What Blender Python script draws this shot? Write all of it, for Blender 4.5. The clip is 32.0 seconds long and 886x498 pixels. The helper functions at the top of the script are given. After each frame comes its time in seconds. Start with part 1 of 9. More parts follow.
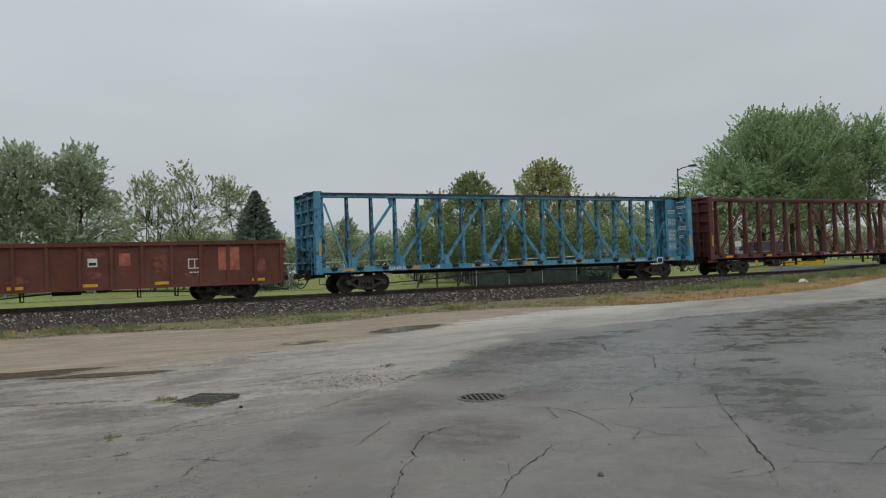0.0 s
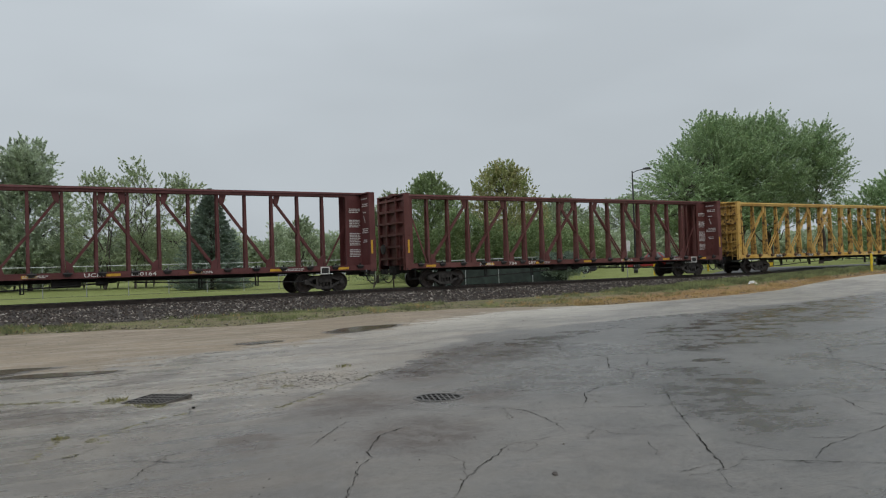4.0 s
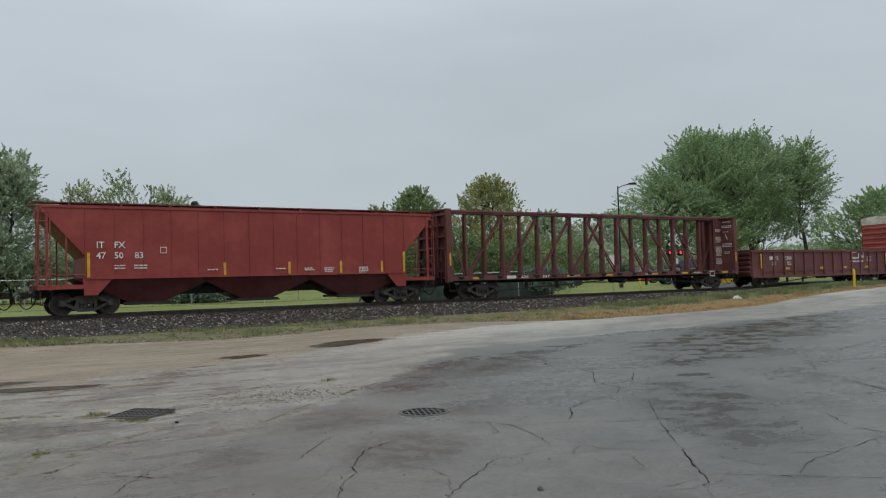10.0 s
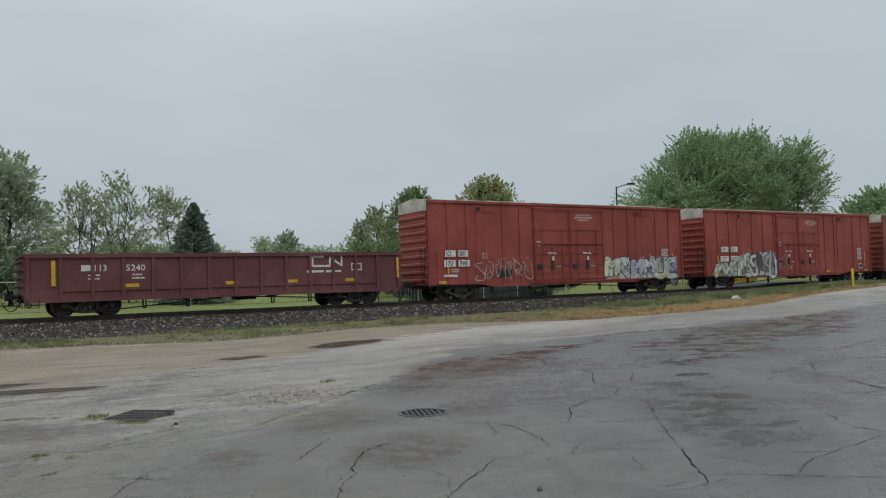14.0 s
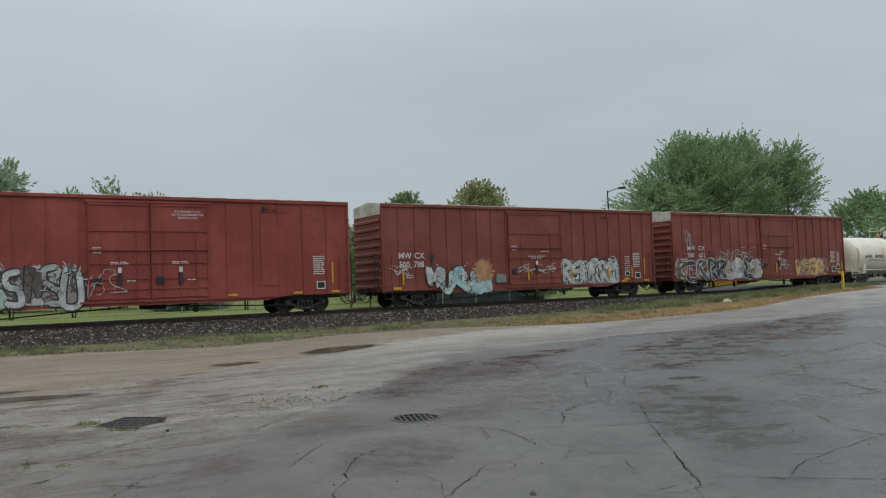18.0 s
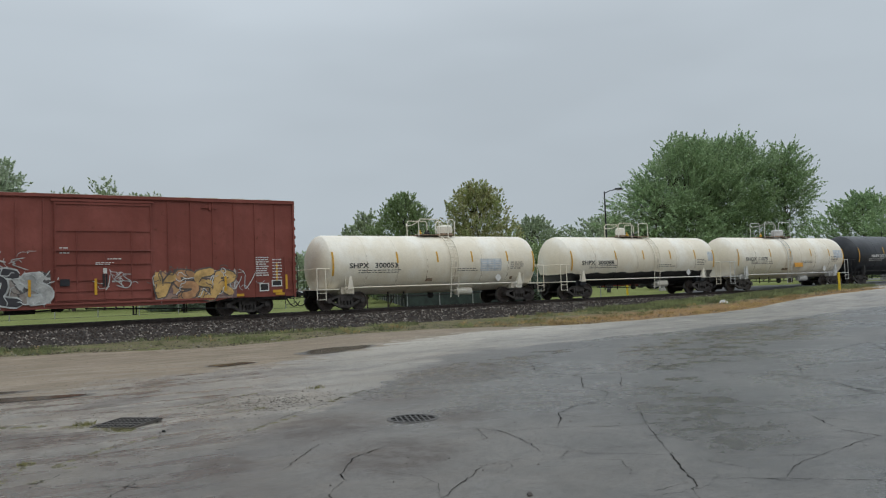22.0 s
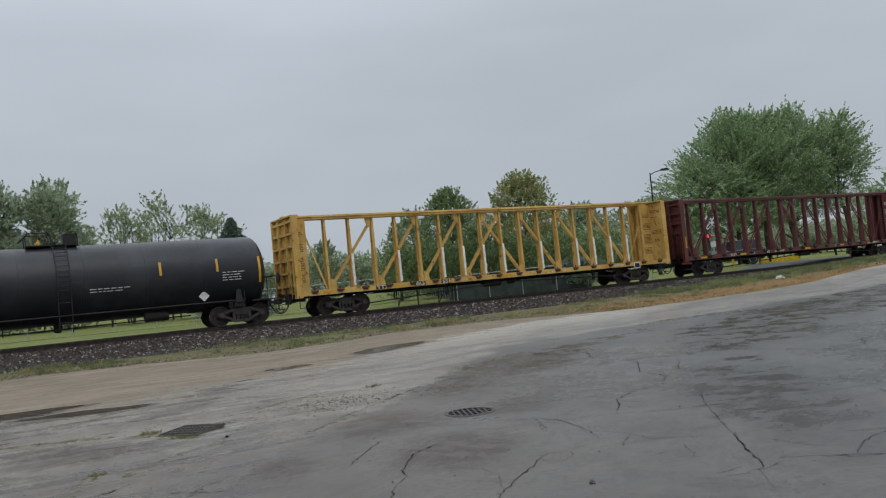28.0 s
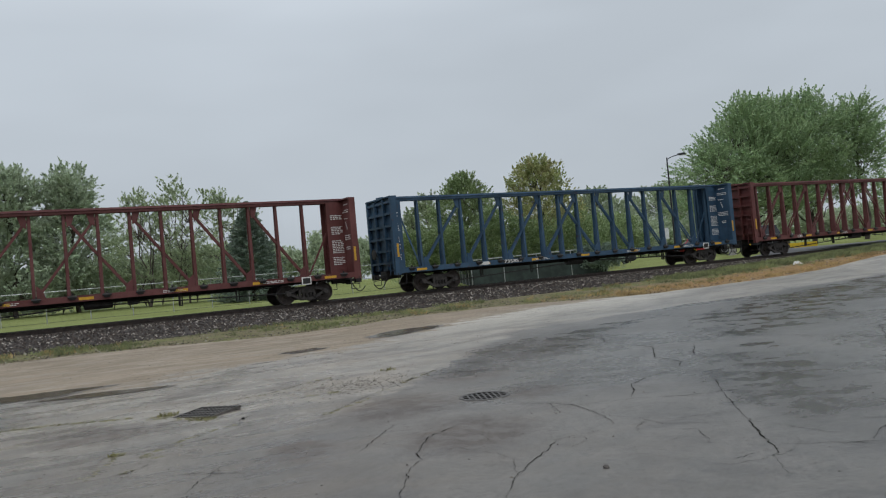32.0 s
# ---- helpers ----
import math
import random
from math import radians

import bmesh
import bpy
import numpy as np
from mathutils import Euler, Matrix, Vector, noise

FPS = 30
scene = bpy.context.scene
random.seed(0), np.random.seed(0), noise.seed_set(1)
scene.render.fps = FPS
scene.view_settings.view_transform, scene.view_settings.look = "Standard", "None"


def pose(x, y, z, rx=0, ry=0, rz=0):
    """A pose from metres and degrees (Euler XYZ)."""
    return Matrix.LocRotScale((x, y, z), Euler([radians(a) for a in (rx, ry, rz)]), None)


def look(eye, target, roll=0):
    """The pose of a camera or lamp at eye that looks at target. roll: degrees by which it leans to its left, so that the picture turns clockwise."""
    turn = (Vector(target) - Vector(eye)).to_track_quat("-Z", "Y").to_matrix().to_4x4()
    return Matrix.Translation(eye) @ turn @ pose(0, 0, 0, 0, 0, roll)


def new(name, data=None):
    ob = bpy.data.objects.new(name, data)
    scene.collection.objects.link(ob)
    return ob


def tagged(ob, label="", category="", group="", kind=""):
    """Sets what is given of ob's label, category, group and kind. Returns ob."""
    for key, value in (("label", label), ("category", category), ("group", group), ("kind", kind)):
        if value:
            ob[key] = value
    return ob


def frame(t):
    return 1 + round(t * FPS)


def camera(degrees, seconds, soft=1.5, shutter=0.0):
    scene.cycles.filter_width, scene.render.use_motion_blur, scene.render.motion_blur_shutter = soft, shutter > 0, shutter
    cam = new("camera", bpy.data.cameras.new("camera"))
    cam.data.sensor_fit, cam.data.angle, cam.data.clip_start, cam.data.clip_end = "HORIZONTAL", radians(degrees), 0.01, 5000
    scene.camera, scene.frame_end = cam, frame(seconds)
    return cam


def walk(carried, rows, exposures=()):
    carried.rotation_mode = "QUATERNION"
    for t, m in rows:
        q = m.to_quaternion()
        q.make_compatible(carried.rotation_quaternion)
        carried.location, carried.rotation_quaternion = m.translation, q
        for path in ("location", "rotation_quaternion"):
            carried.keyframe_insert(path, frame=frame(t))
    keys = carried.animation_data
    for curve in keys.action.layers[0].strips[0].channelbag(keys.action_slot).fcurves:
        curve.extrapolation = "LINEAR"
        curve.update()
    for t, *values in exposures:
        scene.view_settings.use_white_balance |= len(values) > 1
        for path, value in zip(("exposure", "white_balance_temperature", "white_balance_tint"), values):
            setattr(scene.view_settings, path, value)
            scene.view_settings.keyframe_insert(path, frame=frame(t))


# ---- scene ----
# The camera stands in one place and is turned by hand.
cam = camera(57.0, 32.0, soft=1.15, shutter=0.0)
EYE = 1.65
TURNS = [
    (0, 91.58, 2.18, -27.57), (0.5, 91.57, 2.29, -27.57), (1, 91.64, 2.05, -26.64), (1.5, 91.56, 1.69, -28.11), (2, 91.53, 1.67, -30.25),
    (2.5, 91.57, 1.70, -29.98), (3, 91.48, 1.84, -31.26), (3.5, 91.48, 1.80, -30.51), (5.5, 91.51, 2.13, -31.11), (6, 91.58, 2.12, -30.74),
    (6.5, 91.66, 1.95, -30.79), (7, 91.75, 1.89, -31.53), (7.5, 91.89, 1.74, -30.32), (8, 92.10, 1.82, -31.14), (8.5, 92.32, 1.79, -31.58),
    (9, 92.35, 1.89, -31.10), (9.5, 92.33, 1.85, -31.66), (10, 92.44, 1.67, -31.58), (10.5, 92.55, 1.49, -31.88), (11, 92.56, 1.55, -31.95),
    (11.5, 92.52, 1.60, -32.34), (12, 92.54, 1.46, -31.92), (12.5, 92.53, 1.45, -31.64), (13, 92.49, 1.52, -31.99), (13.5, 92.48, 1.70, -31.91),
    (15.5, 92.58, 1.91, -30.96), (16, 92.66, 2.07, -31.07), (16.5, 92.72, 2.25, -31.51), (17, 92.74, 2.15, -30.47), (17.5, 92.75, 2.14, -31.46),
    (18, 92.80, 2.14, -32.21), (18.5, 92.83, 2.20, -31.52), (19, 92.87, 2.11, -31.62), (19.5, 92.86, 2.00, -31.75), (20, 92.83, 1.97, -32.30),
    (20.5, 92.87, 1.93, -32.06), (21, 92.85, 1.97, -32.53), (21.5, 92.89, 2.02, -32.22), (22, 92.84, 2.07, -32.43), (22.5, 92.83, 2.87, -33.94),
    (23, 92.77, 2.98, -34.79), (23.5, 92.68, 2.61, -38.21), (24, 92.78, 2.91, -39.52), (24.5, 92.78, 2.67, -38.41), (25, 92.78, 1.79, -37.53),
    (25.5, 92.89, 2.77, -35.64), (26, 92.68, 4.10, -33.85), (26.5, 92.61, 4.96, -32.04), (28.5, 92.58, 5.33, -28.71), (29, 92.42, 5.24, -28.71),
    (29.5, 92.21, 5.33, -28.29), (30, 92.11, 5.46, -27.98), (30.5, 92.05, 5.54, -27.77), (31, 91.92, 5.42, -27.99), (31.5, 91.84, 5.29, -27.95),
    (32, 91.62, 5.18, -27.90),
]
BALANCE = [(0, 0.0, 6500, 9), (3, 0.0, 6420, 9), (9, 0.0, 6280, 8), (16, -0.05, 6200, 7), (20, -0.10, 6200, 7), (22, -0.04, 6200, 8), (23, -0.01, 6180, 9), (24, -0.17, 6150, 11), (28.5, -0.09, 6230, 10), (31, -0.10, 6240, 10), (32, 0.03, 6240, 10)]
walk(cam, [(t, pose(0, 0, EYE, a, b, c)) for t, a, b, c in TURNS], BALANCE)
# ---- world and light: a closed grey sky ----
RAIL_Z, TRACK_Y = 0.816, 37.03
SKEW = 0.0182           # the rails draw away to the right by this much per metre


def make_world():
    world = bpy.data.worlds.new("overcast_sky")
    scene.world = world
    world.use_nodes = True
    nt = world.node_tree
    nt.nodes.clear()
    out = nt.nodes.new("ShaderNodeOutputWorld")
    bg = nt.nodes.new("ShaderNodeBackground")
    sky = nt.nodes.new("ShaderNodeTexSky")
    sky.sky_type, sky.sun_disc = "NISHITA", False
    sky.sun_elevation, sky.sun_rotation = radians(50), radians(200)
    sky.dust_density, sky.air_density = 4.0, 1.5
    tc = nt.nodes.new("ShaderNodeTexCoord")
    sep = nt.nodes.new("ShaderNodeSeparateXYZ")
    nt.links.new(tc.outputs["Generated"], sep.inputs[0])
    ramp = nt.nodes.new("ShaderNodeValToRGB")
    e = ramp.color_ramp.elements
    e[0].position, e[0].color = 0.0, (0.470, 0.508, 0.540, 1)
    e[1].position, e[1].color = 1.0, (1.62, 1.68, 1.74, 1)
    a = ramp.color_ramp.elements.new(0.30)
    a.color = (0.552, 0.594, 0.630, 1)
    nt.links.new(sep.outputs["Z"], ramp.inputs[0])
    mp = nt.nodes.new("ShaderNodeMapping")
    mp.inputs["Scale"].default_value = (2.0, 2.0, 6.0)
    nt.links.new(tc.outputs["Generated"], mp.inputs[0])
    no = nt.nodes.new("ShaderNodeTexNoise")
    no.inputs["Scale"].default_value, no.inputs["Detail"].default_value = 1.1, 3.0
    nt.links.new(mp.outputs[0], no.inputs["Vector"])
    mr = nt.nodes.new("ShaderNodeMapRange")
    mr.inputs["From Min"].default_value, mr.inputs["From Max"].default_value = 0.3, 0.7
    mr.inputs["To Min"].default_value, mr.inputs["To Max"].default_value = 0.93, 1.07
    nt.links.new(no.outputs["Fac"], mr.inputs["Value"])
    mul = nt.nodes.new("ShaderNodeVectorMath")
    mul.operation = "SCALE"
    nt.links.new(ramp.outputs[0], mul.inputs[0])
    nt.links.new(mr.outputs[0], mul.inputs["Scale"])
    dim = nt.nodes.new("ShaderNodeVectorMath")
    dim.operation = "SCALE"
    dim.inputs["Scale"].default_value = 0.05
    nt.links.new(sky.outputs[0], dim.inputs[0])
    mix = nt.nodes.new("ShaderNodeMix")
    mix.data_type = "RGBA"
    mix.inputs["Factor"].default_value = 0.94
    nt.links.new(dim.outputs[0], mix.inputs["A"])
    nt.links.new(mul.outputs[0], mix.inputs["B"])
    nt.links.new(mix.outputs["Result"], bg.inputs["Color"])
    bg.inputs["Strength"].default_value = SKY
    nt.links.new(bg.outputs[0], out.inputs[0])
    lamp = bpy.data.lights.new("sun", "SUN")
    lamp.energy, lamp.angle, lamp.color = 0.5, radians(40), (1.0, 0.97, 0.93)
    ob = new("sun", lamp)
    ob.matrix_world = look((-10, -40, 60), (0, 0, 0))


SKY = 1.0
make_world()
scene.view_settings.exposure = 0.0


# ---- small builders ----
class Shape:
    """A list of vertices and faces that grows by boxes, beams and tubes."""

    def __init__(self):
        self.v, self.f = [], []

    def add(self, verts, faces):
        n = len(self.v)
        self.v += [tuple(p) for p in verts]
        self.f += [tuple(i + n for i in q) for q in faces]
        return self

    def box(self, x0, x1, y0, y1, z0, z1):
        vs = [(x, y, z) for z in (z0, z1) for y in (y0, y1) for x in (x0, x1)]
        return self.add(vs, [(0, 2, 3, 1), (4, 5, 7, 6), (0, 1, 5, 4), (2, 6, 7, 3), (0, 4, 6, 2), (1, 3, 7, 5)])

    def beam(self, p, q, w, d, up=(0, 1, 0)):
        """A square bar from p to q, w wide across and d along up."""
        p, q, up = Vector(p), Vector(q), Vector(up)
        a = (q - p).normalized()
        s = a.cross(up)
        if s.length < 1e-4:
            s = a.cross(Vector((1, 0, 0)))
        s.normalize()
        u = s.cross(a).normalized()
        vs = [e + s * (i * w / 2) + u * (j * d / 2) for e in (p, q) for i, j in ((-1, -1), (1, -1), (1, 1), (-1, 1))]
        return self.add(vs, [(0, 1, 2, 3), (7, 6, 5, 4), (0, 4, 5, 1), (1, 5, 6, 2), (2, 6, 7, 3), (3, 7, 4, 0)])

    def tube(self, p, q, r, n=8, r2=None, caps=True):
        p, q = Vector(p), Vector(q)
        a = (q - p).normalized()
        s = a.cross(Vector((0, 0, 1)) if abs(a.z) < 0.9 else Vector((1, 0, 0))).normalized()
        u = s.cross(a)
        r2 = r if r2 is None else r2
        vs = [e + (s * math.cos(2 * math.pi * k / n) + u * math.sin(2 * math.pi * k / n)) * rr for e, rr in ((p, r), (q, r2)) for k in range(n)]
        fs = [(k, (k + 1) % n, n + (k + 1) % n, n + k) for k in range(n)]
        if caps:
            fs += [tuple(range(n))[::-1], tuple(range(n, 2 * n))]
        return self.add(vs, fs)

    def path(self, pts, r, n=6):
        for p, q in zip(pts, pts[1:]):
            self.tube(p, q, r, n)
        return self

    def lathe_x(self, prof, n=32, cy=0.0, cz=0.0):
        """Turns a profile of (x, r) about the x axis."""
        vs = [(x, cy + r * math.sin(2 * math.pi * k / n), cz + r * math.cos(2 * math.pi * k / n)) for x, r in prof for k in range(n)]
        fs = []
        for i in range(len(prof) - 1):
            for k in range(n):
                m = (k + 1) % n
                fs.append((i * n + k, i * n + m, i * n + n + m, i * n + n + k))
        fs += [tuple(range(n))[::-1], tuple(range((len(prof) - 1) * n, len(prof) * n))]
        return self.add(vs, fs)

    def lathe_y(self, prof, n=28, cx=0.0, cz=0.0):
        vs = [(cx + r * math.cos(2 * math.pi * k / n), y, cz + r * math.sin(2 * math.pi * k / n)) for y, r in prof for k in range(n)]
        fs = []
        for i in range(len(prof) - 1):
            for k in range(n):
                m = (k + 1) % n
                fs.append((i * n + k, i * n + m, i * n + n + m, i * n + n + k))
        fs += [tuple(range(n))[::-1], tuple(range((len(prof) - 1) * n, len(prof) * n))]
        return self.add(vs, fs)

    def lathe_z(self, prof, n=16, cx=0.0, cy=0.0):
        vs = [(cx + r * math.cos(2 * math.pi * k / n), cy + r * math.sin(2 * math.pi * k / n), z) for z, r in prof for k in range(n)]
        fs = []
        for i in range(len(prof) - 1):
            for k in range(n):
                m = (k + 1) % n
                fs.append((i * n + k, i * n + m, i * n + n + m, i * n + n + k))
        fs += [tuple(range(n))[::-1], tuple(range((len(prof) - 1) * n, len(prof) * n))]
        return self.add(vs, fs)

    def prism_y(self, outline, y0, y1):
        """An outline of (x, z) drawn out from y0 to y1."""
        n = len(outline)
        vs = [(x, y, z) for y in (y0, y1) for x, z in outline]
        fs = [(k, (k + 1) % n, n + (k + 1) % n, n + k) for k in range(n)] + [tuple(range(n))[::-1], tuple(range(n, 2 * n))]
        return self.add(vs, fs)

    def prism_x(self, outline, x0, x1):
        n = len(outline)
        vs = [(x, y, z) for x in (x0, x1) for y, z in outline]
        fs = [(k, (k + 1) % n, n + (k + 1) % n, n + k) for k in range(n)] + [tuple(range(n))[::-1], tuple(range(n, 2 * n))]
        return self.add(vs, fs)

    def mesh(self, name, material, smooth=None):
        me = bpy.data.meshes.new(name)
        me.from_pydata(self.v, [], self.f)
        bm = bmesh.new()
        bm.from_mesh(me)
        bmesh.ops.recalc_face_normals(bm, faces=bm.faces)
        bm.to_mesh(me)
        bm.free()
        me.materials.append(material)
        if smooth is not None:
            me.shade_smooth()
            me.set_sharp_from_angle(angle=radians(smooth))
        return me


def part(name, shape, material, parent=None, label="", smooth=None, at=None):
    """Links a shape as one mesh object under a thing or a part."""
    me = shape if isinstance(shape, bpy.types.Mesh) else shape.mesh(name, material, smooth)
    ob = new(name, me)
    if parent is not None:
        ob.parent = parent
    if at is not None:
        ob.matrix_basis = at
    return tagged(ob, label)


def thing(name, label, category, group="", at=None):
    ob = new(name)
    ob.empty_display_size = 0.3
    if at is not None:
        ob.matrix_basis = at
    return tagged(ob, label, category, group)


# ---- materials ----
def nodes_of(name):
    m = bpy.data.materials.new(name)
    m.use_nodes = True
    nt = m.node_tree
    b = nt.nodes["Principled BSDF"]
    return m, nt, b


def coord(nt, scale=(1, 1, 1), which="Object"):
    tc = nt.nodes.new("ShaderNodeTexCoord")
    mp = nt.nodes.new("ShaderNodeMapping")
    mp.inputs["Scale"].default_value = scale
    nt.links.new(tc.outputs[which], mp.inputs[0])
    return mp.outputs[0]


def world_coord(nt, scale=(1, 1, 1)):
    g = nt.nodes.new("ShaderNodeNewGeometry")
    mp = nt.nodes.new("ShaderNodeMapping")
    mp.inputs["Scale"].default_value = scale
    nt.links.new(g.outputs["Position"], mp.inputs[0])
    return mp.outputs[0]


def noise_of(nt, vec, scale, detail=4.0, rough=0.55, lo=0.35, hi=0.65, dist=0.0):
    no = nt.nodes.new("ShaderNodeTexNoise")
    no.inputs["Scale"].default_value, no.inputs["Detail"].default_value = scale, detail
    no.inputs["Roughness"].default_value, no.inputs["Distortion"].default_value = rough, dist
    nt.links.new(vec, no.inputs["Vector"])
    mr = nt.nodes.new("ShaderNodeMapRange")
    mr.interpolation_type = "SMOOTHSTEP"
    mr.inputs["From Min"].default_value, mr.inputs["From Max"].default_value = lo, hi
    nt.links.new(no.outputs["Fac"], mr.inputs["Value"])
    return mr.outputs[0]


def blend(nt, fac, a, b):
    mx = nt.nodes.new("ShaderNodeMix")
    mx.data_type = "RGBA"
    for key, val in (("Factor", fac), ("A", a), ("B", b)):
        sock = [s for s in mx.inputs if s.name == key and (s.type == "RGBA" or key == "Factor")][0]
        if isinstance(val, bpy.types.NodeSocket):
            nt.links.new(val, sock)
        else:
            sock.default_value = (*val, 1) if isinstance(val, tuple) else val
    return [s for s in mx.outputs if s.type == "RGBA"][0]


def math_of(nt, op, a, b=None, clamp=False):
    n = nt.nodes.new("ShaderNodeMath")
    n.operation, n.use_clamp = op, clamp
    for i, val in enumerate((a, b)):
        if val is None:
            continue
        if isinstance(val, bpy.types.NodeSocket):
            nt.links.new(val, n.inputs[i])
        else:
            n.inputs[i].default_value = val
    return n.outputs[0]


def span(nt, val, lo, hi, to_lo=0.0, to_hi=1.0):
    mr = nt.nodes.new("ShaderNodeMapRange")
    mr.interpolation_type = "SMOOTHSTEP"
    for key, x in (("From Min", lo), ("From Max", hi), ("To Min", to_lo), ("To Max", to_hi)):
        mr.inputs[key].default_value = x
    nt.links.new(val, mr.inputs["Value"])
    return mr.outputs[0]


def bump(nt, b, height, strength=0.3, distance=0.02):
    bp = nt.nodes.new("ShaderNodeBump")
    bp.inputs["Strength"].default_value, bp.inputs["Distance"].default_value = strength, distance
    nt.links.new(height, bp.inputs["Height"])
    nt.links.new(bp.outputs[0], b.inputs["Normal"])


def plain(name, col, rough=0.6, metal=0.0, vary=0.25, scale=3.0, emit=None):
    """A paint or metal with blotches and fine grain."""
    m, nt, b = nodes_of(name)
    v = coord(nt)
    c1 = tuple(x * (1 - vary) for x in col)
    c2 = tuple(min(1, x * (1 + vary)) for x in col)
    big = noise_of(nt, v, scale, 5)
    fine = noise_of(nt, v, scale * 14, 3)
    mixed = blend(nt, big, c1, c2)
    mixed = blend(nt, math_of(nt, "MULTIPLY", fine, 0.3), mixed, c1)
    nt.links.new(mixed, b.inputs["Base Color"])
    b.inputs["Roughness"].default_value, b.inputs["Metallic"].default_value = rough, metal
    if emit:
        b.inputs["Emission Color"].default_value, b.inputs["Emission Strength"].default_value = (*emit[:3], 1), emit[3]
    return m


def car_paint(name, col, rust=0.3, rust_col=(0.085, 0.034, 0.020), grime=0.35, rough=0.55, fade=None, streaks=0.55):
    """Old railcar paint: faded patches, rust blooms, streaks that run down, road grime."""
    m, nt, b = nodes_of(name)
    v = coord(nt)
    streak = noise_of(nt, coord(nt, (3.2, 3.2, 0.30)), 1.1, 6, 0.66, 0.44, 0.76)
    patch = noise_of(nt, v, 0.55, 6, 0.62, 0.40, 0.68)
    spots = noise_of(nt, v, 4.0, 8, 0.68, 0.66 - 0.22 * rust, 0.78 - 0.18 * rust)
    fine = noise_of(nt, v, 30, 3)
    fade = fade or tuple(min(1, x * 1.25 + 0.012) for x in col)
    c = blend(nt, patch, col, fade)
    c = blend(nt, math_of(nt, "MULTIPLY", streak, grime * streaks * 1.3), c, tuple(x * 0.42 + 0.006 for x in col))
    c = blend(nt, math_of(nt, "MULTIPLY", spots, min(1.0, 0.35 + rust)), c, rust_col)
    c = blend(nt, math_of(nt, "MULTIPLY", fine, 0.12), c, (0.03, 0.026, 0.022))
    nt.links.new(c, b.inputs["Base Color"])
    r = span(nt, spots, 0, 1, rough, min(1.0, rough + 0.3))
    nt.links.new(r, b.inputs["Roughness"])
    b.inputs["Specular IOR Level"].default_value = 0.35
    bump(nt, b, noise_of(nt, v, 2.2, 6), 0.25, 0.02)
    return m


M_BLUE = car_paint("sky_blue_paint", (0.060, 0.228, 0.344), 0.62, grime=0.80, rust_col=(0.040, 0.052, 0.066), fade=(0.105, 0.300, 0.420))
M_NAVY = car_paint("dark_blue_paint", (0.021, 0.056, 0.100), 0.36, grime=0.7)
M_MAROON = car_paint("dark_maroon_paint", (0.090, 0.023, 0.022), 0.35)
M_MAROON2 = car_paint("brown_red_paint", (0.103, 0.031, 0.026), 0.40)
M_RED = car_paint("red_oxide_paint", (0.098, 0.027, 0.024), 0.30, grime=0.5)
M_YELLOW = car_paint("yellow_paint", (0.520, 0.310, 0.076), 0.48, rust_col=(0.150, 0.062, 0.024), fade=(0.640, 0.425, 0.125))
M_YELLOW_WORN = car_paint("yellow_paint_worn_to_rust", (0.470, 0.275, 0.066), 0.92, rust_col=(0.062, 0.036, 0.022), grime=0.5, fade=(0.600, 0.390, 0.110))
M_BLUE_WORN = car_paint("sky_blue_paint_worn_dark", (0.052, 0.200, 0.305), 0.95, rust_col=(0.026, 0.034, 0.044), grime=0.9, fade=(0.090, 0.270, 0.385))
M_HOPPER = car_paint("hopper_red_paint", (0.226, 0.034, 0.028), 0.12, grime=0.18)
M_BOX = car_paint("boxcar_red_paint", (0.235, 0.045, 0.033), 0.28, grime=0.42)
M_BOX2 = car_paint("boxcar_brown_paint", (0.185, 0.046, 0.032), 0.30, grime=0.32)
M_GON = car_paint("rusted_gondola_paint", (0.095, 0.031, 0.021), 0.75, rust_col=(0.146, 0.047, 0.022), grime=0.5, rough=0.75)
M_CNGON = car_paint("gondola_brown_paint", (0.116, 0.036, 0.034), 0.30)
M_TANK = car_paint("cream_tank_paint", (0.700, 0.630, 0.495), 0.06, rust_col=(0.470, 0.370, 0.240), grime=0.30, rough=0.4, fade=(0.790, 0.755, 0.665), streaks=0.30)
M_TANKBLACK = car_paint("black_tank_paint", (0.015, 0.017, 0.021), 0.12, rust_col=(0.043, 0.039, 0.034), grime=0.2, rough=0.35)
M_TANK_TWO = car_paint("cream_tank_paint_over_black", (0.700, 0.630, 0.495), 0.06, rust_col=(0.470, 0.370, 0.240), grime=0.30, rough=0.4, fade=(0.790, 0.755, 0.665), streaks=0.30)
nt_t, b_t = M_TANK_TWO.node_tree, M_TANK_TWO.node_tree.nodes["Principled BSDF"]
sep_t = nt_t.nodes.new("ShaderNodeSeparateXYZ")
nt_t.links.new(coord(nt_t), sep_t.inputs[0])
edge_t = math_of(nt_t, "ADD", sep_t.outputs["Z"], math_of(nt_t, "MULTIPLY", noise_of(nt_t, coord(nt_t), 1.3, 5), 0.07))
nt_t.links.new(blend(nt_t, span(nt_t, edge_t, 1.50, 1.53), (0.017, 0.018, 0.019), b_t.inputs["Base Color"].links[0].from_socket), b_t.inputs["Base Color"])
M_GRIME = plain("grimy_black_steel", (0.019, 0.017, 0.016), 0.75, 0.0, 0.4, 4)
M_TRUCK = plain("dusty_truck_steel", (0.043, 0.037, 0.033), 0.8, 0.0, 0.4, 5)
M_WHEEL = plain("worn_wheel_steel", (0.052, 0.039, 0.033), 0.65, 0.2, 0.4, 6)
M_TREAD = plain("bright_wheel_tread", (0.172, 0.163, 0.155), 0.35, 0.8, 0.2, 6)
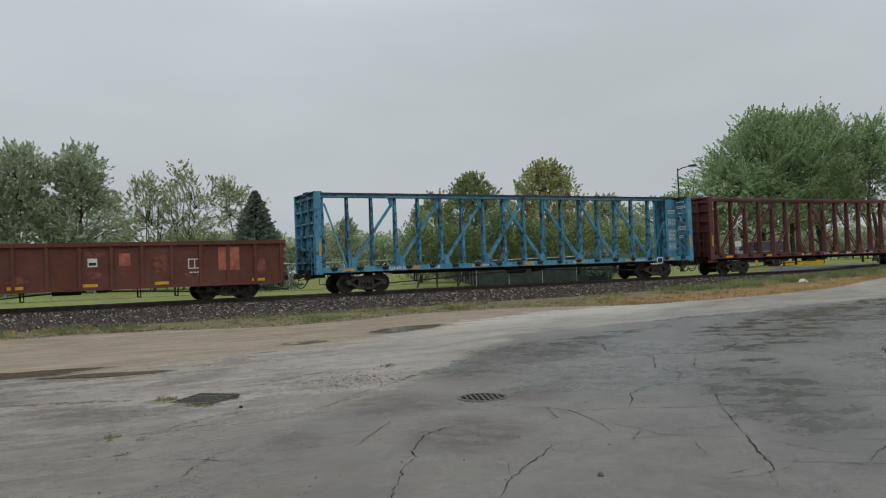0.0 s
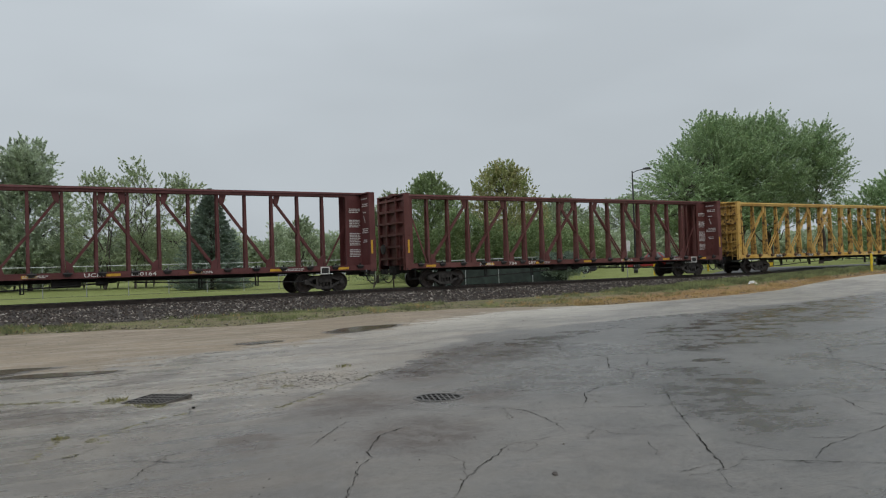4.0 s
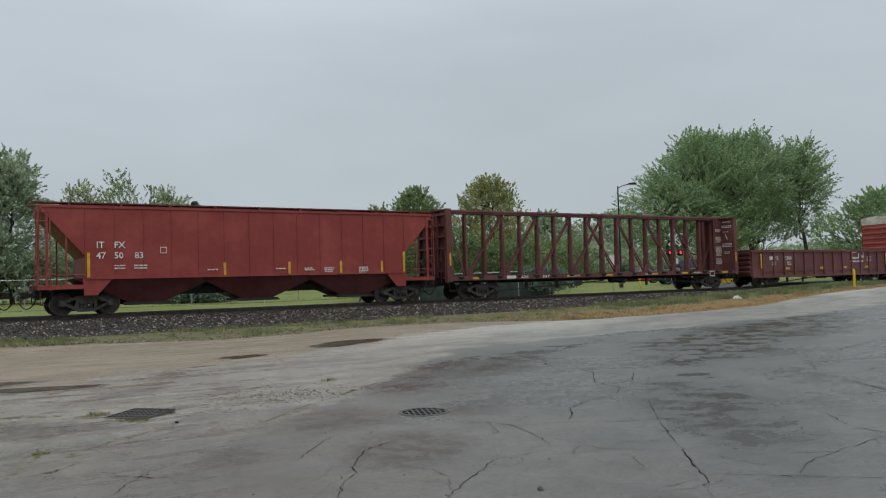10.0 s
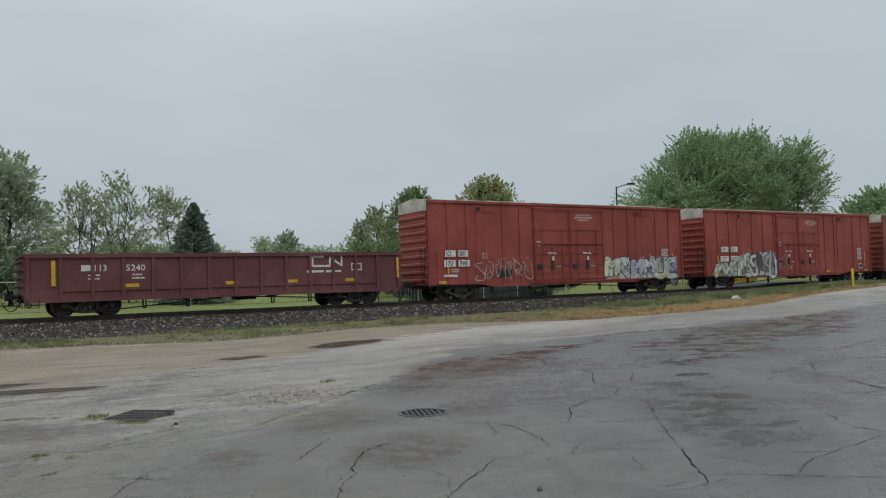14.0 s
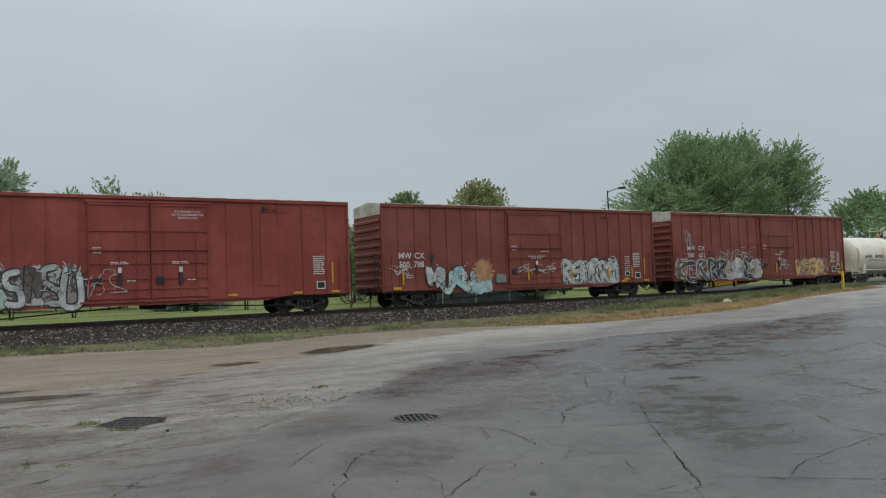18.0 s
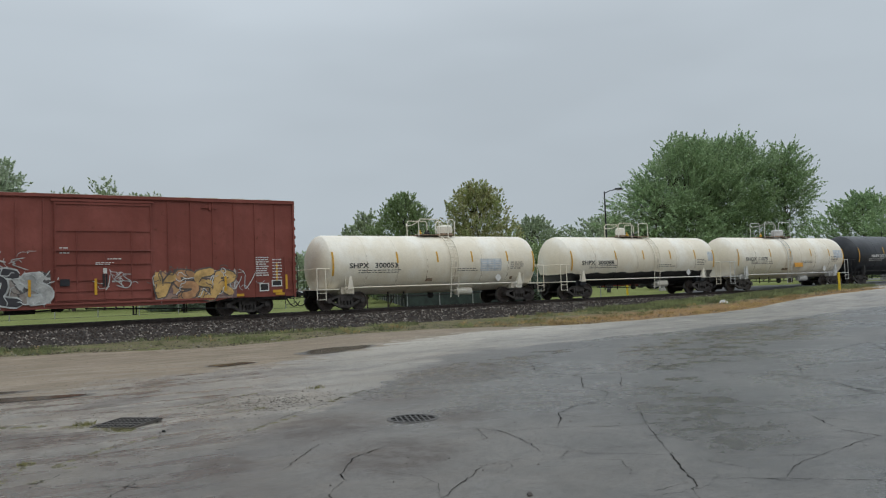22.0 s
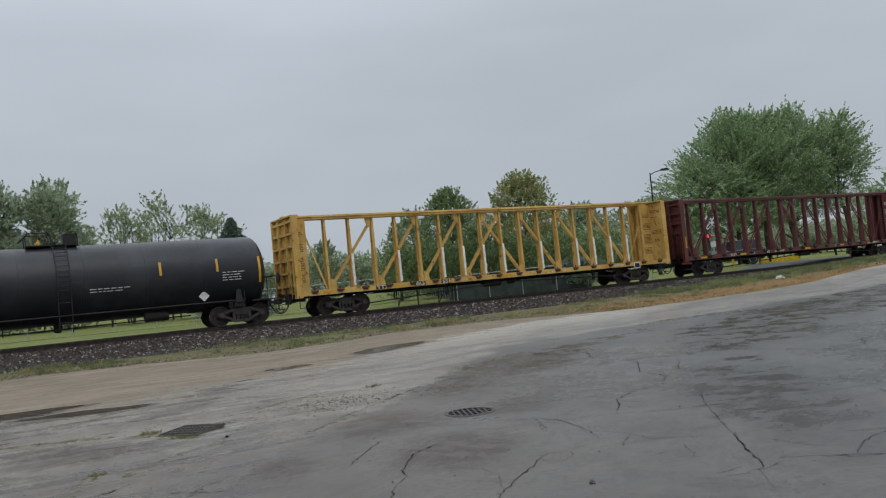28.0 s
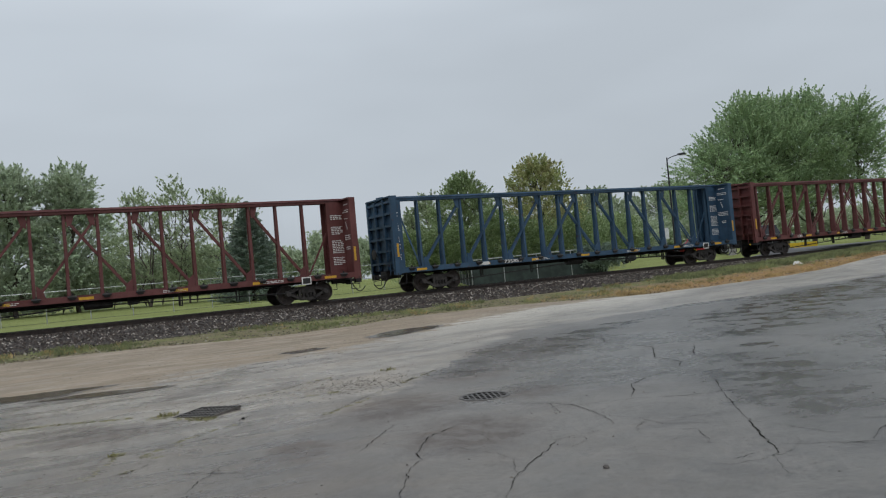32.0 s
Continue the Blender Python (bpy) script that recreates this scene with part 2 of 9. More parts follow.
M_WHITE = plain("white_stencil_paint", (0.568, 0.559, 0.533), 0.7, 0, 0.15, 5)
M_BLACKLET = plain("black_stencil_paint", (0.017, 0.017, 0.017), 0.6, 0, 0.15, 5)
M_REFLECT = plain("yellow_reflector", (0.533, 0.292, 0.017), 0.4, 0, 0.15, 5)
M_WHITEWEAR = plain("white_worn_strip", (0.533, 0.525, 0.499), 0.6, 0, 0.2, 5)
M_ROOF = plain("galvanised_roof", (0.482, 0.456, 0.378), 0.6, 0.1, 0.3, 1.2)
M_ORANGE = plain("orange_primer_patch", (0.310, 0.099, 0.056), 0.7, 0, 0.3, 3)


# ---- ground ----
def ease(t):
    t = min(1.0, max(0.0, t))
    return t * t * (3 - 2 * t)


def lift(x, y):
    """Height of the bare ground: a flat lot, a low verge, the road that climbs to the crossing, and a field that rises gently."""
    z = 0.66 * ease((x - 24) / 26) * ease((y - 18) / 11) + 0.14 * ease((y - 25) / 6) * (1 - ease((x - 24) / 20))
    z += 0.012 * min(110.0, max(0.0, y - 42)) * (1 - 0.55 * ease((x - 30) / 40))
    if y < 38.5:
        road = ease((x - 44) / 9)
        z += (0.80 * ease((y - 10) / 13) - z) * road
    else:
        z += 0.42 * ease((y - 38.5) / 3.5) * ease((x - 40) / 6) * (1 - ease((y - 52) / 8))
        z += (0.80 - z) * ease((x - 44) / 9) * (1 - ease((y - 38.5) / 2))
    return z


def verge_edge(x):
    """Where the lot ends and the grass begins."""
    y = 28.6 - 1.6 * ease((x - 3) / 5) + 1.4 * ease((x - 8.5) / 5) - 2.6 * ease((x - 17) / 6) + 2.2 * ease((x - 32) / 12) + 12 * ease((x - 50.5) / 3.5)
    return y + 0.35 * noise.noise((x * 0.5, 3.1, 0)) + 0.15 * noise.noise((x * 2.1, 7.7, 0))


def grid_mesh(name, xs, ys, height, material):
    vs = [(x, y, height(x, y)) for y in ys for x in xs]
    n = len(xs)
    fs = [(j * n + i, j * n + i + 1, j * n + n + i + 1, j * n + n + i) for j in range(len(ys) - 1) for i in range(n - 1)]
    me = bpy.data.meshes.new(name)
    me.from_pydata(vs, [], fs)
    me.materials.append(material)
    me.shade_smooth()
    return me


def grass_material():
    m, nt, b = nodes_of("mown_field_grass")
    v = world_coord(nt)
    big = noise_of(nt, v, 0.12, 5)
    mid = noise_of(nt, v, 1.7, 6, 0.6)
    fine = noise_of(nt, v, 22, 4, 0.7, 0.3, 0.7)
    c = blend(nt, big, (0.179, 0.205, 0.065), (0.236, 0.262, 0.096))
    c = blend(nt, math_of(nt, "MULTIPLY", mid, 0.5), c, (0.144, 0.166, 0.053))
    c = blend(nt, math_of(nt, "MULTIPLY", fine, 0.45), c, (0.101, 0.118, 0.037))
    sep = nt.nodes.new("ShaderNodeSeparateXYZ")
    nt.links.new(v, sep.inputs[0])
    worn = noise_of(nt, v, 0.55, 6, 0.65, 0.28, 0.52)
    near = span(nt, sep.outputs["Y"], 34.0, 40.0, 1.0, 0.0)
    soil = math_of(nt, "MULTIPLY", near, worn)
    earth = blend(nt, noise_of(nt, v, 5.0, 8, 0.72, 0.40, 0.62), (0.130, 0.108, 0.070), (0.235, 0.190, 0.130))
    earth = blend(nt, math_of(nt, "MULTIPLY", noise_of(nt, v, 26, 5, 0.75, 0.50, 0.62), 0.6), earth, (0.060, 0.050, 0.038))
    c = blend(nt, math_of(nt, "MULTIPLY", soil, 0.85), c, earth)
    side = math_of(nt, "MULTIPLY", near, span(nt, sep.outputs["X"], 18.0, 28.0))
    edge = math_of(nt, "MULTIPLY", side, span(nt, sep.outputs["Y"], 28.3, 31.0, 1.0, 0.0))
    c = blend(nt, math_of(nt, "MULTIPLY", edge, 0.8), c, (0.257, 0.152, 0.066))
    nt.links.new(c, b.inputs["Base Color"])
    b.inputs["Roughness"].default_value = 0.95
    b.inputs["Specular IOR Level"].default_value = 0.1
    bump(nt, b, fine, 0.6, 0.05)
    return m


def lot_material():
    """Old wet asphalt, a paler gravel-strewn apron beyond a seam, then tan dirt; the wettest patches mirror what stands beyond."""
    m, nt, b = nodes_of("wet_asphalt_and_dirt")
    v = world_coord(nt)
    sep = nt.nodes.new("ShaderNodeSeparateXYZ")
    nt.links.new(v, sep.inputs[0])
    x, y = sep.outputs["X"], sep.outputs["Y"]
    wob = math_of(nt, "SUBTRACT", noise_of(nt, v, 0.35, 6, 0.6, 0.2, 0.8), 0.5)
    rag = math_of(nt, "SUBTRACT", noise_of(nt, v, 1.1, 8, 0.7, 0.2, 0.8), 0.5)
    start = math_of(nt, "ADD", math_of(nt, "MULTIPLY", span(nt, x, 1.0, 19.0), 8.6), math_of(nt, "ADD", math_of(nt, "MULTIPLY", span(nt, x, 19.0, 28.0), 4.5), 16.6))
    into = math_of(nt, "ADD", math_of(nt, "SUBTRACT", y, start), math_of(nt, "ADD", math_of(nt, "MULTIPLY", wob, 1.8), math_of(nt, "MULTIPLY", rag, 2.4)))
    dirt = span(nt, into, -0.5, 0.9)
    seam = math_of(nt, "MINIMUM", math_of(nt, "ADD", math_of(nt, "MULTIPLY", x, 1.02), 5.9), math_of(nt, "ADD", math_of(nt, "MULTIPLY", x, 0.16), 15.5))
    beyond = math_of(nt, "ADD", math_of(nt, "SUBTRACT", y, seam), math_of(nt, "ADD", math_of(nt, "MULTIPLY", wob, 0.8), math_of(nt, "MULTIPLY", rag, 0.7)))
    pale = math_of(nt, "MULTIPLY", span(nt, beyond, -0.10, 0.25), span(nt, math_of(nt, "ADD", y, math_of(nt, "MULTIPLY", rag, 3.0)), 8.5, 12.0, 0.25, 1.0))
    grain = noise_of(nt, v, 60, 4, 0.78, 0.36, 0.64)
    grit = noise_of(nt, v, 15, 8, 0.75, 0.40, 0.64)
    blot = noise_of(nt, v, 0.42, 8, 0.66, 0.42, 0.60, 0.5)
    mott = noise_of(nt, v, 2.3, 8, 0.70, 0.42, 0.62, 0.3)
    wet = noise_of(nt, world_coord(nt, (0.75, 1.0, 1.0)), 0.24, 9, 0.60, 0.46, 0.56, 0.5)
    wet = math_of(nt, "MULTIPLY", wet, span(nt, mott, 0.0, 1.0, 1.0, 0.6))
    wet = math_of(nt, "MULTIPLY", wet, span(nt, pale, 0.0, 1.0, 1.0, 0.5))
    # old stains and damp patches, each with a place of its own
    warp = nt.nodes.new("ShaderNodeTexNoise")
    warp.inputs["Scale"].default_value, warp.inputs["Detail"].default_value, warp.inputs["Roughness"].default_value = 0.9, 7, 0.7
    nt.links.new(world_coord(nt, (0.6, 1.0, 1.0)), warp.inputs["Vector"])
    off = nt.nodes.new("ShaderNodeVectorMath")
    off.operation = "MULTIPLY_ADD"
    nt.links.new(warp.outputs["Color"], off.inputs[0])
    off.inputs[1].default_value = (2.6, 2.6, 0)
    shift = nt.nodes.new("ShaderNodeVectorMath")
    shift.operation = "ADD"
    shift.inputs[1].default_value = (-1.3, -1.3, 0)
    nt.links.new(v, shift.inputs[0])
    nt.links.new(shift.outputs[0], off.inputs[2])

    fray = nt.nodes.new("ShaderNodeTexNoise")
    fray.inputs["Scale"].default_value, fray.inputs["Detail"].default_value, fray.inputs["Roughness"].default_value = 2.6, 9, 0.74
    nt.links.new(v, fray.inputs["Vector"])
    near_off = nt.nodes.new("ShaderNodeVectorMath")
    near_off.operation = "MULTIPLY_ADD"
    nt.links.new(fray.outputs["Color"], near_off.inputs[0])
    near_off.inputs[1].default_value = (1.3, 1.3, 0)
    near_shift = nt.nodes.new("ShaderNodeVectorMath")
    near_shift.operation = "ADD"
    near_shift.inputs[1].default_value = (-0.65, -0.65, 0)
    nt.links.new(v, near_shift.inputs[0])
    nt.links.new(near_shift.outputs[0], near_off.inputs[2])

    def patch(spots, soft, field=off):
        total = None
        for cx, cy, ra, rb, turn in spots:
            mp = nt.nodes.new("ShaderNodeMapping")
            mp.vector_type = "TEXTURE"
            mp.inputs["Location"].default_value = (cx, cy, 0)
            mp.inputs["Rotation"].default_value = (0, 0, radians(turn))
            mp.inputs["Scale"].default_value = (ra, rb, 1000)
            nt.links.new(field.outputs[0], mp.inputs[0])
            ln = nt.nodes.new("ShaderNodeVectorMath")
            ln.operation = "LENGTH"
            nt.links.new(mp.outputs[0], ln.inputs[0])
            one = span(nt, ln.outputs["Value"], 1.0 - soft, 1.0 + soft, 1.0, 0.0)
            total = one if total is None else math_of(nt, "MAXIMUM", total, one)
        return total

    damp = patch([(10.2, 14.4, 3.0, 1.1, 22), (15.2, 13.3, 3.8, 1.8, 40), (21.0, 15.7, 6.6, 2.1, 22), (8.1, 6.9, 2.3, 0.9, 50), (28, 18.8, 3.4, 0.9, 12), (22, 14.5, 4.0, 0.8, 25), (8.6, 12.7, 1.3, 0.6, 30), (6.5, 11.9, 1.0, 0.5, 35), (1.0, 13.9, 1.2, 0.35, -30), (10.7, 9.25, 0.5, 0.35, 0), (6.9, 5.8, 0.6, 0.4, 40), (12.6, 11.4, 1.2, 0.7, 40), (9.3, 8.6, 0.7, 0.4, 40), (26.5, 17.0, 3.0, 0.7, 20)], 0.38)
    streak = noise_of(nt, world_coord(nt, (0.8, 1.0, 1.0)), 1.5, 10, 0.74, 0.42, 0.58, 0.5)
    damp = math_of(nt, "MULTIPLY", damp, span(nt, streak, 0.0, 1.0, 0.40, 1.0))
    spill = patch([(15.0, 13.6, 1.7, 0.8, 40), (10.7, 9.3, 0.4, 0.28, 30), (7.0, 5.35, 0.3, 0.14, -20), (13.2, 15.7, 2.6, 0.5, 25), (17.2, 15.0, 1.0, 0.6, 30)], 0.5)
    spill = math_of(nt, "MULTIPLY", spill, span(nt, streak, 0.0, 1.0, 0.30, 1.0))
    # the train's red reflection painted dark over damp stains by manhole and drain
    reflect_stain = patch([(4.15, 9.40, 0.75, 0.95, -43), (4.00, 7.25, 0.65, 0.85, -41), (2.42, 7.94, 0.34, 0.45, -40), (6.41, 11.30, 0.65, 1.00, -47), (5.89, 8.94, 0.42, 0.55, -45), (8.83, 13.46, 1.10, 2.00, -51), (0.88, 11.11, 1.0, 0.75, -42), (2.47, 14.18, 0.32, 1.30, -46)], 0.45, near_off)
    reflect_stain = math_of(nt, "MULTIPLY", reflect_stain, span(nt, noise_of(nt, world_coord(nt, (1.0, 0.7, 1.0)), 4.5, 9, 0.76, 0.42, 0.56, 0.3), 0.0, 1.0, 0.45, 1.0))
    damp = math_of(nt, "MAXIMUM", damp, spill)
    sand = patch([(4.5, 12.0, 1.25, 0.75, 30), (2.2, 15.2, 2.2, 0.5, 30), (1.2, 13.2, 1.0, 0.3, 15)], 0.5)
    a = blend(nt, blot, (0.066, 0.062, 0.055), (0.106, 0.098, 0.086))
    a = blend(nt, math_of(nt, "MULTIPLY", mott, 0.42), a, (0.128, 0.122, 0.110))
    mid = noise_of(nt, world_coord(nt, (0.8, 1.0, 1.0)), 6.5, 7, 0.72, 0.46, 0.60, 0.3)
    a = blend(nt, math_of(nt, "MULTIPLY", mid, 0.34), a, (0.060, 0.060, 0.058))
    chalk = noise_of(nt, world_coord(nt, (0.7, 1.0, 1.0)), 0.40, 6, 0.60, 0.48, 0.66, 0.4)
    a = blend(nt, math_of(nt, "MULTIPLY", chalk, 0.40), a, (0.155, 0.143, 0.125))
    a = blend(nt, math_of(nt, "MULTIPLY", wet, 0.45), a, (0.056, 0.056, 0.056))
    a = blend(nt, math_of(nt, "MULTIPLY", damp, 0.94), a, (0.024, 0.020, 0.019))
    wet = math_of(nt, "MAXIMUM", wet, math_of(nt, "MULTIPLY", damp, 1.0))
    p = blend(nt, mott, (0.180, 0.162, 0.134), (0.318, 0.290, 0.243))
    p = blend(nt, math_of(nt, "MULTIPLY", mid, 0.35), p, (0.120, 0.111, 0.098))
    gravel = noise_of(nt, v, 0.7, 9, 0.72, 0.48, 0.60)
    p = blend(nt, math_of(nt, "MULTIPLY", gravel, 0.45), p, (0.270, 0.232, 0.178))
    # thin damp streaks that lie along the drive, on the apron alone
    run = nt.nodes.new("ShaderNodeMapping")
    run.inputs["Rotation"].default_value, run.inputs["Scale"].default_value = (0, 0, radians(-38)), (0.42, 1.5, 1.0)
    nt.links.new(v, run.inputs[0])
    p = blend(nt, math_of(nt, "MULTIPLY", noise_of(nt, run.outputs[0], 0.9, 9, 0.72, 0.49, 0.57, 0.5), 0.66), p, (0.078, 0.067, 0.057))
    a = blend(nt, math_of(nt, "MULTIPLY", noise_of(nt, world_coord(nt, (0.75, 1.0, 1.0)), 1.6, 10, 0.74, 0.53, 0.58, 0.6), 0.42), a, (0.042, 0.039, 0.037))
    side = math_of(nt, "MULTIPLY", span(nt, math_of(nt, "SUBTRACT", math_of(nt, "MULTIPLY", y, 0.42), x), -0.6, 1.4), noise_of(nt, run.outputs[0], 1.25, 9, 0.72, 0.46, 0.55, 0.6))
    a = blend(nt, math_of(nt, "MULTIPLY", side, 0.80), a, (0.038, 0.034, 0.031))
    strip = math_of(nt, "MULTIPLY", span(nt, into, -5.0, -0.6), span(nt, x, 7.0, 13.0))
    p = blend(nt, math_of(nt, "MULTIPLY", strip, 0.80), p, (0.430, 0.395, 0.330))
    a = blend(nt, pale, a, p)
    a = blend(nt, math_of(nt, "MULTIPLY", reflect_stain, 0.74), a, (0.032, 0.020, 0.017))
    a = blend(nt, math_of(nt, "MULTIPLY", sand, math_of(nt, "ADD", math_of(nt, "MULTIPLY", grit, 0.4), 0.4)), a, (0.230, 0.198, 0.150))
    pock = noise_of(nt, world_coord(nt, (0.8, 1.0, 1.0)), 24, 5, 0.80, 0.56, 0.62)
    a = blend(nt, math_of(nt, "MULTIPLY", grain, 0.20), a, (0.215, 0.208, 0.195))
    a = blend(nt, math_of(nt, "MULTIPLY", grit, 0.34), a, (0.036, 0.037, 0.036))
    a = blend(nt, math_of(nt, "MULTIPLY", pock, span(nt, pale, 0.0, 1.0, 0.40, 0.60)), a, (0.026, 0.024, 0.021))
    d = blend(nt, blot, (0.176, 0.141, 0.102), (0.252, 0.204, 0.149))
    d = blend(nt, math_of(nt, "MULTIPLY", mid, 0.55), d, (0.150, 0.122, 0.086))
    d = blend(nt, math_of(nt, "MULTIPLY", grit, 0.55), d, (0.140, 0.106, 0.072))
    d = blend(nt, math_of(nt, "MULTIPLY", grain, 0.30), d, (0.420, 0.352, 0.270))
    d = blend(nt, math_of(nt, "MULTIPLY", pock, 0.40), d, (0.060, 0.048, 0.036))
    track = noise_of(nt, world_coord(nt, (0.10, 1.9, 1.0)), 1.0, 5, 0.6, 0.46, 0.62)
    d = blend(nt, math_of(nt, "MULTIPLY", track, 0.45), d, (0.178, 0.138, 0.096))
    loam = noise_of(nt, world_coord(nt, (0.45, 1.0, 1.0)), 0.9, 9, 0.70, 0.44, 0.60, 0.5)
    d = blend(nt, math_of(nt, "MULTIPLY", loam, 0.50), d, (0.122, 0.108, 0.078))
    crumb = noise_of(nt, v, 9.0, 8, 0.82, 0.53, 0.60)
    d = blend(nt, math_of(nt, "MULTIPLY", crumb, 0.55), d, (0.082, 0.066, 0.046))
    c = blend(nt, dirt, a, d)
    c = blend(nt, math_of(nt, "MULTIPLY", math_of(nt, "ADD", math_of(nt, "MULTIPLY", loam, 0.08), 0.08), span(nt, math_of(nt, "SUBTRACT", math_of(nt, "MULTIPLY", y, 0.6), x), -4.0, 2.0)), c, (0.225, 0.150, 0.080))
    nt.links.new(c, b.inputs["Base Color"])
    rough = math_of(nt, "SUBTRACT", 0.47, math_of(nt, "MULTIPLY", wet, 0.27))
    soak = math_of(nt, "MULTIPLY", damp, span(nt, pale, 0.0, 1.0, 1.0, 0.0))
    slick = math_of(nt, "MAXIMUM", soak, math_of(nt, "MULTIPLY", side, 0.85))
    rough = math_of(nt, "MINIMUM", rough, math_of(nt, "SUBTRACT", 0.60, math_of(nt, "MULTIPLY", slick, 0.48)))
    rough = math_of(nt, "ADD", rough, math_of(nt, "MULTIPLY", dirt, 0.35), True)
    nt.links.new(rough, b.inputs["Roughness"])
    film = math_of(nt, "MULTIPLY", pock, 0.55)
    film = math_of(nt, "ADD", film, math_of(nt, "MULTIPLY", dirt, 0.4), True)
    dull = math_of(nt, "MAXIMUM", math_of(nt, "MAXIMUM", math_of(nt, "MULTIPLY", soak, 0.50), math_of(nt, "MULTIPLY", reflect_stain, 0.62)), film)
    nt.links.new(math_of(nt, "SUBTRACT", 0.41, math_of(nt, "MULTIPLY", dull, 0.36)), b.inputs["Specular IOR Level"])
    h = math_of(nt, "ADD", math_of(nt, "MULTIPLY", grain, 0.5), math_of(nt, "MULTIPLY", grit, 0.5))
    bump(nt, b, math_of(nt, "MULTIPLY", h, span(nt, slick, 0.0, 1.0, 1.0, 0.25)), 0.25, 0.010)
    return m


M_GRASS, M_LOT = grass_material(), lot_material()
M_WATER, nt_w, b_w = nodes_of("muddy_puddle_water")
b_w.inputs["Base Color"].default_value = (0.078, 0.060, 0.042, 1)
b_w.inputs["Roughness"].default_value = 0.16
b_w.inputs["Specular IOR Level"].default_value = 0.30
b_w.inputs["IOR"].default_value = 1.33
bump(nt_w, b_w, noise_of(nt_w, world_coord(nt_w), 3.0, 2), 0.02, 0.01)
M_MUD = plain("damp_mud", (0.068, 0.054, 0.040), 0.55, 0, 0.35, 4)
M_CRACK = plain("crack_dirt", (0.021, 0.020, 0.018), 0.95, 0, 0.4, 8)
M_IRON = plain("cast_iron", (0.072, 0.066, 0.060), 0.6, 0.2, 0.4, 8)
M_GRATE = plain("worn_grate_iron", (0.085, 0.076, 0.067), 0.7, 0.1, 0.35, 8)
# flat black that paints the shade down the drains, which have no depth
M_HOLE_SHADE = plain("black_drain_shade", (0.006, 0.006, 0.006), 0.9, 0, 0.2, 8)
for dark_m in (M_CRACK, M_HOLE_SHADE):
    dark_m.node_tree.nodes["Principled BSDF"].inputs["Specular IOR Level"].default_value = 0.0
M_BLADE = plain("weed_green", (0.170, 0.190, 0.078), 0.8, 0, 0.45, 0.8)
M_BLADE3 = plain("yellowed_lot_weed", (0.190, 0.180, 0.070), 0.85, 0, 0.45, 6)
M_BLADE2 = plain("dry_weed", (0.360, 0.255, 0.105), 0.85, 0, 0.4, 0.9)
M_STONE = plain("ballast_stone", (0.092, 0.080, 0.072), 0.9, 0, 0.5, 9)
M_MOSS = plain("yellow_green_moss", (0.110, 0.100, 0.052), 0.95, 0, 0.5, 5)
M_GRAVEL = plain("pale_gravel", (0.168, 0.148, 0.124), 0.9, 0, 0.6, 14)
M_GRIT = plain("dark_grit", (0.040, 0.034, 0.029), 0.95, 0, 0.6, 9)
M_BALLAST = plain("ballast_bed", (0.036, 0.029, 0.025), 0.95, 0, 0.6, 11)
M_RAIL = plain("dark_rail_steel", (0.040, 0.029, 0.024), 0.6, 0.4, 0.4, 4)
M_RAILTOP = plain("polished_rail_head", (0.320, 0.312, 0.304), 0.25, 0.9, 0.1, 4)
M_TIE = plain("creosoted_timber", (0.045, 0.036, 0.030), 0.9, 0, 0.4, 6)


def steps(a, b, d):
    n = max(1, round((b - a) / d))
    return [a + (b - a) * i / n for i in range(n + 1)]


def make_ground():
    xs = [-2600, -900, -300, -150, -80] + steps(-50, 110, 2.0) + [130, 160, 220, 320, 600, 1200, 2600]
    ys = [-2600, -900, -300, -120, -50] + steps(-20, 46, 1.5) + steps(50, 130, 8) + [160, 200, 260, 400, 800, 1500, 2600]
    me = grid_mesh("ground", xs, ys, lambda x, y: lift(x, y) - 0.02, M_GRASS)
    tagged(new("ground", me), "green mown grass field with a worn sandy verge", "ground", kind="structure")
    xs = steps(-46, 104, 0.75)
    rows = [-46, -30, -18, -10, -5] + steps(0, 14, 1.0) + steps(15, 26, 0.5)
    vs, fs = [], []
    rise = [r for r in rows if r < 20]
    for x in xs:
        top = verge_edge(x)
        col = rise + [20 + (top - 20) * k / 14 for k in range(15)]
        vs += [(x, y, lift(x, y) + (0.012 if y < top - 0.01 else -0.03)) for y in col]
    n = len(rise) + 15
    for i in range(len(xs) - 1):
        fs += [(i * n + j, (i + 1) * n + j, (i + 1) * n + j + 1, i * n + j + 1) for j in range(n - 1)]
    me = bpy.data.meshes.new("lot")
    me.from_pydata(vs, [], fs)
    me.materials.append(M_LOT)
    me.shade_smooth()
    return tagged(new("pavement", me), "cracked wet grey asphalt lot running out into tan dirt", "pavement", kind="structure")


PAVEMENT = make_ground()


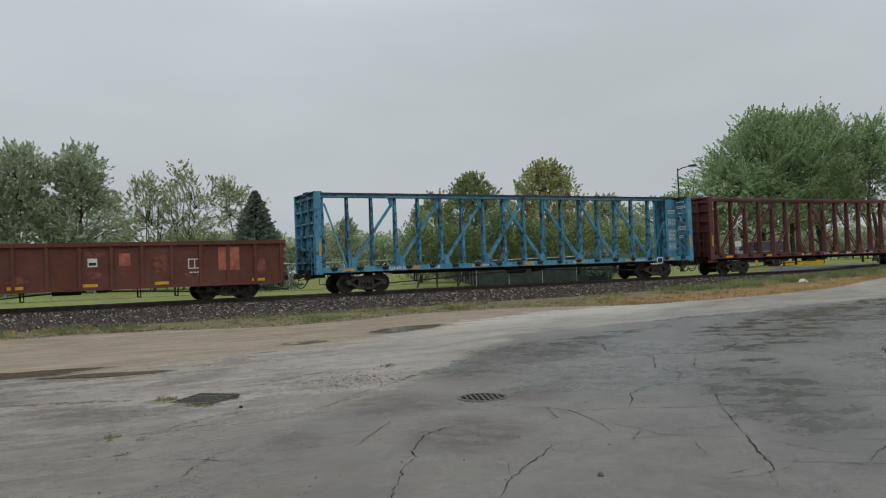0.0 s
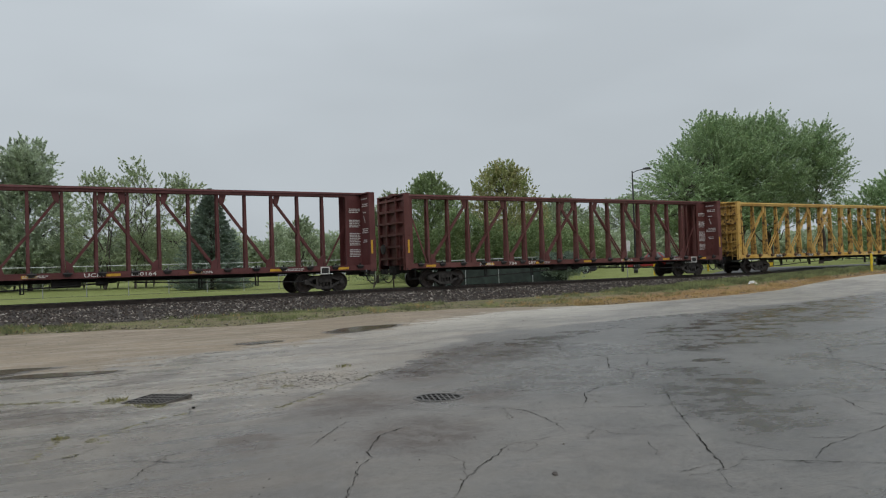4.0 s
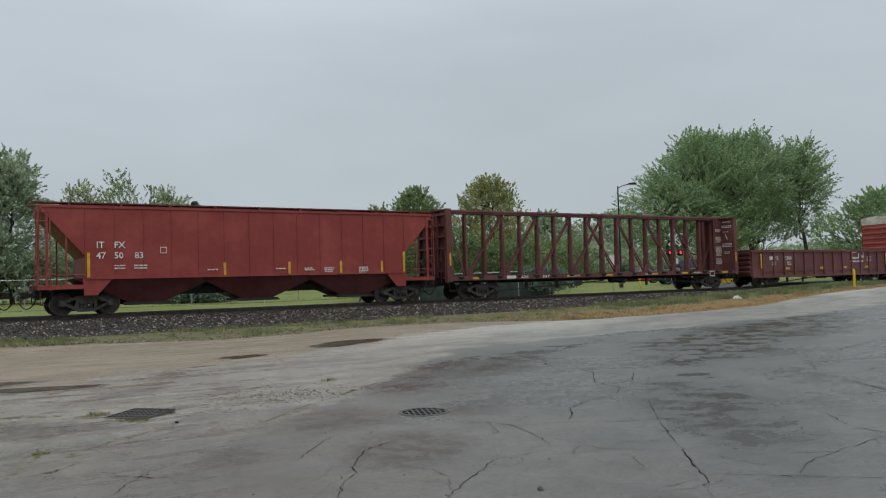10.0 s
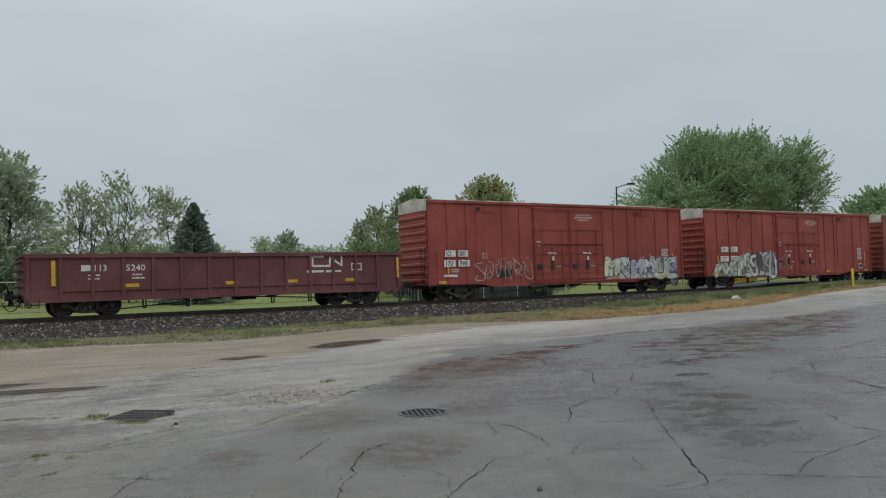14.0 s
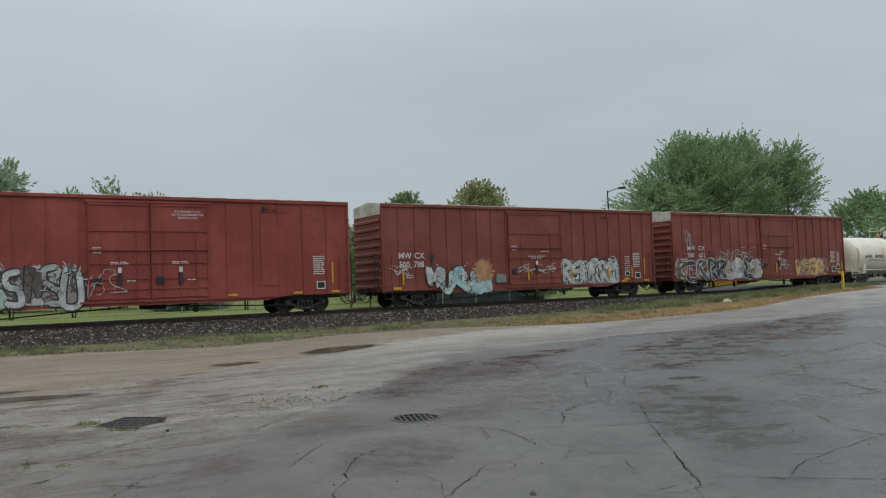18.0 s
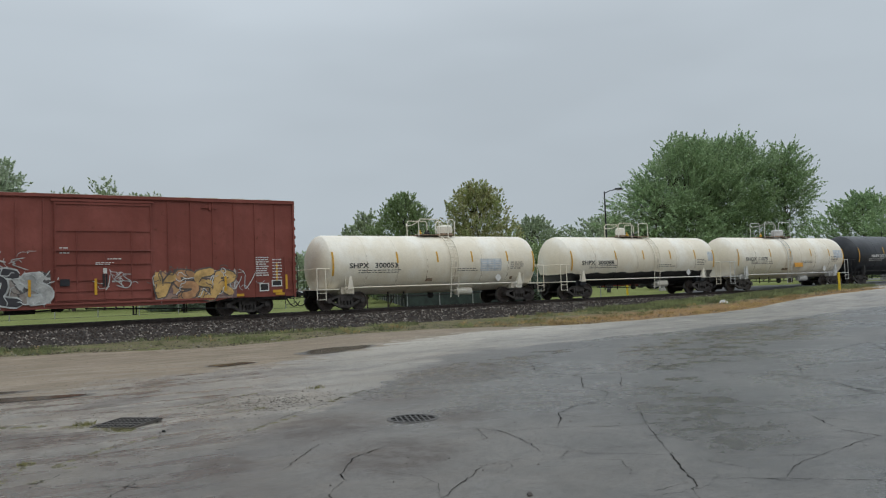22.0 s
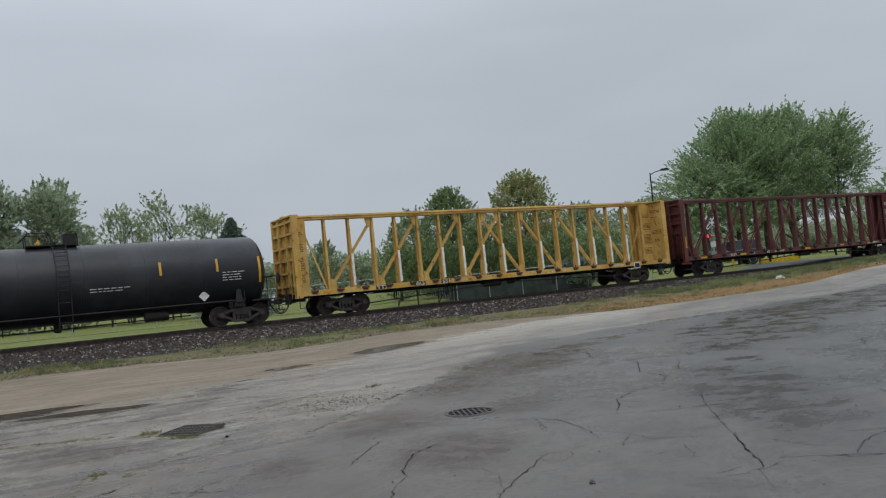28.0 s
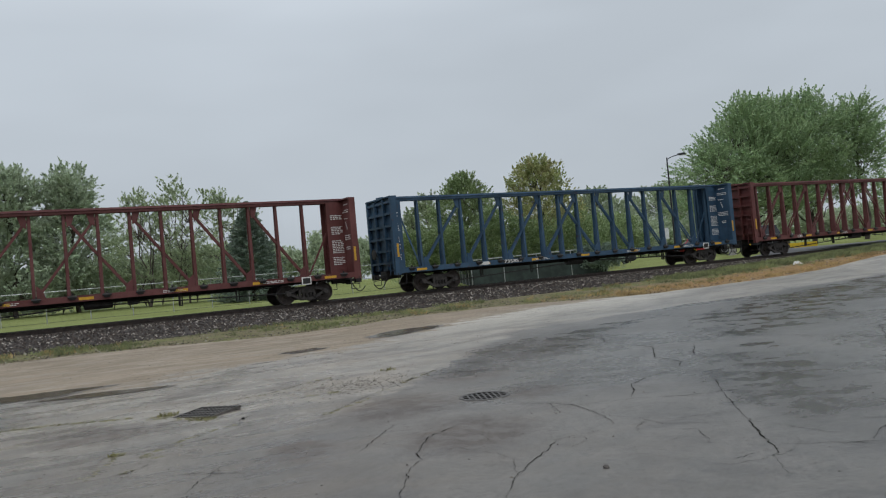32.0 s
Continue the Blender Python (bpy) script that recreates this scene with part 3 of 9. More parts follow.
def crack(points, width, seed, twigs=True):
    """A jagged open crack between a few corner points, with thin side cracks."""
    rnd = random.Random(seed)
    line = []
    for (x0, y0), (x1, y1) in zip(points, points[1:]):
        k = max(2, int(math.hypot(x1 - x0, y1 - y0) / 0.035))
        for i in range(k):
            t = i / k
            line.append((x0 + (x1 - x0) * t + rnd.uniform(-1, 1) * 0.009 + 0.03 * noise.noise((x0 * 3 + t * 4, y0 * 5, seed)), y0 + (y1 - y0) * t + rnd.uniform(-1, 1) * 0.009 + 0.03 * noise.noise((x0 * 5, y0 * 3 + t * 4, seed + 9)))) 
    line.append(points[-1])
    s = Shape()
    vs, n = [], len(line)
    for i, (x, y) in enumerate(line):
        ax, ay = line[min(n - 1, i + 1)][0] - line[max(0, i - 1)][0], line[min(n - 1, i + 1)][1] - line[max(0, i - 1)][1]
        d = math.hypot(ax, ay) or 1.0
        w = width * (0.15 + 0.72 * rnd.random() ** 1.4) * max(0.40, 0.95 + 1.1 * noise.noise((x * 2.2, y * 2.2, seed * 1.7))) * min(1.0, 0.25 + 4 * i / n, 0.25 + 4 * (n - 1 - i) / n)
        z = lift(x, y) + 0.017
        vs += [(x - ay / d * w / 2, y + ax / d * w / 2, z), (x + ay / d * w / 2, y - ax / d * w / 2, z)]
    s.add(vs, [(2 * i, 2 * i + 1, 2 * i + 3, 2 * i + 2) for i in range(n - 1)])
    part("crack", s, M_CRACK, PAVEMENT)
    if not twigs:
        return
    for i in range(14, n - 14, 22):
        if rnd.random() < 0.62:
            x, y = line[i]
            a = math.atan2(line[i + 5][1] - y, line[i + 5][0] - x) + rnd.choice((-1, 1)) * rnd.uniform(0.5, 1.3)
            pts = [(x, y)]
            for _ in range(rnd.randint(2, 5)):
                a += rnd.uniform(-0.6, 0.6)
                d = rnd.uniform(0.10, 0.28)
                pts.append((pts[-1][0] + math.cos(a) * d, pts[-1][1] + math.sin(a) * d))
            crack(pts, min(0.011, width * 0.55), seed * 50 + i, False)


# wide open cracks, then thin ones: width and corner points
WIDE_CRACKS = [
    (0.015, (4.39, 7.88), (3.73, 7.51), (3.55, 7.38), (3.15, 6.79), (3.11, 6.59), (2.88, 6.36), (2.64, 5.95), (2.30, 5.40)),
    (0.013, (5.09, 6.26), (4.60, 6.29), (4.33, 6.26), (4.09, 6.04), (3.75, 5.78), (3.33, 5.42), (2.95, 4.95)),
    (0.022, (8.12, 8.02), (7.22, 7.02), (6.33, 5.94), (5.99, 5.50), (5.60, 5.03), (5.30, 4.62), (5.00, 4.36), (4.75, 4.05)),
    (0.026, (11.97, 8.32), (11.55, 7.30), (10.95, 6.22), (10.25, 5.42), (9.60, 4.74), (9.03, 4.15), (8.48, 3.75), (7.82, 3.53), (7.28, 3.42), (6.59, 3.41), (6.27, 3.18), (5.81, 2.90)),
    (0.016, (9.00, 6.14), (8.60, 5.65), (8.24, 5.20), (8.15, 4.72), (7.27, 4.60), (6.55, 4.50), (6.20, 4.37), (5.95, 4.21)),
    (0.014, (5.37, 4.70), (5.90, 4.21), (6.26, 3.85), (6.59, 3.41)),
]
FINE_CRACKS = [
    (0.011, (3.68, 8.35), (3.44, 8.13), (2.81, 7.35)),
    (0.010, (5.46, 8.01), (5.55, 7.58), (5.32, 6.77), (5.09, 6.26)),
    (0.011, (5.36, 6.82), (5.47, 6.42), (5.42, 6.03), (5.95, 5.46)),
    (0.009, (5.20, 8.23), (5.44, 7.92), (5.15, 7.33)),
    (0.013, (8.12, 8.02), (8.07, 8.58), (8.70, 9.15), (8.89, 9.93), (9.85, 11.03), (10.03, 12.53), (11.30, 14.34)),
    (0.011, (8.07, 8.58), (7.45, 8.48), (6.91, 8.17), (6.21, 7.37)),
    (0.012, (5.86, 7.56), (6.70, 6.95), (7.35, 6.70), (8.22, 6.36), (8.99, 6.14), (9.98, 5.75)),
    (0.013, (9.28, 11.60), (9.82, 11.45), (11.21, 10.85), (13.32, 12.08)),
    (0.014, (11.63, 10.56), (11.86, 9.25), (12.00, 8.40), (12.63, 7.95), (15.23, 8.00), (18.11, 8.21)),
    (0.013, (13.93, 8.43), (14.21, 7.69), (12.90, 5.32)),
    (0.012, (8.20, 4.77), (8.52, 4.53), (9.13, 3.80)),
    (0.012, (6.00, 5.16), (6.01, 4.91), (6.02, 4.56)),
    (0.013, (10.33, 10.54), (9.33, 9.51)),
    (0.009, (5.25, 5.76), (5.45, 5.60), (5.12, 5.14), (5.27, 4.83)),
    (0.014, (15.79, 10.35), (19.16, 11.23)),
    (0.014, (12.26, 8.66), (11.84, 7.56), (11.05, 6.37)),
    (0.012, (11.66, 11.63), (11.84, 10.24), (12.10, 9.06), (12.20, 8.25)),
    (0.012, (12.20, 8.25), (13.60, 9.30), (14.86, 9.04), (15.70, 8.39), (16.53, 7.70)),
    (0.010, (10.27, 6.57), (11.52, 6.19), (13.41, 5.52)),
    (0.011, (19.64, 11.52), (17.23, 9.67)),
    (0.011, (16.06, 7.76), (17.60, 8.19), (18.33, 7.51)),
    (0.013, (0.64, 9.08), (0.77, 9.45), (1.25, 9.42), (1.89, 9.53), (2.35, 9.91), (3.31, 9.95)),
    (0.010, (1.75, 7.40), (1.44, 7.77), (0.92, 8.04)),
    (0.011, (1.15, 7.10), (1.60, 7.84), (1.91, 8.07)),
    (0.011, (0.59, 8.31), (0.87, 8.41), (1.21, 8.76)),
    (0.011, (3.30, 9.76), (4.16, 10.60), (5.25, 11.50), (6.22, 12.36)),
    (0.011, (2.42, 12.43), (3.34, 12.56), (4.25, 13.20), (5.02, 13.61)),
]
for k, (w, *way) in enumerate(WIDE_CRACKS + FINE_CRACKS):
    crack(way, w * 0.45 + 0.0012 * math.hypot(*way[len(way) // 2]), k + 1)
grow = random.Random(77)
for k in range(26):
    x, y, a = grow.uniform(3.5, 18), grow.uniform(4.5, 13), grow.uniform(0, 6.283)
    way = [(x, y)]
    for _ in range(grow.randint(3, 6)):
        a += grow.uniform(-0.5, 0.5)
        d = grow.uniform(0.15, 0.4)
        way.append((way[-1][0] + d * math.cos(a), way[-1][1] + d * math.sin(a)))
    crack(way, 0.006, 300 + k, False)


def blob(cx, cy, a, b, turn, seed, n=44, wob=0.45):
    """A lobed flat outline about a centre, its long axis a along turn (degrees)."""
    out = []
    ct, st = math.cos(radians(turn)), math.sin(radians(turn))
    for k in range(n):
        t = 2 * math.pi * k / n
        r = 1 + wob * noise.noise((math.cos(t) * 1.6, math.sin(t) * 1.6, seed * 3.7)) + 0.10 * noise.noise((math.cos(t) * 5, math.sin(t) * 5, seed))
        u, w = a * r * math.cos(t), b * r * math.sin(t)
        out.append((cx + u * ct - w * st, cy + u * st + w * ct))
    return out


def sheet(outline, up, name, material, parent=None):
    s = Shape()
    cx, cy = sum(p[0] for p in outline) / len(outline), sum(p[1] for p in outline) / len(outline)
    vs = [(cx, cy, lift(cx, cy) + up)] + [(x, y, lift(x, y) + up) for x, y in outline]
    n = len(outline)
    s.add(vs, [(0, 1 + k, 1 + (k + 1) % n) for k in range(n)])
    return part(name, s, material, parent)


PUDDLES = [(9.95, 21.75, 1.55, 0.72, 28, 1), (6.32, 19.65, 0.55, 0.38, 20, 2), (-0.45, 17.40, 1.60, 0.66, -6, 3), (1.40, 15.98, 1.0, 0.26, -15, 4)]
for x, y, a, b, turn, seed in PUDDLES:
    part_m = sheet(blob(x, y, a * 1.15, b * 1.13, turn, seed), 0.0165, "mud_rim", M_MUD, PAVEMENT)
    ob = sheet(blob(x, y, a, b, turn, seed), 0.021, "puddle", M_WATER)
    tagged(ob, "shallow muddy puddle lying on the dirt", "puddle", "puddles on the lot")


def drain_square():
    """A two-foot grate, its near end tipped up out of the asphalt."""
    th = thing("drain_grate", "tilted square cast-iron storm drain grate with weeds round it", "drain grate", at=pose(2.255, 11.52, 0.036, 3.2, -1.0, -52))
    # a black slab just under the bars in place of a dark open drain
    part("shaft_shade", Shape().box(-0.315, 0.315, -0.275, 0.275, -0.030, 0.006), M_HOLE_SHADE, th)
    fr = Shape()
    fr.box(-0.335, 0.335, -0.30, -0.275, -0.055, 0.009).box(-0.335, 0.335, 0.275, 0.30, -0.055, 0.009)
    fr.box(-0.335, -0.315, -0.275, 0.275, -0.055, 0.009).box(0.315, 0.335, -0.275, 0.275, -0.055, 0.009)
    part("frame", fr, M_GRATE, th)
    bar = Shape().box(-0.010, 0.010, -0.275, 0.275, 0.0062, 0.0070).mesh("bar", M_GRATE)
    for i in range(8):
        part("bar", bar, M_GRATE, th, at=pose(-0.245 + 0.070 * i, 0, 0))
    cross = Shape().box(-0.315, 0.315, -0.011, 0.011, 0.0062, 0.0068).mesh("cross_bar", M_GRATE)
    for y in (-0.14, 0.0, 0.14):
        part("cross_bar", cross, M_GRATE, th, at=pose(0, y, 0))
    rnd = random.Random(31)
    for x, y, r in ((2.66, 11.50, 0.035), (2.70, 11.58, 0.028), (2.62, 11.40, 0.024), (2.74, 11.62, 0.02)):
        lump = Shape().lathe_z([(0, r), (r * 0.5, r * 1.1), (r * 1.2, r * 0.5)], 6)
        ob = part("asphalt_lump", lump, M_CRACK, at=pose(x, y, lift(x, y) + 0.012, rnd.uniform(-20, 20), 15, rnd.uniform(0, 90)))
        tagged(ob, "dark lump of broken asphalt beside the drain grate", "rubble", "rubble by the drain")


def drain_round():
    th = thing("manhole_grate", "round cast-iron manhole grate set in the asphalt", "drain grate", at=pose(5.27, 9.13, 0.014, 0, 0, -22))
    part("shaft_shade", Shape().lathe_z([(0, 0.285), (0.006, 0.285), (0.006, 0.001)], 32), M_HOLE_SHADE, th)
    ring = Shape()
    n = 36
    vs = [(r * math.cos(2 * math.pi * k / n), r * math.sin(2 * math.pi * k / n), z) for r, z in ((0.335, -0.004), (0.325, 0.011), (0.285, 0.011), (0.28, 0)) for k in range(n)]
    ring.add(vs, [(j * n + k, j * n + (k + 1) % n, j * n + n + (k + 1) % n, j * n + n + k) for j in range(3) for k in range(n)])
    part("rim", ring, M_IRON, th)
    for i in range(7):
        x = -0.204 + 0.068 * i
        h = math.sqrt(0.285**2 - x * x)
        part("bar", Shape().box(x - 0.010, x + 0.010, -h, h, 0.004, 0.0076), M_IRON, th)
    for y in (-0.14, 0.0, 0.14):
        h = math.sqrt(0.285**2 - y * y)
        part("cross_bar", Shape().box(-h, h, y - 0.014, y + 0.014, 0.0035, 0.0072), M_IRON, th)


drain_square()
drain_round()


def weeds(name, spots, label, seed, material, parent=None):
    """Tufts: (x, y, radius, blades, height) each."""
    rnd = random.Random(seed)
    vs, fs = [], []
    for cx, cy, rad, num, hgt in spots:
        for _ in range(num):
            r, t = rad * math.sqrt(rnd.random()), rnd.uniform(0, 6.283)
            x, y = cx + r * math.cos(t), cy + r * math.sin(t)
            z = lift(x, y) - 0.01
            h = hgt * rnd.uniform(0.4, 1.0)
            w, d = rnd.uniform(0.006, 0.016) * (1 + hgt), rnd.uniform(0, 6.283)
            lx, ly = rnd.uniform(-0.7, 0.7) * h, rnd.uniform(-0.7, 0.7) * h
            n = len(vs)
            vs += [(x - w * math.cos(d), y - w * math.sin(d), z), (x + w * math.cos(d), y + w * math.sin(d), z), (x + lx * 0.4, y + ly * 0.4, z + h * 0.65), (x + lx, y + ly, z + h)]
            fs += [(n, n + 1, n + 2), (n + 2, n + 1, n + 3)]
    me = bpy.data.meshes.new(name)
    me.from_pydata(vs, [], fs)
    me.materials.append(material)
    return tagged(new(name, me), label, "weeds", kind="stuff")


def verge():
    rnd = random.Random(5)
    green, dry = [], []
    for _ in range(5200):
        x = rnd.uniform(-6, 62)
        lo = verge_edge(x)
        if lo > 35:
            continue
        hi = 32.4 + 1.6 * ease((x - 8) / 16)
        y = lo + (hi - lo) * rnd.random()
        if x > 51 and y > 33:
            continue
        dens = noise.noise((x * 0.35, y * 0.6, 1.5))
        if dens < (0.0 if x < 24 else -0.12) or noise.noise((x * 1.3, y * 1.6, 8.5)) < -0.08:
            continue
        edge = x > 20 and y < lo + 1.8
        spot = (x, y, rnd.uniform(0.10, 0.32), rnd.randint(8, 20), rnd.uniform(0.05, 0.20))
        (dry if edge or rnd.random() < 0.10 + 0.2 * ease((x - 12) / 10) else green).append(spot)
    lush = [(x, y, rnd.uniform(0.15, 0.35), rnd.randint(14, 30), rnd.uniform(0.15, 0.32)) for x, y in ((rnd.uniform(30, 54), rnd.uniform(30.2, 33.8)) for _ in range(900)) if y > 30.0 + 1.2 * noise.noise((x * 0.4, 2.0, 0))]
    low = [(x, y, rnd.uniform(0.2, 0.5), rnd.randint(5, 12), rnd.uniform(0.02, 0.06)) for x, y in ((rnd.uniform(-6, 24), rnd.uniform(27, 32.5)) for _ in range(1400)) if y > verge_edge(x) - 0.4]
    weeds("verge_grass", green + low + lush, "ragged green weeds on the track verge", 1, M_BLADE)
    weeds("verge_dry_grass", dry, "dry yellow grass on the track verge", 2, M_BLADE2)
    lot = [(5.75, 13.33, 0.16, 50, 0.09), (5.5, 13.6, 0.3, 26, 0.03), (2.16, 11.02, 0.13, 170, 0.06), (2.02, 11.14, 0.12, 130, 0.06), (1.80, 11.95, 0.15, 170, 0.07), (1.68, 11.80, 0.18, 150, 0.05), (1.88, 11.35, 0.12, 90, 0.05), (0.88, 9.47, 0.09, 110, 0.06), (1.12, 9.1, 0.08, 100, 0.04), (1.22, 8.95, 0.07, 40, 0.02),
           (0.83, 8.47, 0.08, 50, 0.03), (0.95, 8.5, 0.07, 40, 0.03), (3.8, 11.64, 0.12, 50, 0.03), (4.15, 11.6, 0.10, 60, 0.05), (8.92, 16.36, 0.2, 30, 0.05)]
    rnd = random.Random(6)
    for line, num in ((((3.3, 9.76), (4.09, 10.38), (5.06, 11.36), (6.22, 12.36)), 34), (((2.42, 12.43), (3.34, 12.56), (4.25, 13.2), (5.02, 13.61)), 22), (((-1.3, 13.2), (-0.45, 12.95), (0.47, 12.7), (1.35, 12.2)), 200), (((0.5, 8.4), (0.7, 8.9), (0.88, 9.45)), 10), (((1.1, 9.15), (1.6, 9.7), (2.1, 10.1), (2.5, 10.2)), 20)):
        for _ in range(num):
            k = rnd.randrange(len(line) - 1)
            t = rnd.random()
            lot.append((line[k][0] + (line[k + 1][0] - line[k][0]) * t + rnd.gauss(0, 0.05), line[k][1] + (line[k + 1][1] - line[k][1]) * t + rnd.gauss(0, 0.11 if num > 100 else 0.04), rnd.uniform(0.03, 0.11), rnd.randint(10, 30), rnd.uniform(0.02, 0.045)))
    weeds("crack_weeds", lot, "low yellow-green weeds growing from cracks in the asphalt", 3, M_BLADE3)


verge()


def moss():
    """Low cushions of moss along the joints and round the drain."""
    rnd = random.Random(16)
    s = Shape()
    spots = [(2.14, 11.04, 0.12), (1.78, 11.90, 0.16), (1.70, 11.70, 0.12), (0.88, 9.47, 0.06), (1.12, 9.1, 0.06), (1.22, 8.95, 0.06), (0.86, 8.47, 0.07), (4.15, 11.6, 0.14), (3.8, 11.64, 0.12)]
    for line, num, r in ((((-1.3, 13.2), (-0.45, 12.95), (0.47, 12.7), (1.35, 12.2)), 70, 0.08), (((3.3, 9.76), (4.09, 10.38), (5.06, 11.36), (6.22, 12.36)), 26, 0.05), (((2.6, 12.45), (3.34, 12.56), (4.25, 13.2), (5.02, 13.61)), 16, 0.04), (((1.1, 9.15), (1.6, 9.7), (2.1, 10.1), (2.5, 10.2)), 22, 0.03), (((0.5, 8.4), (0.7, 8.9), (0.88, 9.45)), 8, 0.03)):
        for _ in range(num):
            k = rnd.randrange(len(line) - 1)
            t = rnd.random()
            spots.append((line[k][0] + (line[k + 1][0] - line[k][0]) * t, line[k][1] + (line[k + 1][1] - line[k][1]) * t, r * rnd.uniform(0.4, 1.2)))
    for cx, cy, rad in spots:
        for _ in range(int(12 + 2200 * rad * rad)):
            d, a = rad * math.sqrt(rnd.random()), rnd.uniform(0, 6.283)
            x, y, r = cx + d * math.cos(a), cy + d * math.sin(a), rnd.uniform(0.007, 0.022)
            h = r * rnd.uniform(0.15, 0.45)
            z = lift(x, y) + 0.011
            k = [rnd.uniform(0.7, 1.2) * r for _ in range(6)]
            s.add([(x + k[i] * math.cos(1.047 * i), y + k[i] * math.sin(1.047 * i), z) for i in range(6)] + [(x, y, z + h)], [(i, (i + 1) % 6, 6) for i in range(6)])
    tagged(new("moss", s.mesh("moss", M_MOSS)), "yellow-green moss cushions in the asphalt joints", "moss", kind="stuff")


moss()


def pebbles():
    rnd = random.Random(11)
    s = Shape()
    spots = [(rnd.uniform(-2, 16), rnd.uniform(4, 24)) for _ in range(420)] + [(4.5 + rnd.gauss(0, 0.6), 12.0 + rnd.gauss(0, 0.5)) for _ in range(900)] + [(rnd.uniform(0, 5), rnd.uniform(12, 17)) for _ in range(160)]
    for x, y in spots:
        r = 0.005 + 0.018 * rnd.random() ** 3
        z = lift(x, y) + 0.012
        j = [rnd.uniform(0.6, 1.2) for _ in range(5)]
        s.add([(x + r * j[0], y, z), (x, y + r * j[1], z), (x - r * j[2], y, z), (x, y - r * j[3], z), (x, y, z + r * 0.8 * j[4])], [(0, 1, 4), (1, 2, 4), (2, 3, 4), (3, 0, 4)])
    me = s.mesh("gravel", M_GRAVEL)
    grit = Shape()
    spots = [(rnd.uniform(-1, 7), rnd.uniform(6, 16), 0.010) for _ in range(800)] + [(rnd.uniform(3, 18), rnd.uniform(3.5, 14), 0.006) for _ in range(900)] + [(x, y, 0.014) for x, y in ((rnd.uniform(-3, 26), rnd.uniform(16, 30)) for _ in range(2600)) if y < verge_edge(x) + 1.0]
    spots += [(4.5 + rnd.gauss(0, 0.7), 12.1 + rnd.gauss(0, 0.45), 0.016) for _ in range(700)] + [(x, 16.4 + 0.48 * x + rnd.gauss(0, 0.7), 0.013) for x in (rnd.uniform(1, 18) for _ in range(900))]
    for x, y, big in spots:
        r = 0.004 + big * rnd.random() ** 2.5
        z = lift(x, y) + 0.012
        j = [rnd.uniform(0.6, 1.3) for _ in range(5)]
        grit.add([(x + r * j[0], y, z), (x, y + r * j[1], z), (x - r * j[2], y, z), (x, y - r * j[3], z), (x, y, z + r * 0.7 * j[4])], [(0, 1, 4), (1, 2, 4), (2, 3, 4), (3, 0, 4)])
    tagged(new("dark_grit", grit.mesh("grit", M_GRIT)), "dark grit and crumbs of asphalt strewn on the lot and dirt", "gravel", kind="stuff")
    tagged(new("loose_gravel", me), "scattered loose gravel on the asphalt", "gravel", kind="stuff")
    for k, (x, y, r, m) in enumerate([(4.0, 5.14, 0.024, M_STONE), (7.05, 3.72, 0.022, M_CRACK), (2.50, 10.50, 0.022, M_CRACK)]):
        st = Shape().lathe_z([(0, r), (r * 0.5, r * 1.1), (r * 1.1, r * 0.55)], 7)
        ob = part("stone", st, m, at=pose(x, y, lift(x, y) + 0.012, 8, 12, 40 * k))
        tagged(ob, ("small pale stone lying on the asphalt", "small dark stone lying on the asphalt", "dark lump of broken asphalt by the drain")[k], "stone")


pebbles()


def litter():
    th = thing("litter", "crumpled white plastic bag on dry grass", "litter", at=pose(37.0, 29.6, lift(37.0, 29.6)))
    s, rnd = Shape(), random.Random(8)
    pts = [(0.35 * math.cos(t) * rnd.uniform(0.7, 1.2), 0.2 * math.sin(t) * rnd.uniform(0.7, 1.2)) for t in [6.283 * k / 12 for k in range(12)]]
    vs = [(x, y, 0) for x, y in pts] + [(x * 0.6, y * 0.6, rnd.uniform(0.08, 0.2)) for x, y in pts] + [(0, 0, 0.12)]
    s.add(vs, [(k, (k + 1) % 12, 12 + (k + 1) % 12, 12 + k) for k in range(12)] + [(12 + k, 12 + (k + 1) % 12, 24) for k in range(12)])
    part("bag", s, M_WHITE, th)


litter()


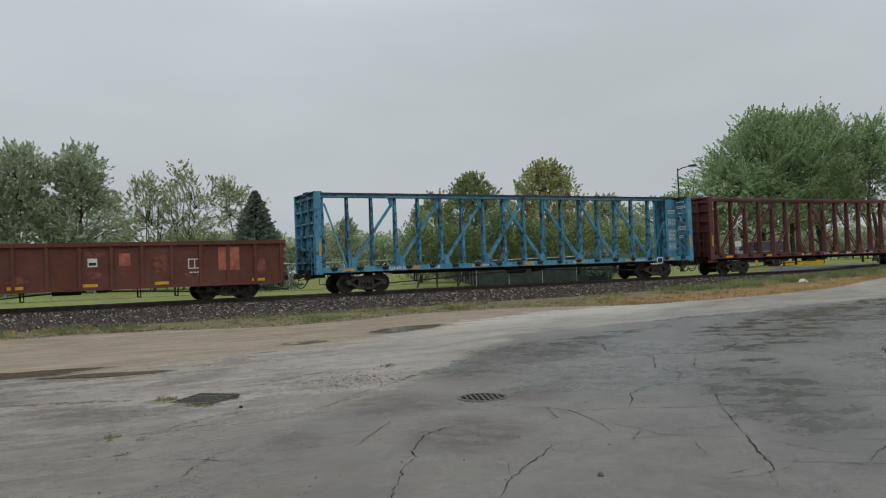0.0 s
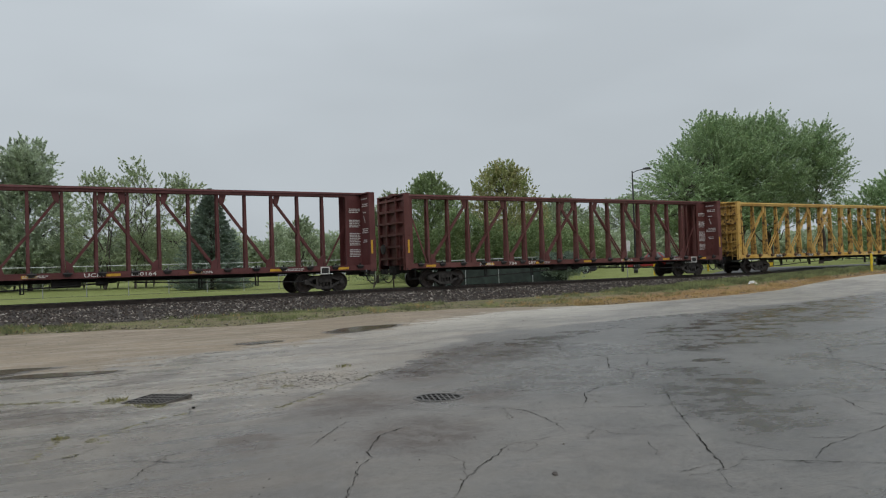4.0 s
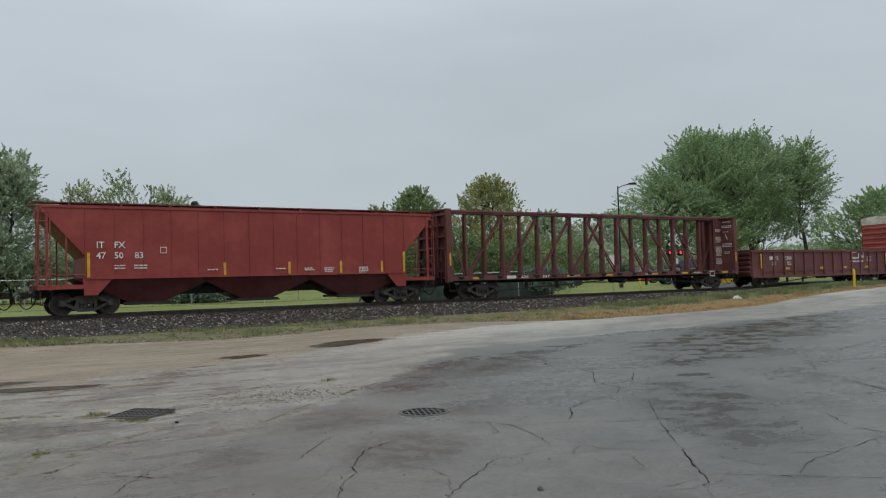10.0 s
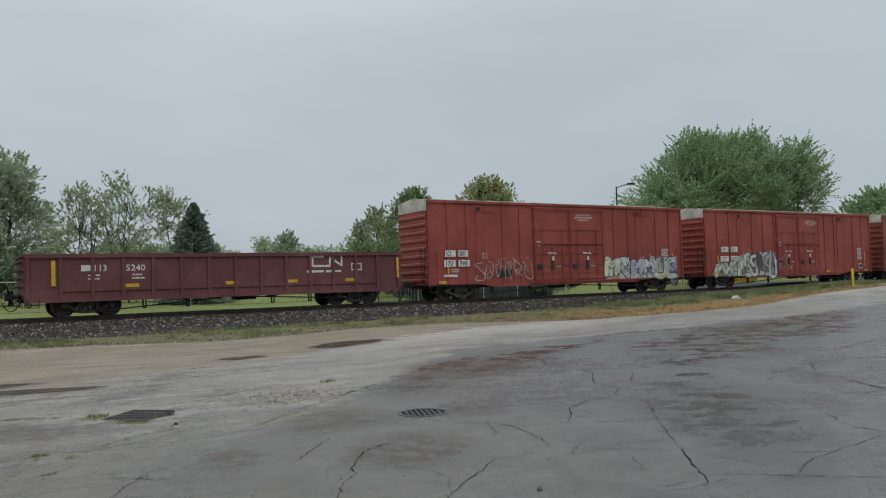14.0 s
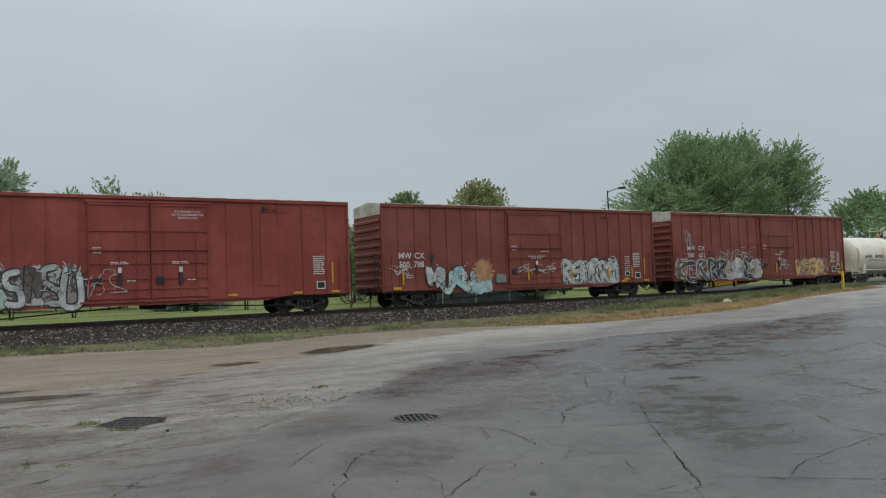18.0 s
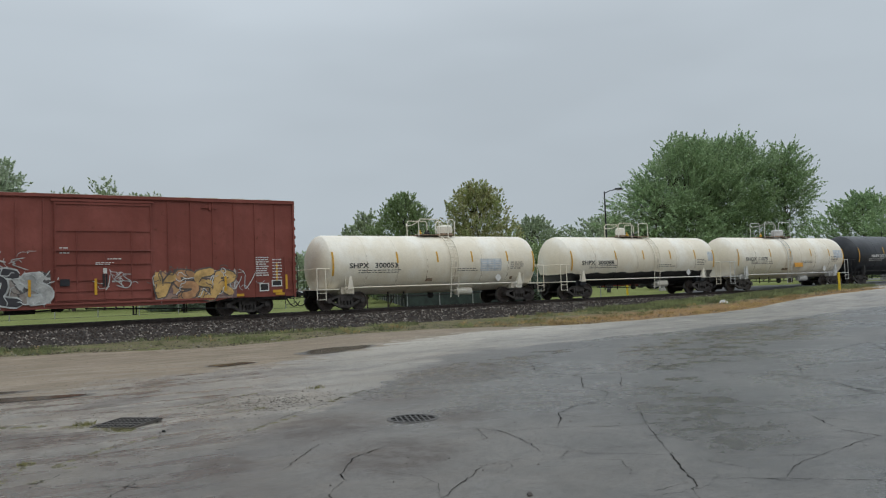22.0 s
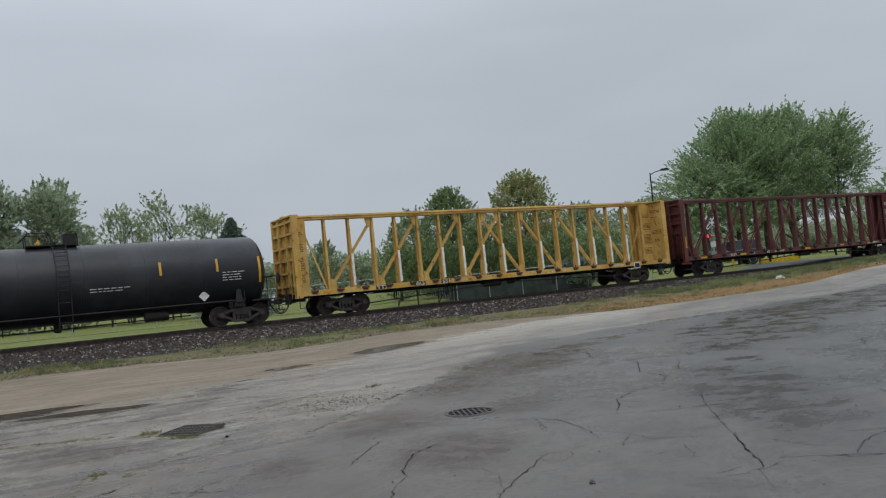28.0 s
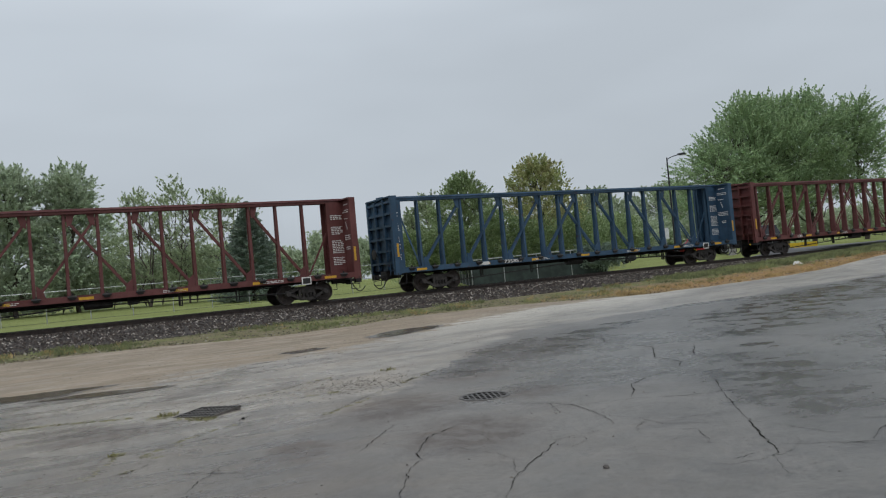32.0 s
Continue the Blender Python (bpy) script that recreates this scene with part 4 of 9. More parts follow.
# ---- track ----
def track():
    prof = [(31.6, -0.02), (32.3, 0.16), (33.1, 0.30), (34.3, 0.52), (35.2, 0.60), (36.0, 0.615), (38.0, 0.615), (38.9, 0.60), (40.6, 0.28), (42.2, 0.0)]
    rnd = random.Random(3)
    xs = [-420, -200, -100, -40] + steps(-14, 66, 0.5) + [90, 140, 220, 330, 480]
    vs = []
    for x in xs:
        for y, z in prof:
            if y < 35.2:
                y = 35.2 - (35.2 - y) * (1 - 0.5 * ease((x - 8) / 16))
            up = max(0.0, lift(x, min(y, 31.5)) - 0.15) if y < 35 else max(0.0, lift(x, 31.5) - 0.15) * 0.5
            wob = 0.05 * noise.noise((x * 0.9, y * 1.3, 2)) if -14 <= x <= 66 else 0
            vs.append((x, y + 3 * wob, min(0.63, z + up * 0.6) + wob * (0.6 if y < 35.3 else 0.2)))
    n = len(prof)
    fs = [(i * n + j, (i + 1) * n + j, (i + 1) * n + j + 1, i * n + j + 1) for i in range(len(xs) - 1) for j in range(n - 1)]
    me = bpy.data.meshes.new("ballast")
    me.from_pydata(vs, [], fs)
    me.materials.append(M_BALLAST)
    tagged(new("ballast", me), "grey-brown crushed stone railway ballast", "ballast", kind="structure")
    # loose stones over the near shoulder
    vs, fs = [], []
    for _ in range(21000):
        x = rnd.uniform(-4, 58)
        y = rnd.uniform(32.0, 35.7)
        near_y = y if y > 35.2 else 35.2 - (35.2 - y) * (1 - 0.5 * ease((x - 8) / 16))
        z = float(np.interp(y, [p[0] for p in prof], [p[1] for p in prof])) + rnd.uniform(-0.01, 0.02)
        up = max(0.0, lift(x, min(y, 31.5)) - 0.15)
        z = min(0.63, z + up * 0.6)
        r = rnd.uniform(0.022, 0.068)
        y = near_y
        k = len(vs)
        j = [rnd.uniform(0.6, 1.25) * r for _ in range(6)]
        t = rnd.uniform(0, 3.14)
        c, sn = math.cos(t), math.sin(t)
        vs += [(x + j[0] * c, y + j[0] * sn, z), (x - j[1] * sn, y + j[1] * c, z + 0.3 * r), (x - j[2] * c, y - j[2] * sn, z), (x + j[3] * sn, y - j[3] * c, z - 0.2 * r), (x, y, z + j[4] * 0.9), (x, y, z - j[5])]
        fs += [(k + a, k + (a + 1) % 4, k + 4) for a in range(4)]
    for _ in range(2600):
        x = rnd.uniform(-4, 50)
        y = verge_edge(x) + rnd.uniform(-0.6, 4.5) * rnd.random()
        z, r, k = lift(x, y) - 0.01, rnd.uniform(0.012, 0.045), len(vs)
        j = [rnd.uniform(0.6, 1.25) * r for _ in range(5)]
        vs += [(x + j[0], y, z), (x, y + j[1], z), (x - j[2], y, z), (x, y - j[3], z), (x, y, z + j[4])]
        fs += [(k + a, k + (a + 1) % 4, k + 4) for a in range(4)]
    me = bpy.data.meshes.new("ballast_stones")
    me.from_pydata(vs, [], fs)
    me.materials.append(M_STONES)
    tagged(new("ballast_stones", me), "loose angular ballast stones in mixed greys", "ballast", kind="stuff")
    line = tagged(new("track"), "single railway track with dark steel rails on timber ties", "track", kind="structure")
    for y in (TRACK_Y - 0.753, TRACK_Y + 0.753):
        z = RAIL_Z
        outline = [(y - 0.075, z - 0.18), (y + 0.075, z - 0.18), (y + 0.07, z - 0.165), (y + 0.012, z - 0.145), (y + 0.010, z - 0.04), (y + 0.035, z - 0.028), (y + 0.035, z - 0.003),
                   (y - 0.035, z - 0.003), (y - 0.035, z - 0.028), (y - 0.010, z - 0.04), (y - 0.012, z - 0.145), (y - 0.07, z - 0.165)]
        ob = part("rail", Shape().prism_x(outline, -420, 480), M_RAIL, line)
        part("rail_head", Shape().box(-420, 480, y - 0.031, y + 0.031, z - 0.003, z), M_RAILTOP, ob)
    tie = Shape().box(-0.115, 0.115, TRACK_Y - 1.3, TRACK_Y + 1.3, RAIL_Z - 0.30, RAIL_Z - 0.18).mesh("tie", M_TIE)
    for i in range(136):
        part("tie", tie, M_TIE, line, at=pose(-8 + 0.52 * i, rnd.uniform(-0.05, 0.05), rnd.uniform(-0.01, 0.005), 0, 0, 0))
    far = Shape()
    for x in [*np.arange(-420, -8.2, 0.52), *np.arange(63, 480, 0.52)]:
        far.box(x - 0.115, x + 0.115, TRACK_Y - 1.3, TRACK_Y + 1.3, RAIL_Z - 0.30, RAIL_Z - 0.18)
    tagged(part("tie_run", far, M_TIE, line), kind="stuff")


def stones_material():
    m, nt, b = nodes_of("mixed_ballast_stone")
    g = nt.nodes.new("ShaderNodeNewGeometry")
    r = nt.nodes.new("ShaderNodeValToRGB")
    e = r.color_ramp.elements
    e[0].color, e[1].color = (0.022, 0.019, 0.017, 1), (0.36, 0.33, 0.29, 1)
    mid = r.color_ramp.elements.new(0.75)
    mid.color = (0.074, 0.058, 0.048, 1)
    nt.links.new(g.outputs["Random Per Island"], r.inputs[0])
    nt.links.new(r.outputs[0], b.inputs["Base Color"])
    b.inputs["Roughness"].default_value = 0.9
    b.inputs["Specular IOR Level"].default_value = 0.15
    return m


M_STONES = stones_material()
track()
for ob in scene.objects:
    if ob.name in ("track", "ballast", "ballast_stones"):
        ob.matrix_basis = pose(17, TRACK_Y, 0, 0, 0, math.degrees(math.atan(SKEW))) @ pose(-17, -TRACK_Y, 0)


# ---- the train: shared parts ----
TRAIN = []          # (thing, x of its middle at the start)
WHEELSETS = []


def font_mesh(text, height, material, bold=0.0, name="lettering"):
    cu = bpy.data.curves.new(name, "FONT")
    cu.body, cu.size, cu.resolution_u = text, height * 1.42, 2
    cu.offset = height * (0.018 + bold)
    tmp = bpy.data.objects.new(name, cu)
    me = bpy.data.meshes.new_from_object(tmp)
    bpy.data.objects.remove(tmp)
    bpy.data.curves.remove(cu)
    me.materials.clear()
    me.materials.append(material)
    return me


def letter(parent, text, x, z, height, material, y=-1.456, stretch=1.0, label="", radius=None, cz=0.0, bold=0.0):
    """Stencilled writing on the near side, its lower left corner at x, z; wrapped on a tank where a radius is given."""
    me = font_mesh(text, height, material, bold)
    for v in me.vertices:
        tx, ty = v.co.x * stretch, v.co.y
        if radius:
            a = (z + ty - cz) / radius
            v.co = (x + tx, -(radius + 0.014) * math.cos(a), cz + (radius + 0.014) * math.sin(a))
        else:
            v.co = (x + tx, y, z + ty)
    return part("lettering", me, material, parent, label)


def bars(parent, x, z, w, rows, material, y=-1.456, row_h=0.05, gap=0.04, seed=1, name="small_print", nx=0):
    """Unreadable small print as short bars. nx: on a plate that faces along x instead of the side."""
    rnd, s = random.Random(seed), Shape()
    for r in range(rows):
        zz, px = z - r * (row_h + gap), 0.0
        while px < w * rnd.uniform(0.75, 1.0):
            d = rnd.uniform(0.06, 0.18)
            if nx:
                s.box(nx, nx + 0.004, x + px, x + min(w, px + d), zz, zz + row_h)
            else:
                s.box(x + px, x + min(w, px + d), y, y + 0.004, zz, zz + row_h)
            px += d + 0.03
    return part(name, s, material, parent)


def wheelset_mesh():
    s = Shape()
    for sgn in (-1, 1):
        y = 0.755 * sgn
        o, i = (y + 0.07 * sgn), (y - 0.07 * sgn)
        s.lathe_y([(i, 0.12), (i, 0.30), (i, 0.47), (y - 0.03 * sgn, 0.445), (o, 0.44), (o, 0.39), (o - 0.035 * sgn, 0.36), (o - 0.045 * sgn, 0.17), (o + 0.02 * sgn, 0.15), (o + 0.02 * sgn, 0.10)], 28)
        s.box(-0.02, 0.02, min(o, o - 0.004 * sgn), max(o, o + 0.003 * sgn), 0.30, 0.385)
    s.lathe_y([(-1.02, 0.075), (1.02, 0.075)], 12)
    me = s.mesh("wheelset", M_WHEEL, 30)
    me.materials.append(M_TREAD)
    for p in me.polygons:
        r = math.hypot(p.center.x, p.center.z)
        if 0.425 < r < 0.47 and abs(p.normal.y) < 0.75:
            p.material_index = 1
    return me


def side_frame_mesh():
    s = Shape()
    for a, b, t in (((-0.89, 0.53), (-0.36, 0.70), 0.13), ((-0.36, 0.70), (0.36, 0.70), 0.13), ((0.36, 0.70), (0.89, 0.53), 0.13), ((-0.78, 0.44), (-0.30, 0.19), 0.11),
                    ((-0.32, 0.19), (0.32, 0.19), 0.12), ((0.30, 0.19), (0.78, 0.44), 0.11), ((-0.34, 0.17), (-0.34, 0.72), 0.11), ((0.34, 0.17), (0.34, 0.72), 0.11)):
        s.beam((a[0], 0, a[1]), (b[0], 0, b[1]), t, 0.15)
    for x in (-0.89, 0.89):
        s.box(x - 0.15, x + 0.15, -0.09, 0.09, 0.40, 0.60)
        s.lathe_y([(-0.17, 0.05), (-0.16, 0.115), (-0.09, 0.12)], 14, x, 0.46)
    s.box(-0.27, 0.27, -0.10, 0.10, 0.46, 0.66)
    for x in (-0.18, 0.0, 0.18):
        for k in range(4):
            s.lathe_y([(-0.02, 0.0), (-0.02, 0.001)], 3, x, 0.3)
            s.tube((x, 0, 0.25 + 0.055 * k), (x, 0, 0.285 + 0.055 * k), 0.078, 10)
        s.tube((x, 0, 0.25), (x, 0, 0.46), 0.05, 8)
    return s.mesh("side_frame", M_TRUCK)


def bolster_mesh():
    s = Shape().box(-0.20, 0.20, -1.05, 1.05, 0.42, 0.66).box(-0.3, 0.3, -0.3, 0.3, 0.60, 0.74)
    s.box(-0.62, -0.52, -0.85, 0.85, 0.30, 0.42).box(0.52, 0.62, -0.85, 0.85, 0.30, 0.42)
    return s.mesh("truck", M_GRIME)


ME_WHEEL, ME_FRAME, ME_BOLSTER = wheelset_mesh(), side_frame_mesh(), bolster_mesh()


def truck(car, x):
    tr = part("truck", ME_BOLSTER, M_GRIME, car, at=pose(x, 0, 0))
    for y in (-1.02, 1.02):
        part("side_frame", ME_FRAME, M_TRUCK, tr, at=pose(0, y, 0, 0, 0, 0 if y < 0 else 180))
    for d in (-0.89, 0.89):
        WHEELSETS.append((part("wheelset", ME_WHEEL, M_WHEEL, tr, at=pose(d, 0, 0.44)), d))
    return tr


def coupler_mesh():
    s = Shape().box(-0.9, 0.05, -0.11, 0.11, 0.74, 0.96).box(0.0, 0.32, -0.09, 0.09, 0.78, 0.92)
    s.box(0.26, 0.56, -0.17, 0.05, 0.72, 0.98).box(0.30, 0.46, 0.05, 0.17, 0.76, 0.94)
    s.box(-0.10, 0.0, -0.28, 0.28, 0.66, 1.04)
    s.beam((-0.05, -0.1, 0.72), (-0.05, -1.3, 0.66), 0.03, 0.03)
    return s.mesh("coupler", M_GRIME)


def hose_mesh():
    s = Shape()
    pts = [(0.0 + 0.62 * t, -0.30 - 0.12 * t, 0.72 - 0.95 * t * (1.15 - t) * 1.35) for t in [k / 8 for k in range(9)]]
    s.path([(-0.3, -0.30, 0.74)] + pts, 0.026, 6)
    return s.mesh("air_hose", M_GRIME)


ME_COUPLER, ME_HOSE = coupler_mesh(), hose_mesh()


def ends(car, half, x_truck):
    for sgn in (-1, 1):
        turn = pose(sgn * half, 0, 0, 0, 0, 0 if sgn > 0 else 180)
        part("coupler", ME_COUPLER, M_GRIME, car, at=turn)
        part("air_hose", ME_HOSE, M_GRIME, car, at=turn @ pose(0, 0.6 if sgn < 0 else 0, 0))
        truck(car, sgn * x_truck)


def steps_and_irons(car, half, material, z0=0.5, z1=1.2, y=1.46):
    """A stirrup step and grab irons at each corner."""
    for sx in (-1, 1):
        for sy in (-1, 1):
            s = Shape()
            for dx in (0.10, 0.52):
                s.beam((sx * (half - dx), sy * y, z1), (sx * (half - dx), sy * y, z0), 0.03, 0.015)
            s.beam((sx * (half - 0.10), sy * y, z0), (sx * (half - 0.52), sy * y, z0), 0.03, 0.02)
            part("stirrup_step", s, material, car)


def ladder(car, x, y, z0, z1, w, material, name="ladder", rungs=None, along="x"):
    s = Shape()
    n = rungs or max(2, round((z1 - z0) / 0.38))
    if along == "x":
        for dx in (-w / 2, w / 2):
            s.beam((x + dx, y, z0), (x + dx, y, z1), 0.035, 0.03)
        for k in range(n):
            z = z0 + (z1 - z0) * (k + 0.5) / n
            s.tube((x - w / 2, y, z), (x + w / 2, y, z), 0.014, 6)
    else:
        for dy in (-w / 2, w / 2):
            s.beam((x, y + dy, z0), (x, y + dy, z1), 0.03, 0.035)
        for k in range(n):
            z = z0 + (z1 - z0) * (k + 0.5) / n
            s.tube((x, y - w / 2, z), (x, y + w / 2, z), 0.014, 6)
    return part(name, s, material, car)


def under_gear(car, span_x, z=0.55, seed=1):
    """Brake rods, hangers, an air tank and a brake cylinder below the floor."""
    rnd = random.Random(seed)
    s = Shape()
    s.tube((-span_x - 0.4, -1.15, z - 0.30), (-0.6, -1.15, z + 0.08), 0.032, 6).tube((0.6, -1.15, z + 0.08), (span_x + 0.4, -1.15, z - 0.16), 0.032, 6)
    s.tube((-span_x, -0.5, z + 0.16), (span_x, -0.5, z + 0.16), 0.025, 6)
    part("brake_rod", s, M_GRIME, car)
    for x in [-span_x * 0.8, -span_x * 0.45, span_x * 0.4, span_x * 0.75]:
        x += rnd.uniform(-0.3, 0.3)
        part("hanger", Shape().box(x - 0.03, x + 0.03, -0.98, -0.92, z - 0.26, z + 0.45).box(x + 0.10, x + 0.14, -0.98, -0.92, z - 0.26, z + 0.45).box(x + 0.03, x + 0.10, -0.98, -0.92, z - 0.26, z - 0.22), M_GRIME, car)
    x = rnd.uniform(-2.5, 0.5)
    part("air_tank", Shape().lathe_x([(x, 0.02), (x + 0.04, 0.18), (x + 1.1, 0.18), (x + 1.14, 0.02)], 14, -0.75, z + 0.12), M_GRIME, car)
    part("brake_cylinder", Shape().lathe_x([(x + 1.7, 0.02), (x + 1.72, 0.15), (x + 2.1, 0.15), (x + 2.2, 0.06), (x + 2.5, 0.05)], 12, -0.6, z + 0.14), M_GRIME, car)


def on_track(x):
    """The pose of a car whose middle stands at x."""
    return pose(x, TRACK_Y + SKEW * (x - 17), RAIL_Z, 0, 0, math.degrees(math.atan(SKEW)))


def register(car, left, right):
    car.matrix_basis = on_track((left + right) / 2)
    TRAIN.append((car, (left + right) / 2))
    return (right - left) / 2


# ---- centre-beam lumber flat ----
def centerbeam(left, right, label, paint, chord, marks, seed, white_strips=False, winch=None, sill_paint=None, wing_left=True):
    car = thing("centerbeam_flatcar", label, "freight car", "freight cars of the train")
    half = register(car, left, right)
    rnd = random.Random(seed)
    sill_paint = sill_paint or paint
    worn = M_BLUE_WORN if paint is M_BLUE else M_YELLOW_WORN if paint is M_YELLOW and not white_strips else paint
    for sgn in (-1, 1):
        s = Shape().box(-half, half, sgn * 1.43 - 0.012, sgn * 1.43 + 0.012, 0.985, 1.19)
        s.box(-half, half, sgn * 1.38 - 0.06, sgn * 1.38 + 0.07, 1.185, 1.21).box(-half, half, sgn * 1.39 - 0.06, sgn * 1.39 + 0.06, 0.965, 0.987)
        part("side_sill", s, sill_paint, car)
    deck = Shape()
    deck.add([(-half, -1.36, 1.20), (half, -1.36, 1.20), (half, -0.2, 1.14), (-half, -0.2, 1.14), (-half, 1.36, 1.20), (half, 1.36, 1.20), (half, 0.2, 1.14), (-half, 0.2, 1.14)],
             [(0, 1, 2, 3), (3, 2, 6, 7), (7, 6, 5, 4)])
    for k in range(14):
        x = -half + 0.8 + k * (2 * half - 1.6) / 13
        deck.box(x - 0.06, x + 0.06, -1.40, 1.40, 0.99, 1.13)
    part("deck", deck, M_GRIME, car)
    part("center_sill", Shape().box(-half, half, -0.32, 0.32, 0.86, 1.12).box(-half + 4.6, half - 4.6, -0.36, 0.36, 0.80, 0.86), M_GRIME, car)
    part("top_chord", Shape().prism_x([(-0.22, 4.58), (-0.20, 4.58), (-0.20, 4.64), (0.20, 4.64), (0.20, 4.58), (0.22, 4.58), (0.22, 4.70), (-0.22, 4.70)], -half, half), paint, car)
    part("chord_cap", Shape().prism_x([(-0.27, 4.70), (0.27, 4.70), (0.25, 4.79), (-0.25, 4.79)], -half + 0.05, half - 0.05), chord, car)
    gap = (2 * half) * 1.243 / 22.8
    px = [(k - 8.5) * gap for k in range(18)]
    for k, x in enumerate(px):
        s = Shape()
        for sy in (-1, 1):
            s.beam((x, sy * 0.19, 1.16), (x, sy * 0.09, 4.58), 0.115, 0.025)
        s.add([(x - 0.012, -0.19, 1.16), (x + 0.012, -0.19, 1.16), (x + 0.012, 0.19, 1.16), (x - 0.012, 0.19, 1.16), (x - 0.012, -0.09, 4.58), (x + 0.012, -0.09, 4.58), (x + 0.012, 0.09, 4.58), (x - 0.012, 0.09, 4.58)],
              [(0, 4, 7, 3), (1, 2, 6, 5)])
        s.box(x - 0.15, x + 0.15, -0.30, 0.30, 1.14, 1.20)
        post = part("post", s, worn, car)
        if white_strips and k not in (1, 3, 5, 10, 12):
            part("rub_strip", Shape().beam((x + 0.05, -0.207, 1.30), (x + 0.05, -0.168, 2.85), 0.12, 0.012), M_STRIP, post)
        part("winch", Shape().prism_x([(-1.443, 1.05), (-1.50, 1.05), (-1.53, 1.12), (-1.51, 1.22), (-1.443, 1.22)], x - 0.11, x + 0.11).lathe_x([(x - 0.17, 0.045), (x + 0.17, 0.045)], 8, -1.50, 1.16).box(x - 0.035, x + 0.035, -1.48, -1.445, 1.20, 1.30), winch or M_GRIME, car)
        part("winch", Shape().box(x - 0.16, x + 0.16, 1.44, 1.53, 1.05, 1.26), winch or M_GRIME, car)
    for a, b in [(1, 3), (3, 5), (5, 7), (7, 9), (16, 14), (14, 12), (12, 10), (10, 8)]:
        s = Shape()
        sg = 1 if px[b] > px[a] else -1
        for sy in (-1, 1):
            s.beam((px[a] + 0.12 * sg, sy * 0.10, 1.25), (px[b] - 0.06 * sg, sy * 0.055, 4.40), 0.105, 0.02)
        s.prism_y([(px[b] - 0.10 * sg, 4.58), (px[b] - 0.42 * sg, 4.58), (px[b] - 0.30 * sg, 4.18), (px[b] - 0.10 * sg, 4.05)], -0.105, -0.085)
        s.prism_y([(px[a] + 0.08 * sg, 1.18), (px[a] + 0.42 * sg, 1.18), (px[a] + 0.32 * sg, 1.55), (px[a] + 0.08 * sg, 1.75)], -0.215, -0.195)
        part("diagonal_brace", s, paint, car)
    for sg, k in ((-1, 1), (1, 16)):
        s = Shape().beam((px[k] - 0.1 * -sg, -0.10, 1.25), (px[k] + sg * gap * 0.92, -0.06, 4.30 if sg < 0 else 3.2), 0.09, 0.02)
        part("diagonal_brace", s, paint, car)
    # bulkheads
    for sg in (-1, 1):
        x_out = sg * half
        blk = Shape().box(min(x_out, x_out - sg * 0.06) + (0.16 if sg < 0 else -0.16), max(x_out, x_out - sg * 0.06) + (0.16 if sg < 0 else -0.16), -1.40, 1.40, 1.15, 4.66)
        bulk = part("bulkhead", blk, worn, car)
        for sy in (-1, 1):
            part("corner_post", Shape().box(min(x_out, x_out - sg * 0.30), max(x_out, x_out - sg * 0.30), min(sy * 1.30, sy * 1.455), max(sy * 1.30, sy * 1.455), 0.90, 4.72), paint, bulk)
        for y in (-0.5, 0.5):
            part("rib", Shape().box(min(x_out, x_out - sg * 0.15), max(x_out, x_out - sg * 0.15), y - 0.05, y + 0.05, 1.15, 4.60), worn, bulk)
        for z in (1.5, 2.1, 2.7, 3.3, 3.9, 4.45):
            part("cross_rib", Shape().box(min(x_out - sg * 0.02, x_out - sg * 0.16), max(x_out - sg * 0.02, x_out - sg * 0.16), -1.30, 1.30, z - 0.06, z + 0.05), worn, bulk)
        part("cap", Shape().box(min(x_out, x_out - sg * 0.36), max(x_out, x_out - sg * 0.36), -1.44, 1.44, 4.66, 4.72), chord, bulk)
        wing = Shape()
        x_in = x_out - sg * 1.05
        for sy in (-1, 1):
            wing.box(min(x_in, x_out - sg * 0.2), max(x_in, x_out - sg * 0.2), sy * 0.38 - 0.012, sy * 0.38 + 0.012, 1.2, 4.6)
        part("wing_plate", wing, paint, bulk) if sg > 0 or wing_left else None
        ink = M_BROWNPRINT if paint is M_YELLOW else M_WHITE
        if sg > 0 or wing_left:
            for z, n in ((3.95, 3), (3.40, 5), (2.75, 8), (1.95, 5)):
                bars(bulk, x_in + 0.18 if sg > 0 else x_in - 0.75, z, 0.58, n, ink, y=-0.398, row_h=0.042, gap=0.038, seed=seed + n)
        if sg > 0:
            for z, y, w, n in ((4.42, -1.10, 0.65, 1), (4.15, -1.20, 0.80, 2), (3.75, -0.95, 0.45, 1), (2.95, -1.20, 0.80, 3), (2.40, -1.0, 0.45, 2)):
                bars(bulk, y, z, w, n, ink, seed=seed + n, row_h=0.045, gap=0.045, nx=x_out - sg * 0.227)
            part("lean_mark", Shape().beam((x_out - sg * 0.2275, -0.85, 3.25), (x_out - sg * 0.2275, -0.70, 3.62), 0.05, 0.004, up=(1, 0, 0)), ink, bulk)
        part("reflector", Shape().box(x_out - sg * 0.20 - 0.05, x_out - sg * 0.20 + 0.05, -1.466, -1.456, 1.75, 2.40), M_REFLECT, bulk)
        ladder(bulk, x_out + sg * 0.05, -1.15, 0.9, 2.6, 0.4, paint, along="y", name="ladder")
        part("hand_brake", Shape().lathe_x([(x_out + sg * 0.04, 0.02), (x_out + sg * 0.06, 0.26), (x_out + sg * 0.10, 0.26), (x_out + sg * 0.12, 0.02)], 18, 0.75, 2.0), M_GRIME, bulk) if sg < 0 else None
